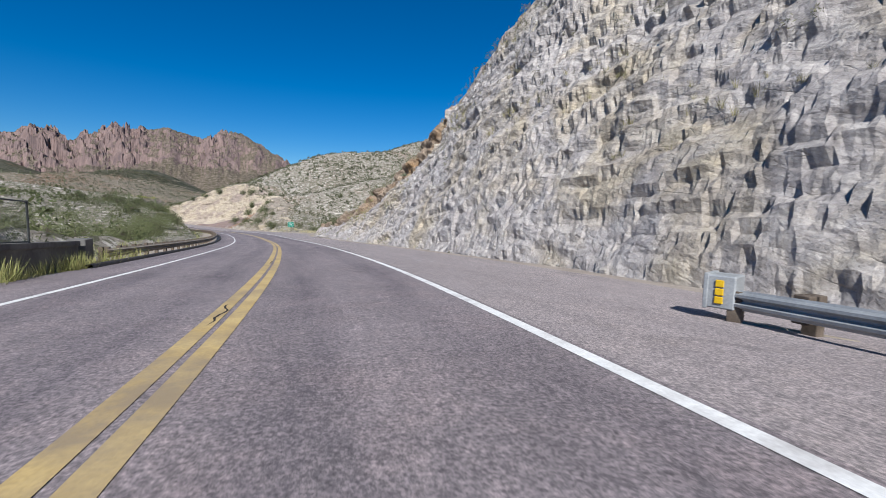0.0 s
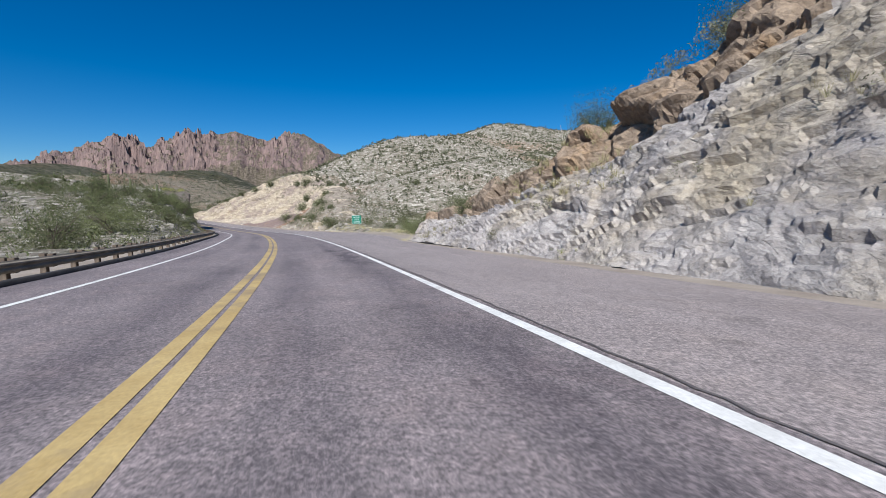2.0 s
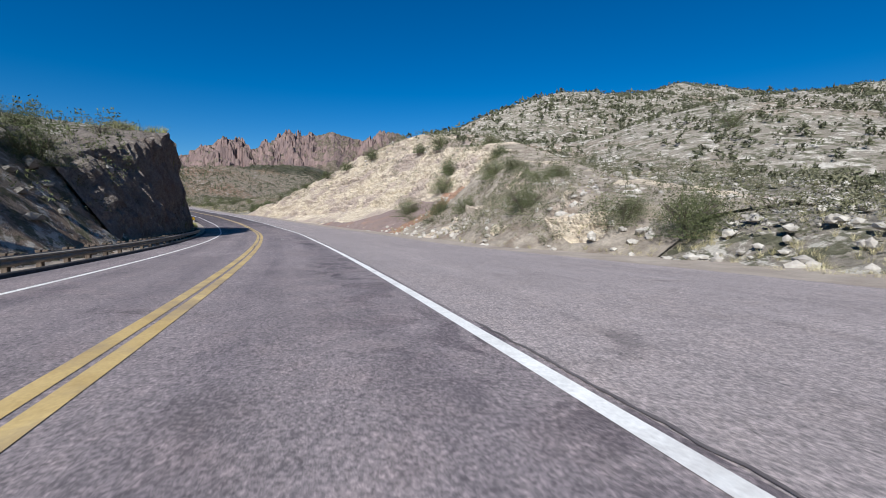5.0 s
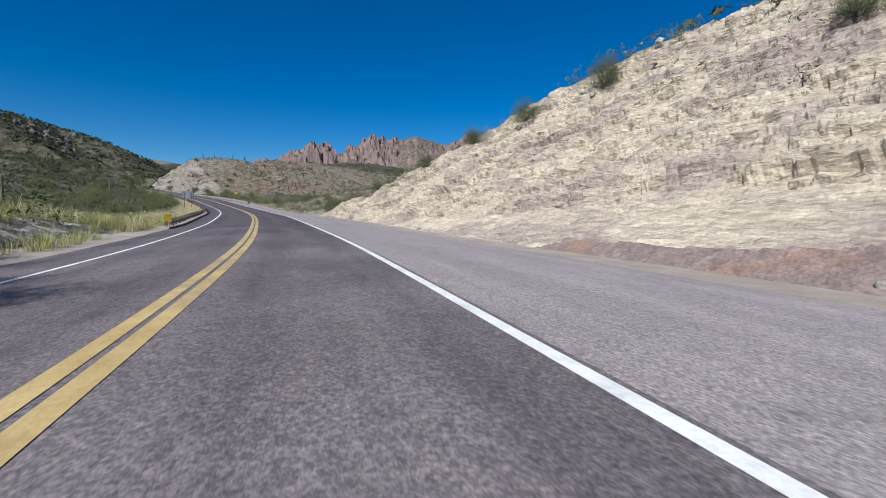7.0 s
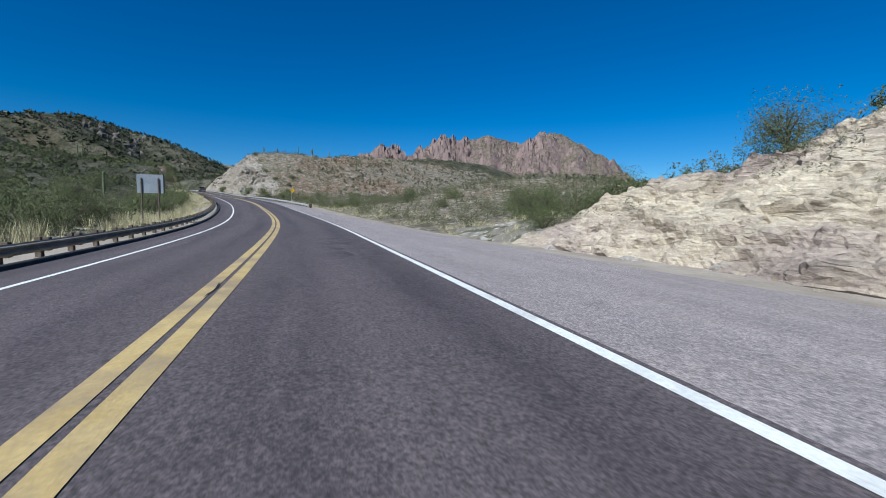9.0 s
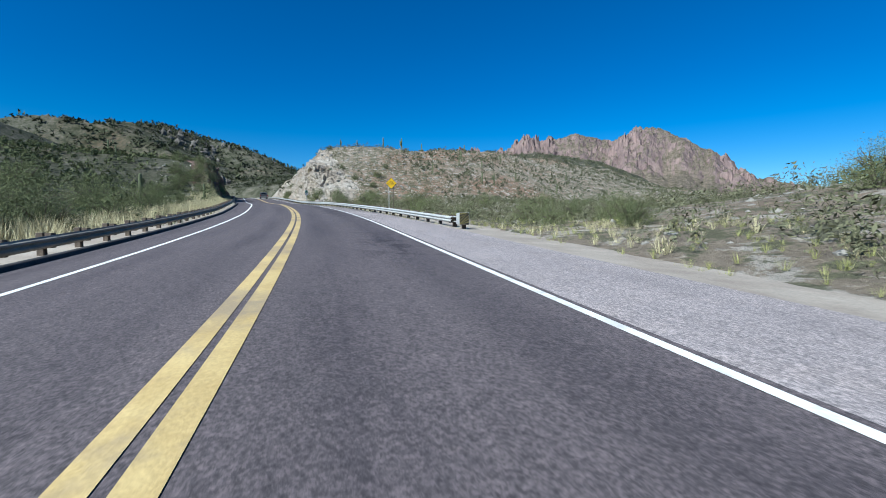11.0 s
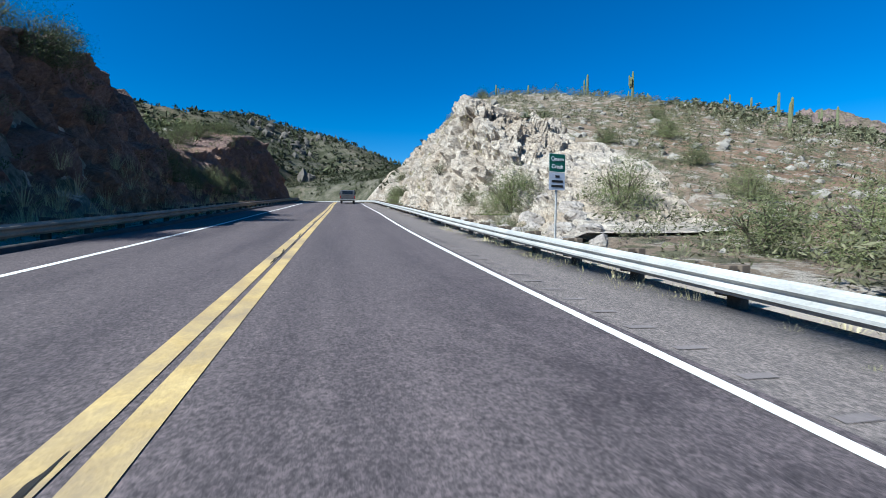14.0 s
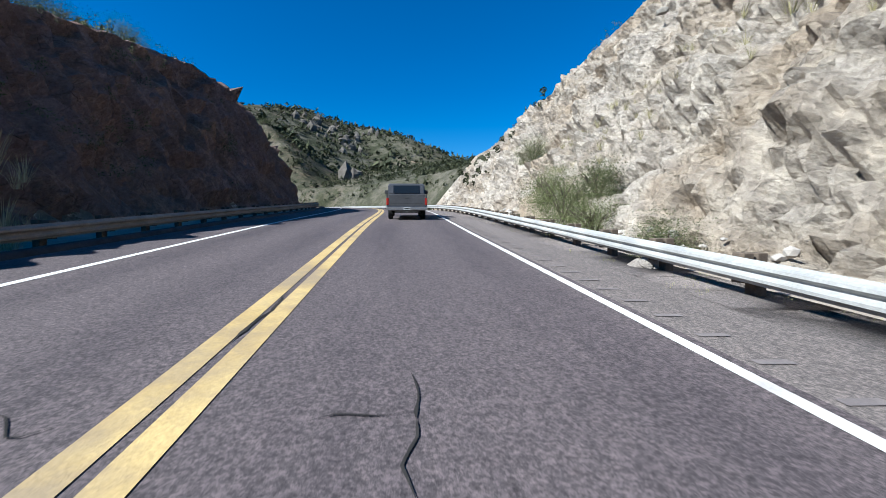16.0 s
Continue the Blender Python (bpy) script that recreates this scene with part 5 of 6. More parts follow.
scatter("mountain_scrub", verge_places(900, 456, 530, K(8.5), K(40), 0.8, 2.0, 58), mid_tpl, SCRUB_MOUNT_SHADED, "dark green scrub above the road's bend", "scrub")
scatter("mountain_scrub", mount[~close], far_tpl, SCRUB_MOUNT_SHADED, "dark green scrub covering a mountainside", "scrub")


field = spread_places(7000, -140, 150, 90, 420, lambda x, y, z, s, d: clear(s, d) & (d > 0) & (s < 282), 0.25, 0.8, 21)
field2 = spread_places(9000, -345, -160, 215, 450, lambda x, y, z, s, d: clear(s, d) & (d > 0) & (s >= 282), 0.2, 0.7, 22)
field3 = spread_places(2200, -345, -15, 0, 262, lambda x, y, z, s, d: clear(s, d) & (d < 0) & (d > -110), 0.25, 0.8, 23)
for f, rock in ((field, STONE_PALE), (field2, STONE_GREY), (field3, STONE_GREY)):
    scatter("field_stones", f, stones_tpl, rock, "pale weathered stones strewn over the slope", "stones")


# grasses along the verges
def tuft(n, h, spread, r):
    a, rad = r.uniform(0, 6.28, n), r.uniform(0, 0.16, n)
    base = np.stack([np.cos(a) * rad, np.sin(a) * rad, np.zeros(n)], -1)
    tip = base + np.stack([np.cos(a) * r.uniform(0.05, spread, n), np.sin(a) * r.uniform(0.05, spread, n), h * r.uniform(0.6, 1.1, n)], -1)
    side = np.stack([-np.sin(a), np.cos(a), np.zeros(n)], -1) * 0.0055
    mid = (base + tip) / 2 + np.array([0, 0, 0.08 * h])
    return np.concatenate([np.stack([base - side, base + side, mid + side, mid - side], 1), np.stack([mid - side, mid + side, tip + side * 0.2, tip - side * 0.2], 1)])


tuft_r = np.random.default_rng(31)
tufts = [tuft(32, 0.8, 0.5, tuft_r) for _ in range(4)]
low_tufts = [tuft(26, 0.45, 0.42, tuft_r) for _ in range(4)]


scatter("verge_grass", verge_places(2000, 82, 152, lambda s: toe_right(s) - 1.6, lambda s: toe_right(s) + 3.5, 0.45, 0.95, 41), low_tufts, STRAW, "straw-coloured dry grass along the road's verge", "grass")
scatter("verge_grass", verge_places(1300, 226, 380, K(-11.0), K(-6.6), 0.7, 1.35, 42), tufts, STRAW, "tall pale seeded grass behind the guardrail", "grass")
scatter("verge_grass", verge_places(1800, 186, 250, K(-15), K(-6.4), 0.6, 1.2, 43), tufts, GREEN_GRASS, "yellow-green grass on a bank beside the road", "grass")
scatter("verge_grass", verge_places(900, 326, 400, lambda s: lerp(s, (320, 6.9), (372, 5.9), (400, 5.3)), lambda s: lerp(s, (320, 10.5), (372, 9), (400, 6.6)), 0.4, 0.95, 44), low_tufts, STRAW,
        "dry grass under and behind the guardrail", "grass")
scatter("verge_grass", verge_places(350, 19, 140, K(-8.5), K(-6.0), 0.5, 1.0, 45), low_tufts, GREEN_GRASS, "green grass behind the guardrail", "grass")
scatter("verge_grass", verge_places(450, 272, 326, K(9.6), K(15.0), 0.4, 0.9, 50), low_tufts, STRAW, "dry grass on the flat beside the shoulder", "grass")
scatter("verge_grass", verge_places(520, 300, 345, K(8.6), K(15.0), 0.3, 0.7, 49), low_tufts, GREEN_GRASS, "yellow-green grass beside the guardrail terminal", "grass")
scatter("hillside_scrub", verge_places(800, 325, 402, K(9.5), K(42), 0.5, 1.5, 51), near_tpl, SCRUB_OLIVE, "grey-olive desert scrub among white stones")
scatter("hillside_scrub", verge_places(1000, 396, 446, lambda s: toe_right(s) + 9.0, lambda s: toe_right(s) + 38.0, 0.5, 1.5, 52), near_tpl, SCRUB_OLIVE, "grey-olive desert scrub above the white rock")
scatter("verge_grass", verge_places(800, 328, 404, lambda s: lerp(s, (328, 6.7), (372, 5.5), (404, 5.1)), lambda s: lerp(s, (328, 8.4), (372, 6.9), (404, 6.4)), 0.35, 0.8, 53), low_tufts, STRAW_DULL, "dry grass round the guardrail's posts", "grass")
scatter("verge_grass", verge_places(620, 358, 392, K(-10.0), K(-6.9), 0.7, 1.25, 63), tufts, STRAW, "tall pale seeded grass behind the guardrail", "grass")
scatter("field_stones", verge_places(150, 368, 398, K(-17.0), K(-8.4), 0.12, 0.6, 64), stones_tpl, STONE_GREY, "grey stones strewn over the slope", "stones")
scatter("verge_grass", verge_places(420, 385, 430, K(-8.6), K(-6.3), 0.6, 1.2, 54), tufts, STRAW, "pale seeded grass below the shaded rock", "grass")
scatter("ledge_scrub", verge_places(330, 378, 446, K(-13), K(-7.7), 0.4, 1.1, 60), near_tpl, SCRUB_GREEN, "green shrubs growing on a shaded rock face", "scrub")
scatter("field_stones", verge_places(420, 394, 446, lambda s: toe_right(s) + 8.0, lambda s: toe_right(s) + 40.0, 0.25, 1.1, 61), stones_tpl, STONE_GREY, "pale stones strewn above the white rock", "stones")
scatter("hillside_scrub", verge_places(1000, 280, 338, K(10.5), K(48), 0.6, 1.6, 62), near_tpl, SCRUB_OLIVE, "grey-olive desert scrub on a low slope beside the shoulder")
scatter("verge_weeds", verge_places(420, 330, 420, K(-7.2), K(-5.95), 0.3, 0.75, 65), near_tpl, SCRUB_GREEN, "green weeds under the guardrail", "weeds")
scatter("verge_weeds", verge_places(420, 330, 420, K(-6.9), K(-5.9), 0.4, 0.8, 66), low_tufts, GREEN_GRASS, "yellow-green weeds under the guardrail", "weeds")
scatter("verge_weeds", verge_places(120, -2, 22, K(-5.75), K(-5.3), 0.5, 1.0, 55), tufts, GREEN_GRASS, "green weeds at the foot of the parapet", "weeds")
scatter("verge_weeds", verge_places(520, 376, 445, K(5.0), K(6.3), 0.25, 0.7, 46), low_tufts, GREEN_GRASS, "low weeds at the shoulder's edge", "weeds")
scatter("verge_weeds", verge_places(260, -10, 90, lambda s: toe_right(s) - 1.0, lambda s: toe_right(s) + 0.6, 0.3, 0.7, 47), low_tufts, GREEN_GRASS, "low weeds at the rock's foot", "weeds")
scatter("verge_weeds", verge_places(200, 160, 275, lambda s: toe_right(s) - 0.8, lambda s: toe_right(s) + 0.8, 0.3, 0.7, 48), low_tufts, STRAW, "dry weeds at the rock's foot", "weeds")


# grass and small shrubs rooted on the ledges of the cuts
def ledge_places(n, s0, s1, lo, hi, seed, top=0.95, bottom=0.1, patch=0.56):
    r = np.random.default_rng(seed)
    s, w = r.uniform(s0, s1, n), r.uniform(bottom, top, n)
    h = crest_right(s) * w
    foot = talus(s)
    a = np.where(h < foot * 0.42, h / 0.42, foot + (h - foot * 0.42) / steep_right(s))
    p, t, q = road_at(s)
    d = toe_right(s) + a
    ok = fbm(s / 7, h / 3.5, octaves=3, seed=seed) + 0.5 > patch
    x, y = p[:, 0] + q[:, 0] * d, p[:, 1] + q[:, 1] * d
    z = np.minimum(p[:, 2] + cross(s, d) + h, land(x, y)[0]) + 0.15
    return np.stack([x, y, z, r.uniform(lo, hi, n), r.uniform(0, 6.28, n)], -1)[ok]


scatter("ledge_grass", ledge_places(1500, 8, 90, 0.5, 1.1, 81, 1.0, 0.15), low_tufts, STRAW_DULL, "dry olive grass growing on rock ledges", "grass")
scatter("ledge_grass", ledge_places(700, 165, 275, 0.5, 1.0, 82, 1.0, 0.3, 0.58), low_tufts, STRAW_DULL, "dry olive grass growing on rock ledges", "grass")
scatter("ledge_grass", ledge_places(300, 404, 440, 0.4, 0.9, 83, 0.9, 0.15, 0.5), low_tufts, STRAW_DULL, "dry olive grass growing on rock ledges", "grass")
scatter("ledge_scrub", ledge_places(260, 8, 90, 0.5, 1.2, 84, 1.02, 0.3), near_tpl, SCRUB, "grey-olive shrubs growing on rock ledges", "scrub")
scatter("ledge_scrub", ledge_places(420, 150, 275, 0.5, 1.3, 85, 1.02, 0.45, 0.52), near_tpl, SCRUB, "grey-olive shrubs growing on rock ledges", "scrub")
scatter("crest_scrub", ledge_places(420, 150, 275, 0.6, 1.3, 86, 1.06, 0.93, 0.45), near_tpl, SCRUB_GREEN, "green scrub along the crest of the cut", "scrub")
scatter("crest_scrub", ledge_places(240, 8, 90, 0.6, 1.3, 87, 1.06, 0.93, 0.45), near_tpl, SCRUB, "olive scrub along the crest of the cut", "scrub")
RAISED = np.array([0, 0, 0.3, 0, 0])
scatter("slope_scrub", verge_places(900, 140, 188, lambda s: toe_right(s) + 2.0, lambda s: toe_right(s) + 26.0, 0.5, 1.6, 89) + RAISED, near_tpl, SCRUB_OLIVE, "grey-olive scrub on the rubbly end of the cut", "scrub")
scatter("slope_grass", verge_places(500, 140, 188, lambda s: toe_right(s) - 0.3, lambda s: toe_right(s) + 20.0, 0.4, 0.9, 94) + RAISED * 0.6, low_tufts, STRAW_DULL, "dry grass on the rubbly end of the cut", "grass")
scatter("field_stones", verge_places(1300, 140, 190, lambda s: toe_right(s) - 0.3, lambda s: toe_right(s) + 22.0, 0.12, 0.75, 93) + RAISED * 0.7, stones_tpl, STONE_PALE, "pale stones strewn over the rubbly end of the cut", "stones")
scatter("slope_scrub", ledge_places(420, 140, 182, 0.6, 1.5, 88, 1.0, 0.1, 0.45), near_tpl, SCRUB, "grey-olive scrub on the rubbly end of the cut", "scrub")


# single bushes
def bush_template(name, label, category, n, leaf, rx, rz, material, seed, stems=7):
    r = np.random.default_rng(seed)
    root = new(name)
    tagged(root, label, category, "roadside bushes")
    bm = bmesh.new()
    for k in range(stems):
        a = r.uniform(0, 6.28)
        p0 = Vector((r.uniform(-0.08, 0.08), r.uniform(-0.08, 0.08), -0.15))
        p1 = Vector((math.cos(a) * rx * 0.3, math.sin(a) * rx * 0.3, rz * r.uniform(0.35, 0.5)))
        rod(bm, p0, p1, 0.05 * rx / 1.5, 0.03 * rx / 1.5, n=6)
        for _ in range(3):
            b = a + r.uniform(-0.8, 0.8)
            p2 = p1 + Vector((math.cos(b) * rx * 0.4, math.sin(b) * rx * 0.4, rz * r.uniform(0.15, 0.45)))
            rod(bm, p1, p2, 0.03 * rx / 1.5, 0.008, n=5)
    part("branch_frame", bm, TWIG, root)
    v = leaf_cloud(n, leaf, rx, rz, 0.3, 0.12, 1.5, r)
    mesh_object("foliage", v.reshape(-1, 3), np.arange(n * 4).reshape(n, 4), material, False, parent=root)
    return root


BUSHES = [
    bush_template("palo_verde_bush", "large feathery yellow-green desert bush on a stony slope", "bush", 15000, 0.040, 1.7, 2.2, PALO, 61),
    bush_template("palo_verde_bush", "large feathery yellow-green desert bush on a stony slope", "bush", 15000, 0.041, 2.0, 1.8, PALO, 62),
    bush_template("creosote_bush", "dark green rounded desert bush", "bush", 10000, 0.037, 1.3, 1.4, SCRUB_GREEN, 63),
    bush_template("creosote_bush", "dark green rounded desert bush", "bush", 11000, 0.037, 1.5, 1.7, SCRUB_GREEN, 64),
    bush_template("brittle_bush", "small grey-green rounded shrub", "shrub", 2200, 0.034, 0.8, 0.75, SCRUB, 65),
]
parked = [False] * len(BUSHES)


def bush(kind, s, d, size, sink=0.05, z=None):
    x, y, _ = spot(s, d)
    zz = (ground_z(x, y) if z is None else z) - sink
    m = pose(x, y, zz, 0, 0, random.uniform(0, 360)) @ Matrix.Diagonal((size, size, size * random.uniform(0.9, 1.1), 1))
    if not parked[kind]:
        parked[kind] = True
        BUSHES[kind].matrix_basis = m
        return BUSHES[kind]
    ob = copy_thing(BUSHES[kind], m)
    ob.scale = m.to_scale()
    return ob


for k, s, d, size in (
        # below the second hill, behind the far guardrail
        (1, 330, 13, 0.55), (3, 328, 15, 0.75), (1, 326.5, 12.5, 0.5), (3, 333, 16, 0.75), (1, 337, 12, 0.5), (0, 325, 15, 0.6), (3, 322, 13.5, 0.7), (1, 345, 11.5, 0.5), (1, 353, 14, 0.7), (1, 360, 15, 0.9), (3, 383, 17, 0.8), (0, 387, 12.5, 0.7), (4, 344, 15, 1.2), (4, 337, 13, 1.2), (1, 369, 22, 0.9),
        (0, 403.8, 10.6, 1.05), (1, 390, 20, 1.1), (3, 379, 24, 1.0), (0, 360, 26, 0.9), (1, 350, 28, 0.9), (4, 332, 17, 1.3), (4, 326, 15, 1.2), (2, 338, 24, 0.9), (4, 408, 7.5, 0.9), (4, 399, 7.6, 0.9),
        (3, 404, 23, 0.8), (1, 410, 26, 0.7), (0, 398, 21, 0.7), (3, 416, 30, 0.8), (2, 409, 20, 0.7), (4, 399, 9.0, 1.0), (2, 401, 9.4, 0.6), (4, 395.5, 8.2, 0.9),
        (3, 407.5, 9.4, 0.7), (3, 389.5, 12.1, 0.95), (0, 386.4, 16.8, 0.9), (1, 371.8, 12.9, 1.2), (3, 366.7, 14.5, 0.6), (1, 404, 11.2, 0.75), (0, 397.8, 13.7, 0.9),
        (3, 416.3, 18.7, 0.7), (3, 439, 20, 0.7), (3, 426, 7.0, 0.6), (0, 433, 7.4, 0.7), (1, 430, 7.2, 0.6), (0, 436, 7.8, 0.6), (4, 413, 8.4, 0.9), (3, 431.5, 8.0, 0.6), (0, 444, 9.6, 0.6),
        (3, 275.5, 13.4, 0.8), (2, 274.3, 14.6, 1.0), (3, 277, 15, 0.9), (3, 283, 24, 1.0), (2, 290, 20, 0.9), (3, 296, 25, 1.0), (2, 301, 18, 0.9), (0, 306, 22, 0.8), (3, 312, 18, 0.9), (0, 318, 21, 0.8),
        # slope behind the green sign
        (3, 154, 19.0, 1.0), (2, 168, 25, 1.0), (3, 172.6, 55, 1.2), (1, 112.7, 22.1, 0.9), (1, 107, 19.6, 0.9), (0, 104, 19.4, 0.7), (1, 101, 20, 0.7), (0, 98, 18.5, 0.6), (2, 123.9, 26, 1.0), (3, 194.6, 28.5, 1.0),
        (3, 150, 19.0, 1.3), (3, 163, 18.5, 1.2), (2, 140, 24, 1.2), (2, 128, 24, 1.1), (3, 112, 27, 1.3), (2, 104, 24, 1.2), (3, 98, 29, 1.2), (2, 92, 21, 1.2), (3, 118, 36, 1.4),
        (2, 131, 40, 1.3), (3, 108, 45, 1.3), (2, 122, 60, 1.5), (3, 86, 17, 1.2), (2, 95, 40, 1.3), (3, 145, 50, 1.3), (2, 135, 30, 1.2),
        # on the first rock and at its end
        (3, 86.5, 13.2, 0.75), (3, 88.6, 14.2, 0.6), (2, 84.2, 12.6, 0.5), (4, 82.9, 12.5, 0.7), (3, 82.2, 15.5, 0.6), (2, 96.8, 22.0, 0.7), (4, 102.9, 24.7, 1.0),
        (3, 82, 14.5, 0.7), (2, 79, 13.5, 0.7), (3, 72, 19.5, 1.4), (3, 65.5, 22, 1.2), (0, 85, 15.5, 0.5), (4, 77, 12.6, 1.0), (4, 72, 12.3, 0.8), (4, 60, 20, 1.1), (4, 30, 27, 1.2), (4, 22, 25, 1.2), (4, 15, 22, 1.1),
        # rubbly end of the cream cut
        (3, 192, 20, 1.4), (0, 191, 25, 1.2), (3, 207, 34, 1.6), (2, 184, 21, 1.2), (1, 180, 26, 1.1), (2, 176, 20, 1.1), (4, 187, 18.5, 1.3), (4, 181, 18, 1.2), (2, 196, 29, 1.3),
        # crest of the cream cut
        (3, 176, 26, 1.1), (2, 186, 31, 1.2), (3, 197, 38, 1.5), (2, 215, 34, 1.2), (3, 232, 31, 1.2), (2, 240, 28, 1.2), (3, 248, 26, 1.1), (2, 256, 23, 1.1), (3, 263, 22, 1.2),
        (3, 268, 20, 1.2), (2, 274, 17, 1.2), (3, 279, 15, 1.2), (2, 283, 18, 1.2), (3, 288, 22, 1.3),
        # valley side
        (1, 252, -12, 1.0), (3, 258, -13, 1.2), (1, 266, -11.5, 1.0), (3, 276, -13, 1.2), (1, 284, -12, 1.1), (3, 292, -12.5, 1.2), (1, 300, -13, 1.2), (1, 310, -12, 1.2), (3, 318, -13, 1.3),
        (1, 327, -12, 1.2), (1, 335, -14, 1.3), (3, 343, -12, 1.2), (1, 351, -15, 1.2), (0, 359, -14, 0.9), (1, 366, -14, 0.8), (0, 373, -15, 0.9),
        (1, 245, -16, 1.2), (3, 262, -22, 1.3), (1, 290, -22, 1.4), (1, 315, -24, 1.4), (1, 340, -25, 1.5), (0, 362, -24, 1.4), (1, 332, -34, 1.5), (1, 354, -36, 1.5),
        # where the dark rock runs out
        (3, 200, -8.8, 1.1), (3, 204, -8.6, 1.0), (2, 209, -9, 1.0), (3, 212, -10, 1.2),
        # the overgrown end of the shaded cut
        (1, 389.5, -11.3, 0.95), (1, 382.9, -9.9, 0.95), (0, 392.3, -9.2, 0.80), (1, 391.9, -10.6, 0.90), (3, 399.5, -9.6, 0.90), (3, 384.6, -13.1, 0.90), (1, 388.0, -13.4, 0.80), (3, 373.6, -8.5, 0.70), (3, 525.9, 29.7, 0.90), (3, 389.5, -13.2, 0.90), (3, 371, -11.5, 0.8), (3, 363, -10.4, 0.8), (1, 356, -10.6, 0.75), (2, 382, -14.5, 0.9), (4, 381, -9.6, 1.0), (4, 388, -10.5, 0.9),
        (3, 347, -10.2, 0.9), (1, 338, -10.4, 0.8), (3, 330, -10.2, 0.9), (1, 322, -10.4, 0.8), (3, 312, -10.4, 0.9),
        (3, 395, -10.8, 0.8), (0, 399, -10.8, 0.7), (3, 403, -10.8, 0.8),
        # on the shaded cut
        (0, 392, -14, 0.8), (1, 401, -14.5, 0.8), (0, 409, -13.5, 0.8), (3, 417, -13, 1.0), (0, 425, -13.5, 0.9), (1, 432, -14, 0.9), (3, 438, -13.5, 0.9), (0, 444, -14, 0.8),
        (0, 412, -8.6, 0.6), (1, 415, -8.5, 0.7), (0, 418, -8.3, 0.6), (1, 421, -8.6, 0.6), (1, 408, -8.6, 0.7), (0, 425, -8.4, 0.5), (4, 396, -9.0, 0.9), (4, 402, -9.2, 1.0), (4, 407, -9.0, 0.9), (4, 413, -9.0, 0.9),
        # on the dark rock and the knoll behind it
        (4, 184, -11, 1.3), (4, 179, -11.5, 1.4), (3, 171, -14, 1.2), (3, 160, -16, 1.2), (2, 150, -14, 1.2), (3, 142, -18, 1.3), (2, 134, -14, 1.2), (3, 125, -20, 1.4), (3, 145, -30, 1.5),
        (3, 118, -11, 1.1), (2, 124, -13, 1.2), (3, 131, -10, 1.0), (1, 137, -12, 1.0), (3, 141, -10.5, 1.2), (2, 148, -12, 1.3), (3, 154, -10.5, 1.2), (3, 159, -12, 1.3), (3, 163, -10, 1.1), (3, 136, -22, 1.4), (3, 150, -24, 1.5), (2, 128, -19, 1.3), (1, 60, -14, 1.3), (1, 75, -16, 1.3), (3, 90, -15, 1.4), (1, 102, -14, 1.3), (3, 112, -17, 1.4), (1, 40, -14, 1.3), (1, 28, -13, 1.2), (1, 20, -12, 1.2)):
    bush(k, s, d, size * random.uniform(0.9, 1.1))


# saguaros
def saguaro(seed, h, arms):
    r = np.random.default_rng(seed)
    root = new("saguaro_cactus")
    tagged(root, "tall ribbed green saguaro cactus on a stony slope", "cactus", "saguaros on the hills")

    def column(points, radius):
        bm = bmesh.new()
        n = 20
        rings = []
        for i, (p, rad) in enumerate(points):
            ring = []
            for k in range(n):
                a = 2 * math.pi * k / n
                rr = rad * (1.0 if k % 2 else 0.84)
                ring.append(bm.verts.new((p[0] + rr * math.cos(a), p[1] + rr * math.sin(a), p[2])))
            rings.append(ring)
        for a, b in zip(rings, rings[1:]):
            for k in range(n):
                bm.faces.new((a[k], a[(k + 1) % n], b[(k + 1) % n], b[k]))
        bm.faces.new(rings[-1])
        return bm

    w = 0.24
    part("trunk", column([((0, 0, -0.4), w * 0.8), ((0, 0, h * 0.3), w), ((0.03, 0, h * 0.7), w * 0.95), ((0.03, 0, h * 0.93), w * 0.8), ((0.03, 0, h), w * 0.3)], w), CACTUS, root)
    for k in range(arms):
        a, z0 = r.uniform(0, 6.28), h * r.uniform(0.38, 0.55)
        ca, sa, up = math.cos(a), math.sin(a), h * r.uniform(0.2, 0.38)
        pts = [((ca * 0.15, sa * 0.15, z0), 0.13), ((ca * 0.45, sa * 0.45, z0 + 0.12), 0.15), ((ca * 0.62, sa * 0.62, z0 + 0.4), 0.16), ((ca * 0.64, sa * 0.64, z0 + up), 0.15), ((ca * 0.64, sa * 0.64, z0 + up + 0.2), 0.05)]
        part("arm", column(pts, 0.15), CACTUS, root)
    return root


SAG = [saguaro(1, 4.2, 0), saguaro(2, 5.2, 2), saguaro(3, 3.4, 0), saguaro(4, 5.6, 3)]
used = set()
for k, x, y, size in ((3, -298.5, 315.5, 1.0), (0, -304.0, 312.5, 1.0), (0, -305.5, 313.5, 0.8), (1, -314.5, 303.5, 0.8), (2, -312, 308, 0.9), (2, -301, 318, 0.6), (0, -268, 318.5, 1.1), (1, -266, 321, 0.9),
                      (0, -283, 325, 1.0), (0, -286, 329, 1.0), (0, -281, 333, 0.9), (2, -272, 338, 0.9), (0, -277, 309, 0.9), (2, -292, 335, 0.9), (0, -262, 345, 1.0), (1, -289, 352, 0.9), (0, -300, 345, 0.9),
                      (0, -251, 336, 0.9), (2, -240, 345, 0.9), (0, -271, 365, 1.0), (0, -306, 330, 0.9)):
    size *= 0.75
    m = pose(x, y, ground_z(x, y) - 0.05, 0, 0, random.uniform(0, 360)) @ Matrix.Diagonal((size, size, size, 1))
    if k not in used:
        used.add(k)
        SAG[k].matrix_basis = m
    else:
        copy_thing(SAG[k], m).scale = (size, size, size)
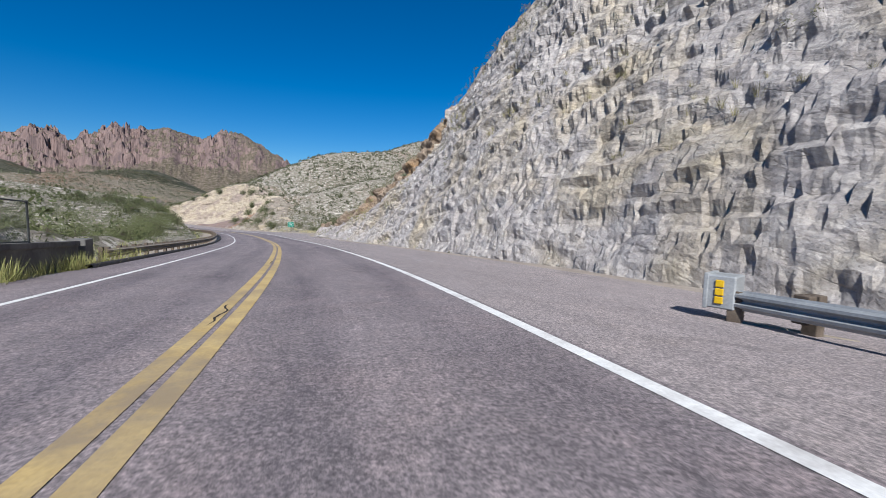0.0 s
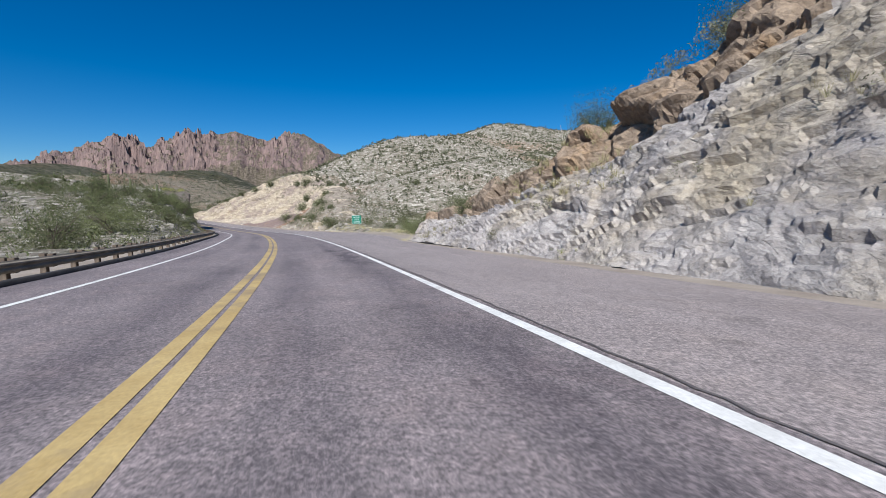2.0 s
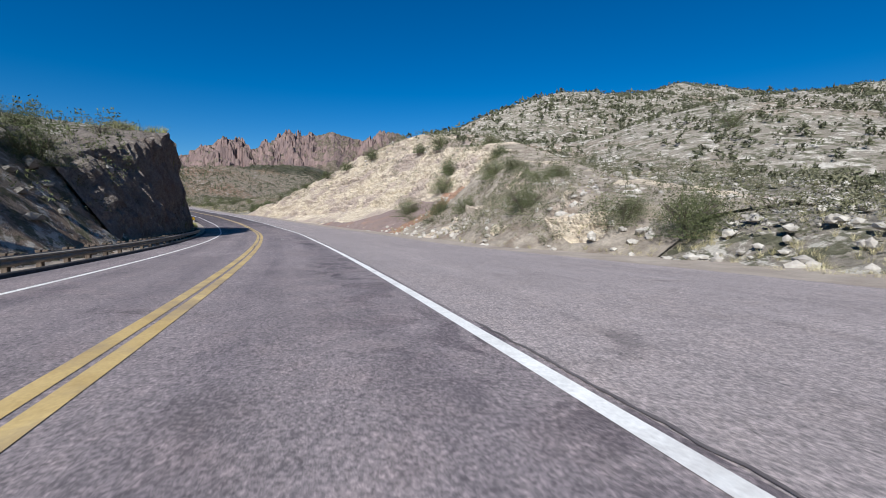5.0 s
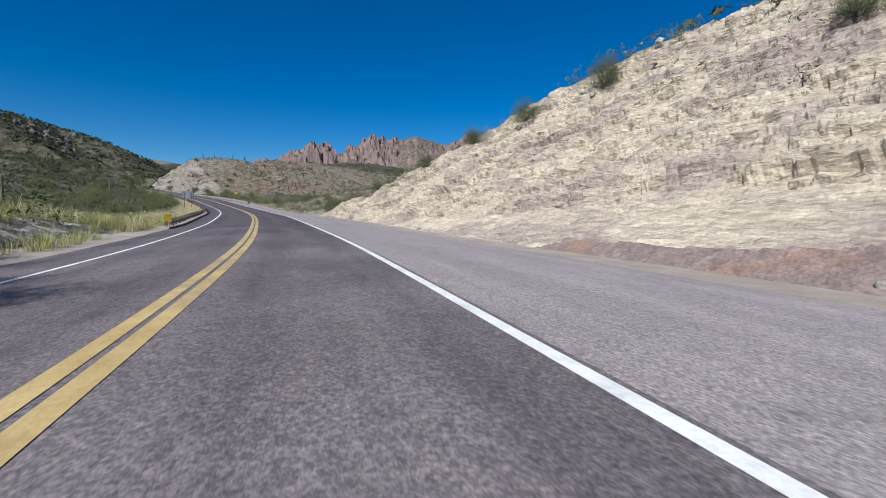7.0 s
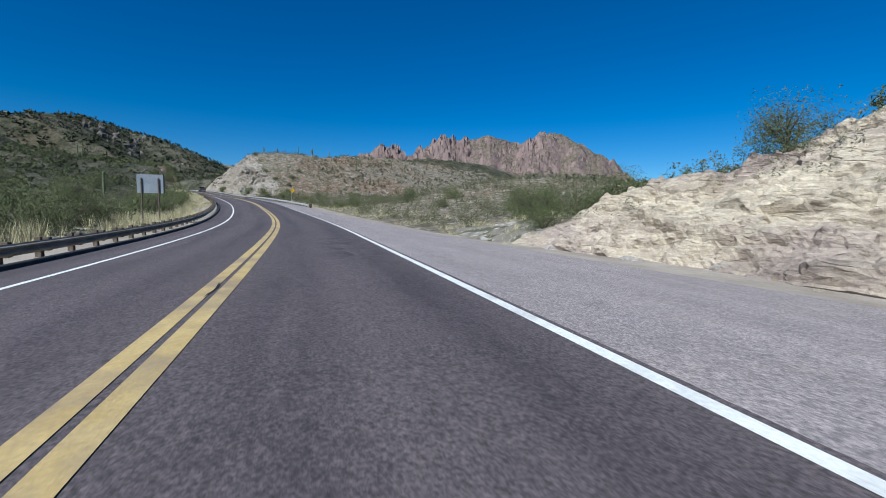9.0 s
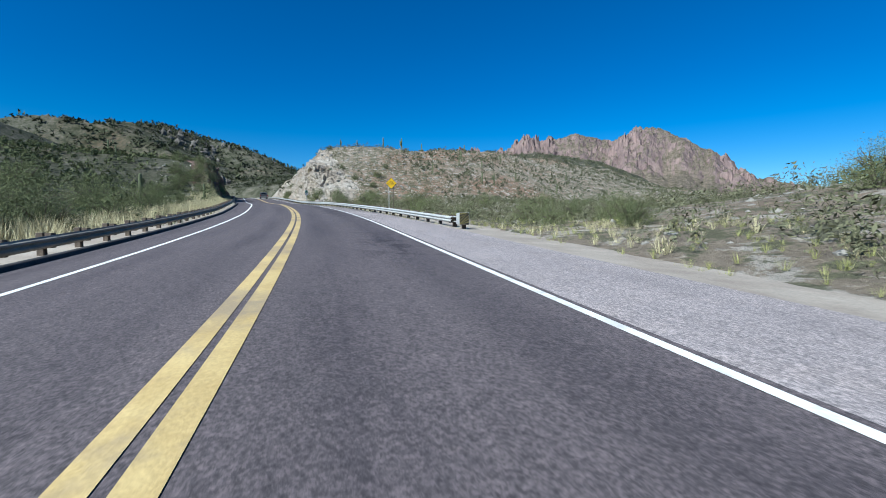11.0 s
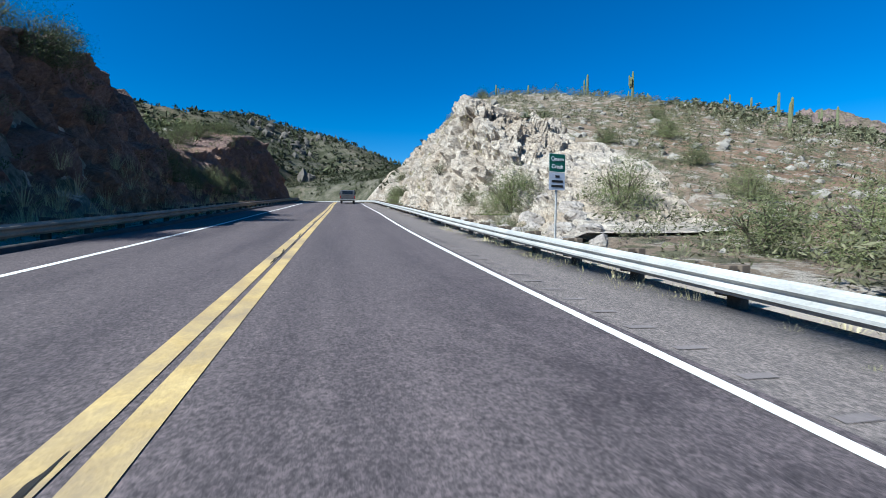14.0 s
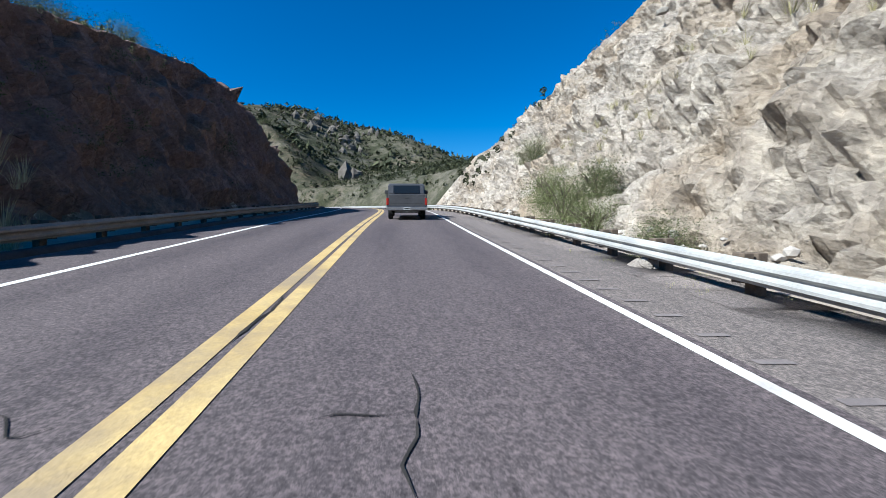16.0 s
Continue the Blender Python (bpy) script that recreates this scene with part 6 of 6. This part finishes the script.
for s, d, k, size in ((438, -33, 0, 1.0), (440, -32, 2, 0.9), (372, -16, 2, 0.9), (352, -22, 0, 0.9), (300, -35, 0, 1.1), (262, -30, 0, 1.0), (152, -22, 0, 0.8), (156, -19, 2, 0.9), (140, -14, 2, 0.9), (149, -12, 0, 0.7), (374, -9.2, 2, 0.7)):
    x, y, _ = spot(s, d)
    copy_thing(SAG[k], pose(x, y, ground_z(x, y) - 0.05, 0, 0, 40 * k)).scale = (size, size, size)


STALK = surface("pale_dry_stalk", (0.42, 0.38, 0.30), (0.56, 0.51, 0.42), 5, 0.85)


# agaves with tall dry stalks on the first rock
def agave(s, d, stalk, lean, lift=0.2):
    x, y, _ = spot(s, d)
    root = new("agave_plant")
    tagged(root, "spiky agave rosette with a tall thin dry stalk", "agave")
    root.matrix_basis = pose(x, y, ground_z(x, y) + lift)
    bm = bmesh.new()
    r = np.random.default_rng(int(s * 7))
    for k in range(34):
        a, e, ln = r.uniform(0, 6.28), r.uniform(0.15, 1.35), r.uniform(0.4, 0.7)
        tip = Vector((math.cos(a) * math.cos(e), math.sin(a) * math.cos(e), math.sin(e))) * ln
        rod(bm, (0, 0, 0.05), tip * 0.6, 0.04, 0.03, n=4)
        rod(bm, tip * 0.6, tip, 0.03, 0.003, n=4)
    part("rosette", bm, AGAVE, root)
    if stalk:
        bm = rod(bmesh.new(), (0, 0, 0), (lean * 0.5, 0, stalk * 0.5), 0.04, 0.03, n=6)
        rod(bm, (lean * 0.5, 0, stalk * 0.5), (lean, 0.1, stalk), 0.03, 0.012, n=6)
        part("stalk", bm, STALK, root, "thin dry flower stalk")


agave(77.8, 21.8, 3.6, -0.6, 0.1)
agave(62, 19.5, 0, 0)
agave(412, 15, 0, 0)
agave(58, 18, 0, 0)

# ---- loose rocks, marks on the road ----
BOULDER = rock_material("boulder_rock", (0.44, 0.40, 0.36), (0.34, 0.30, 0.27), (0.11, 0.09, 0.08), (0.38, 0.31, 0.23), bedding=0.3)


def boulder(s, d, size, seed, z=None):
    r = np.random.default_rng(seed)
    bm = bmesh.new()
    bmesh.ops.create_icosphere(bm, subdivisions=3, radius=0.5)
    planes = []
    for _ in range(11):
        n = r.normal(0, 1, 3)
        planes.append((Vector(n / np.linalg.norm(n)), r.uniform(0.27, 0.46)))
    f = Vector((r.uniform(0.8, 1.4), r.uniform(0.7, 1.1), r.uniform(0.55, 0.95)))
    for v in bm.verts:
        for n, c in planes:
            e = v.co.dot(n) - c
            if e > 0:
                v.co -= n * e
        v.co = Vector((v.co.x * f.x, v.co.y * f.y, v.co.z * f.z)) * size
        v.co += v.normal * 0.02 * size * r.uniform(-1, 1)
    x, y, zz = spot(s, d)
    me_ob = part("boulder", bm, BOULDER)
    tagged(me_ob, "pale angular fallen boulder lying at the rock's foot", "boulder", "fallen rocks")
    me_ob.matrix_basis = pose(x, y, (max(ground_z(x, y), zz - 0.3) if z is None else z) + size * f.z * 0.2, 0, 0, r.uniform(0, 360))
    return me_ob


for i, (s, d, size) in enumerate((
        (191.5, 14.2, 0.7), (192.6, 14.3, 0.6), (194.2, 14.1, 0.5), (393.5, 9.5, 0.8), (394.5, 8.0, 0.9), (396.2, 8.6, 0.8), (397.5, 7.4, 0.7), (399, 8.2, 0.9), (400.5, 7.2, 0.7), (391.5, 8.6, 0.7),
        (398.4, 9.6, 0.9), (396.8, 6.6, 0.6), (402.5, 6.4, 0.9), (404, 6.2, 0.7), (406.2, 6.3, 0.8), (408.5, 6.2, 0.6), (411, 6.0, 0.7), (414, 6.1, 0.8), (417.5, 5.9, 0.7), (421, 6.0, 0.6), (425, 5.9, 0.7),
        (397.2, 8.6, 1.1), (398.6, 7.6, 1.0), (399.8, 8.8, 1.3), (401, 7.9, 1.0), (402.2, 8.8, 1.2), (403.3, 7.4, 0.9), (404.6, 8.0, 1.1), (395.2, 9.4, 1.0), (393.0, 8.2, 0.8), (400.2, 10.2, 1.4), (396.3, 10.6, 1.2), (403.0, 10.4, 1.3),
        (405.5, 7.2, 0.8), (407.5, 7.4, 1.0), (394.2, 7.2, 0.6), (409.6, 7.0, 0.7), (398.0, 11.4, 1.1), (401.8, 11.8, 1.0), (84.5, 11.2, 0.9), (86, 11.8, 1.2), (87.4, 12.6, 0.8), (88, 13.2, 1.0), (90, 14.0, 0.7), (205, 15.2, 0.5), (221, 15.3, 0.6), (238, 14.6, 0.5), (266, 14.0, 0.6), (269, 13.2, 0.8), (271.5, 13.6, 0.6),
        (273, 12.4, 0.9), (275, 13.0, 0.7), (12, 12.0, 0.5), (27, 12.0, 0.6), (41, 11.9, 0.5))):
    boulder(s, d, size, 500 + i)

GRIT = surface("pale_rock_chips", (0.30, 0.27, 0.24), (0.50, 0.47, 0.43), 2, 0.9, grain=10)
chips = verge_places(2200, 374, 466, K(5.0), K(7.4), 0.06, 0.38, 71)
scatter("rock_chips", chips, stones_tpl, GRIT, "broken pale rock chips below the guardrail", "stones")
chips = verge_places(900, 150, 278, lambda s: toe_right(s) - 1.6, lambda s: toe_right(s) + 0.4, 0.05, 0.3, 72)
scatter("rock_chips", chips, stones_tpl, GRIT, "broken pale rock chips at the cut's foot", "stones")
chips = verge_places(500, -20, 92, lambda s: toe_right(s) - 1.6, lambda s: toe_right(s) + 0.4, 0.05, 0.25, 73)
scatter("rock_chips", chips, stones_tpl, GRIT, "broken grey rock chips at the cut's foot", "stones")

CRACK = surface("open_crack", (0.012, 0.011, 0.011), (0.03, 0.027, 0.026), 4, 0.95)
WORN = surface("worn_asphalt_seam", (0.085, 0.074, 0.076), (0.125, 0.11, 0.11), 2, 0.9)
TAR = surface("tar_seal", (0.045, 0.04, 0.042), (0.075, 0.066, 0.07), 2, 0.8)
SPLASH = surface("spilt_white_paint", (0.45, 0.45, 0.44), (0.62, 0.62, 0.60), 4, 0.8, grain=20, stain=(0.25, 0.23, 0.22))


def road_mark(name, points, width, material, label, seed, lift=0.009, ragged=0.5):
    """A ragged streak through (s, d) points on the road."""
    r = np.random.default_rng(seed)
    pts = spline([(a, b, 0.0) for a, b in points], 0.08)
    n = len(pts)
    t = np.gradient(pts[:, :2], axis=0)
    t /= np.hypot(*t.T)[:, None] + 1e-9
    w = width * (1 + ragged * r.normal(0, 0.5, n)) * np.clip(np.minimum(np.arange(n), np.arange(n)[::-1]) / 3, 0.15, 1)
    knots = r.normal(0, 1.0, n // 3 + 2)
    jig = (r.normal(0, 0.25, n) + 1.3 * np.interp(np.arange(n) / 3, np.arange(len(knots)), knots)) * width * ragged
    rows = []
    for sgn in (-1, 1):
        s, d = pts[:, 0] - t[:, 1] * (sgn * w / 2 + jig), pts[:, 1] + t[:, 0] * (sgn * w / 2 + jig)
        p, _, q = road_at(s)
        rows.append(np.stack([p[:, 0] + q[:, 0] * d, p[:, 1] + q[:, 1] * d, p[:, 2] + cross(s, d) + lift], -1))
    v = np.stack(rows, 1)
    return mesh_object(name, v.reshape(-1, 3), grid_faces(n, 2), material, True, label, "road mark", "structure")


random.seed(5)
# gaps worn along the double yellow line
for s, ln, d in ((5.8, 1.6, -0.13), (16.0, 1.8, -0.10), (30, 1.0, 0.0), (97.6, 2.0, -0.06), (160, 3.0, -0.08), (176, 3.5, 0.0), (193, 4.0, -0.05), (262, 1.2, -0.06), (321.0, 1.4, -0.04), (335.6, 1.5, -0.10),
                 (345.5, 1.3, -0.10), (357, 2.0, -0.08), (360.0, 1.7, -0.05), (348.0, 1.6, -0.10), (369.5, 2.2, -0.10), (373, 1.8, -0.06), (380.5, 2.0, -0.08), (388.5, 2.4, -0.06), (391.5, 1.2, -0.02), (393.7, 1.6, -0.10), (400.5, 2.2, -0.08), (411.5, 1.6, -0.06), (421.2, 1.7, -0.03)):
    road_mark("centre_crack", [(s, d), (s + ln * 0.5, d + 0.03), (s + ln, d - 0.02)], 0.034, CRACK, "dark open crack along the centre line", int(s * 10), ragged=0.45)
# cracks across and along the lanes
for k, (s, d0, d1) in enumerate(((14.5, -3.3, -0.4), (70, -3.2, -0.6), (96, 0.6, 3.0), (99.5, 0.8, 3.4), (241, 3.7, 5.6), (327.5, 3.7, 6.2), (330, 3.7, 5.8), (338, -3.2, -0.5),
                                 (352, 1.6, 3.0), (370.5, 0.9, 2.4), (14.3, 0.3, 3.4), (362, -1.8, -0.3), (360, 1.5, 2.3), (406.9, -0.26, 0.14), (420.1, -0.9, -0.4))):
    road_mark("cross_crack", [(s, d0), (s + random.uniform(-0.3, 0.3), (d0 * 2 + d1) / 3), (s + random.uniform(-0.4, 0.4), (d0 + d1 * 2) / 3), (s + random.uniform(-0.2, 0.4), d1)], 0.014, CRACK, "fine crack across the asphalt", 900 + k)
for k, pts in enumerate((((405.7, 1.50), (405.85, 1.56), (406.1, 1.66)), ((419.86, 0.83), (419.95, 1.0), (419.9, 1.2), (419.92, 1.42)), ((419.2, 1.41), (419.6, 1.36), (420.0, 1.44), (420.5, 1.40)),
                         ((322.6, 3.75), (322.7, 4.4), (323.3, 5.4), (323.9, 6.5)), ((322.7, 4.4), (322.2, 4.4), (321.5, 4.4), (319.5, 4.6)), ((95.2, -1.2), (95.6, -1.27), (96.4, -1.5)))):
    road_mark("lane_crack", list(pts), 0.016, CRACK, "dark jagged crack in the asphalt", 950 + k, ragged=0.9)
road_mark("edge_seam", [(24, 3.84), (50, 3.86), (80, 3.84), (110, 3.86), (140, 3.84)], 0.035, WORN, "dark seam along the white edge line", 933, ragged=0.3)
road_mark("tar_seam", [(318, 2.3), (330, 2.15), (342, 2.2), (356, 2.05), (372, 2.1)], 0.012, TAR, "dark sealed seam along the lane", 931, ragged=0.2)
# white splashes
for k, (s, d, w, ln) in enumerate(((169.46, 1.50, 0.050, 0.16), (169.39, 1.56, 0.075, 0.26), (169.48, 1.60, 0.070, 0.19), (169.52, 1.65, 0.045, 0.19), (169.27, 1.62, 0.050, 0.22), (169.20, 1.67, 0.055, 0.19), (169.14, 1.71, 0.040, 0.13), (169.03, 1.69, 0.020, 0.10), (170.10, 1.29, 0.030, 0.19), (170.06, 1.42, 0.020, 0.16), (170.53, 1.57, 0.020, 0.16), (169.03, 2.40, 0.035, 0.13), (169.87, 0.82, 0.030, 0.13),
                                   (184.8, 2.02, 0.20, 0.25), (185.3, 2.7, 0.18, 0.3), (185.2, 2.12, 0.07, 0.25), (185.35, 2.22, 0.06, 0.2), (185.7, 2.3, 0.05, 0.2), (186.2, 1.98, 0.07, 0.25), (186.35, 2.1, 0.05, 0.2), (187.9, 1.6, 0.05, 0.25), (17.4, 5.7, 0.14, 0.3), (17.2, 6.2, 0.12, 0.3), (70.2, 5.6, 0.09, 0.35))):
    r = np.random.default_rng(980 + k)
    rim = [(i * math.pi / 10, r.uniform(0.55, 1.0)) for i in range(20)]
    ring = [spot(s + math.sin(a) * ln * 0.55 * f, d + math.cos(a) * w * 0.8 * f, 0.010) for a, f in rim]
    mesh_object("white_splash", [spot(s, d, 0.010)] + ring, [(0, 1 + i, 1 + (i + 1) % 20) for i in range(20)], SPLASH, False, "white splash of dried paint on the asphalt", "road mark", "structure")


# rumble cuts in the shoulder beside the far guardrail
RUMBLE = surface("milled_asphalt", (0.15, 0.13, 0.13), (0.2, 0.175, 0.17), 2, 0.9)


def rumble(s0, s1):
    verts, faces = [], []
    for i, s in enumerate(np.arange(s0, s1, 0.62)):
        for ds in (0.0, 0.09):
            for d in (3.90, 4.20):
                verts.append(spot(s + ds, d, 0.004))
        b = 4 * i
        faces.append((b, b + 2, b + 3, b + 1))
    mesh_object("rumble_strip", verts, faces, RUMBLE, False, "shallow dark rumble cuts milled into the shoulder", "rumble strip", "structure")


rumble(372, 440)


# ---- pickup truck driving ahead ----
# silver-grey paint, darkened to carry the shadow of the left cut
PAINT_GREY_SHADED = surface("shaded_grey_truck_paint", (0.07, 0.07, 0.074), (0.095, 0.095, 0.10), 1.2, 0.35, 0.3, 0.5, grain=8, bumpy=0.02)
PAINT_LOW = surface("dark_truck_trim", (0.05, 0.05, 0.05), (0.075, 0.075, 0.075), 2, 0.5)
CHROME = surface("dull_chrome", (0.35, 0.35, 0.35), (0.5, 0.5, 0.5), 3, 0.3, 0.9, 0.5, grain=10, bumpy=0.02)
RUBBER = surface("tyre_rubber", (0.012, 0.012, 0.012), (0.025, 0.025, 0.025), 5, 0.85)
RED_LENS = surface("red_tail_lens", (0.22, 0.012, 0.01), (0.30, 0.02, 0.015), 6, 0.2, spec=0.5, bumpy=0.0)
PLATE_PALE = surface("pale_plate", (0.45, 0.45, 0.44), (0.55, 0.55, 0.54), 5, 0.5)
GLASS, gn, gl, gb = node_material("dark_truck_glass", 0.05, 0.0, 0.6)
gb.inputs["Base Color"].default_value = (0.01, 0.012, 0.013, 1)


def prism(bm, outline, x0, x1, bevel=0.0):
    """A solid with the side outline (y, z), from x0 to x1."""
    a = [bm.verts.new((x0, y, z)) for y, z in outline]
    b = [bm.verts.new((x1, y, z)) for y, z in outline]
    fs = [bm.faces.new(a), bm.faces.new(list(reversed(b)))]
    for i in range(len(a)):
        j = (i + 1) % len(a)
        fs.append(bm.faces.new((a[j], a[i], b[i], b[j])))
    bmesh.ops.recalc_face_normals(bm, faces=fs)
    if bevel:
        bmesh.ops.bevel(bm, geom=list({e for f in fs for e in f.edges}), offset=bevel, segments=2, affect="EDGES")
    return bm


def pickup(s, d):
    root = new("pickup_truck")
    tagged(root, "grey older pickup truck with a closed tailgate on the road", "truck")
    p, t, r = road_at(np.float64(s))
    root.matrix_basis = Matrix.Translation(spot(s, d)) @ pose(0, 0, 0, math.degrees(math.atan(0.06)), 0, heading(s))
    w = 0.97
    # bed: two sides, floor and front wall; y runs ahead from the tailgate
    bed = part("bed", prism(bmesh.new(), [(0.04, 0.55), (0.04, 1.22), (2.05, 1.22), (2.05, 0.55), (1.45, 0.55), (1.40, 0.86), (1.15, 1.0), (0.85, 1.0), (0.62, 0.86), (0.56, 0.55)], -w, -w + 0.07, 0.012), PAINT_GREY_SHADED, root)
    part("bed_side", prism(bmesh.new(), [(0.04, 0.55), (0.04, 1.22), (2.05, 1.22), (2.05, 0.55), (1.45, 0.55), (1.40, 0.86), (1.15, 1.0), (0.85, 1.0), (0.62, 0.86), (0.56, 0.55)], w - 0.07, w, 0.012), PAINT_GREY_SHADED, root)
    part("bed_floor", box(bmesh.new(), -w + 0.07, 0.06, 0.62, w - 0.07, 2.05, 0.68), PAINT_LOW, root)
    gate = part("tailgate", box(bmesh.new(), -w + 0.1, 0.0, 0.66, w - 0.1, 0.07, 1.23, 0.02), PAINT_GREY_SHADED, root)
    part("handle", box(bmesh.new(), -0.10, -0.014, 1.02, 0.10, -0.001, 1.10, 0.004), PAINT_LOW, gate, "dark tailgate latch")
    part("crease", box(bmesh.new(), -w + 0.22, -0.010, 0.78, w - 0.22, 0.0, 0.80), PAINT_LOW, gate)
    cab = part("cab", prism(bmesh.new(), [(2.08, 0.50), (2.08, 1.25), (2.22, 1.72), (2.40, 1.80), (3.25, 1.80), (3.75, 1.28), (4.95, 1.12), (5.15, 0.95), (5.15, 0.50), (4.75, 0.50), (4.62, 0.85), (4.1, 0.85), (3.95, 0.50)],
                              -w + 0.02, w - 0.02, 0.05), PAINT_GREY_SHADED, root)
    part("rear_window", prism(bmesh.new(), [(2.065, 1.30), (2.20, 1.69), (2.22, 1.69), (2.085, 1.30)], -0.68, 0.68), GLASS, cab, "dark rear window")
    part("windscreen", prism(bmesh.new(), [(3.33, 1.75), (3.76, 1.31), (3.78, 1.33), (3.35, 1.77)], -0.74, 0.74), GLASS, cab, "dark windscreen")
    for x0, x1 in ((-w + 0.005, -w + 0.03), (w - 0.03, w - 0.005)):
        part("side_window", prism(bmesh.new(), [(2.35, 1.28), (2.45, 1.70), (3.2, 1.70), (3.55, 1.28)], x0, x1), GLASS, cab)
    bumper = part("rear_bumper", box(bmesh.new(), -w, -0.14, 0.46, w, 0.02, 0.64, 0.03), CHROME, root, "dull chrome step bumper")
    part("plate", box(bmesh.new(), -0.16, -0.152, 0.49, 0.16, -0.142, 0.62), PLATE_PALE, bumper)
    part("plate_bar", box(bmesh.new(), -0.12, -0.157, 0.53, 0.12, -0.153, 0.58), PAINT_LOW, bumper)
    part("hitch", box(bmesh.new(), -0.05, -0.26, 0.36, 0.05, -0.02, 0.43, 0.01), PAINT_LOW, root)
    for x0, x1 in ((-w, -w + 0.11), (w - 0.11, w)):
        part("tail_light", box(bmesh.new(), x0, -0.012, 0.72, x1, 0.06, 1.05, 0.01), RED_LENS, root, "red tail light")
        part("mirror", box(bmesh.new(), x0 - 0.22 if x0 < 0 else x1, 3.45, 1.25, x0 if x0 < 0 else x1 + 0.22, 3.52, 1.47, 0.02), PAINT_LOW, root)
    part("under_frame", box(bmesh.new(), -0.55, 0.1, 0.36, 0.55, 4.9, 0.56), PAINT_LOW, root)
    part("axle", rod(bmesh.new(), (-0.85, 1.0, 0.37), (0.85, 1.0, 0.37), 0.06), PAINT_LOW, root)
    for x in (-0.80, 0.80):
        for y in (1.0, 4.36):
            bm = bmesh.new()
            n = 28
            prof = [(-0.12, 0.20), (-0.12, 0.33), (-0.09, 0.37), (0.09, 0.37), (0.12, 0.33), (0.12, 0.20)]
            rings = [[bm.verts.new((px, pr * math.cos(2 * math.pi * k / n), pr * math.sin(2 * math.pi * k / n))) for k in range(n)] for px, pr in prof]
            for a, b in zip(rings, rings[1:] + rings[:1]):
                for k in range(n):
                    bm.faces.new((a[k], a[(k + 1) % n], b[(k + 1) % n], b[k]))
            bmesh.ops.recalc_face_normals(bm, faces=bm.faces)
            wheel = new("wheel")
            wheel.parent = root
            wheel.matrix_basis = pose(x, y, 0.37)
            part("tyre", bm, RUBBER, wheel)
            part("rim", rod(bmesh.new(), (-0.09, 0, 0), (0.09, 0, 0), 0.205, 0.205, 20), CHROME, wheel)
    return root


pickup(438.5, 1.75)
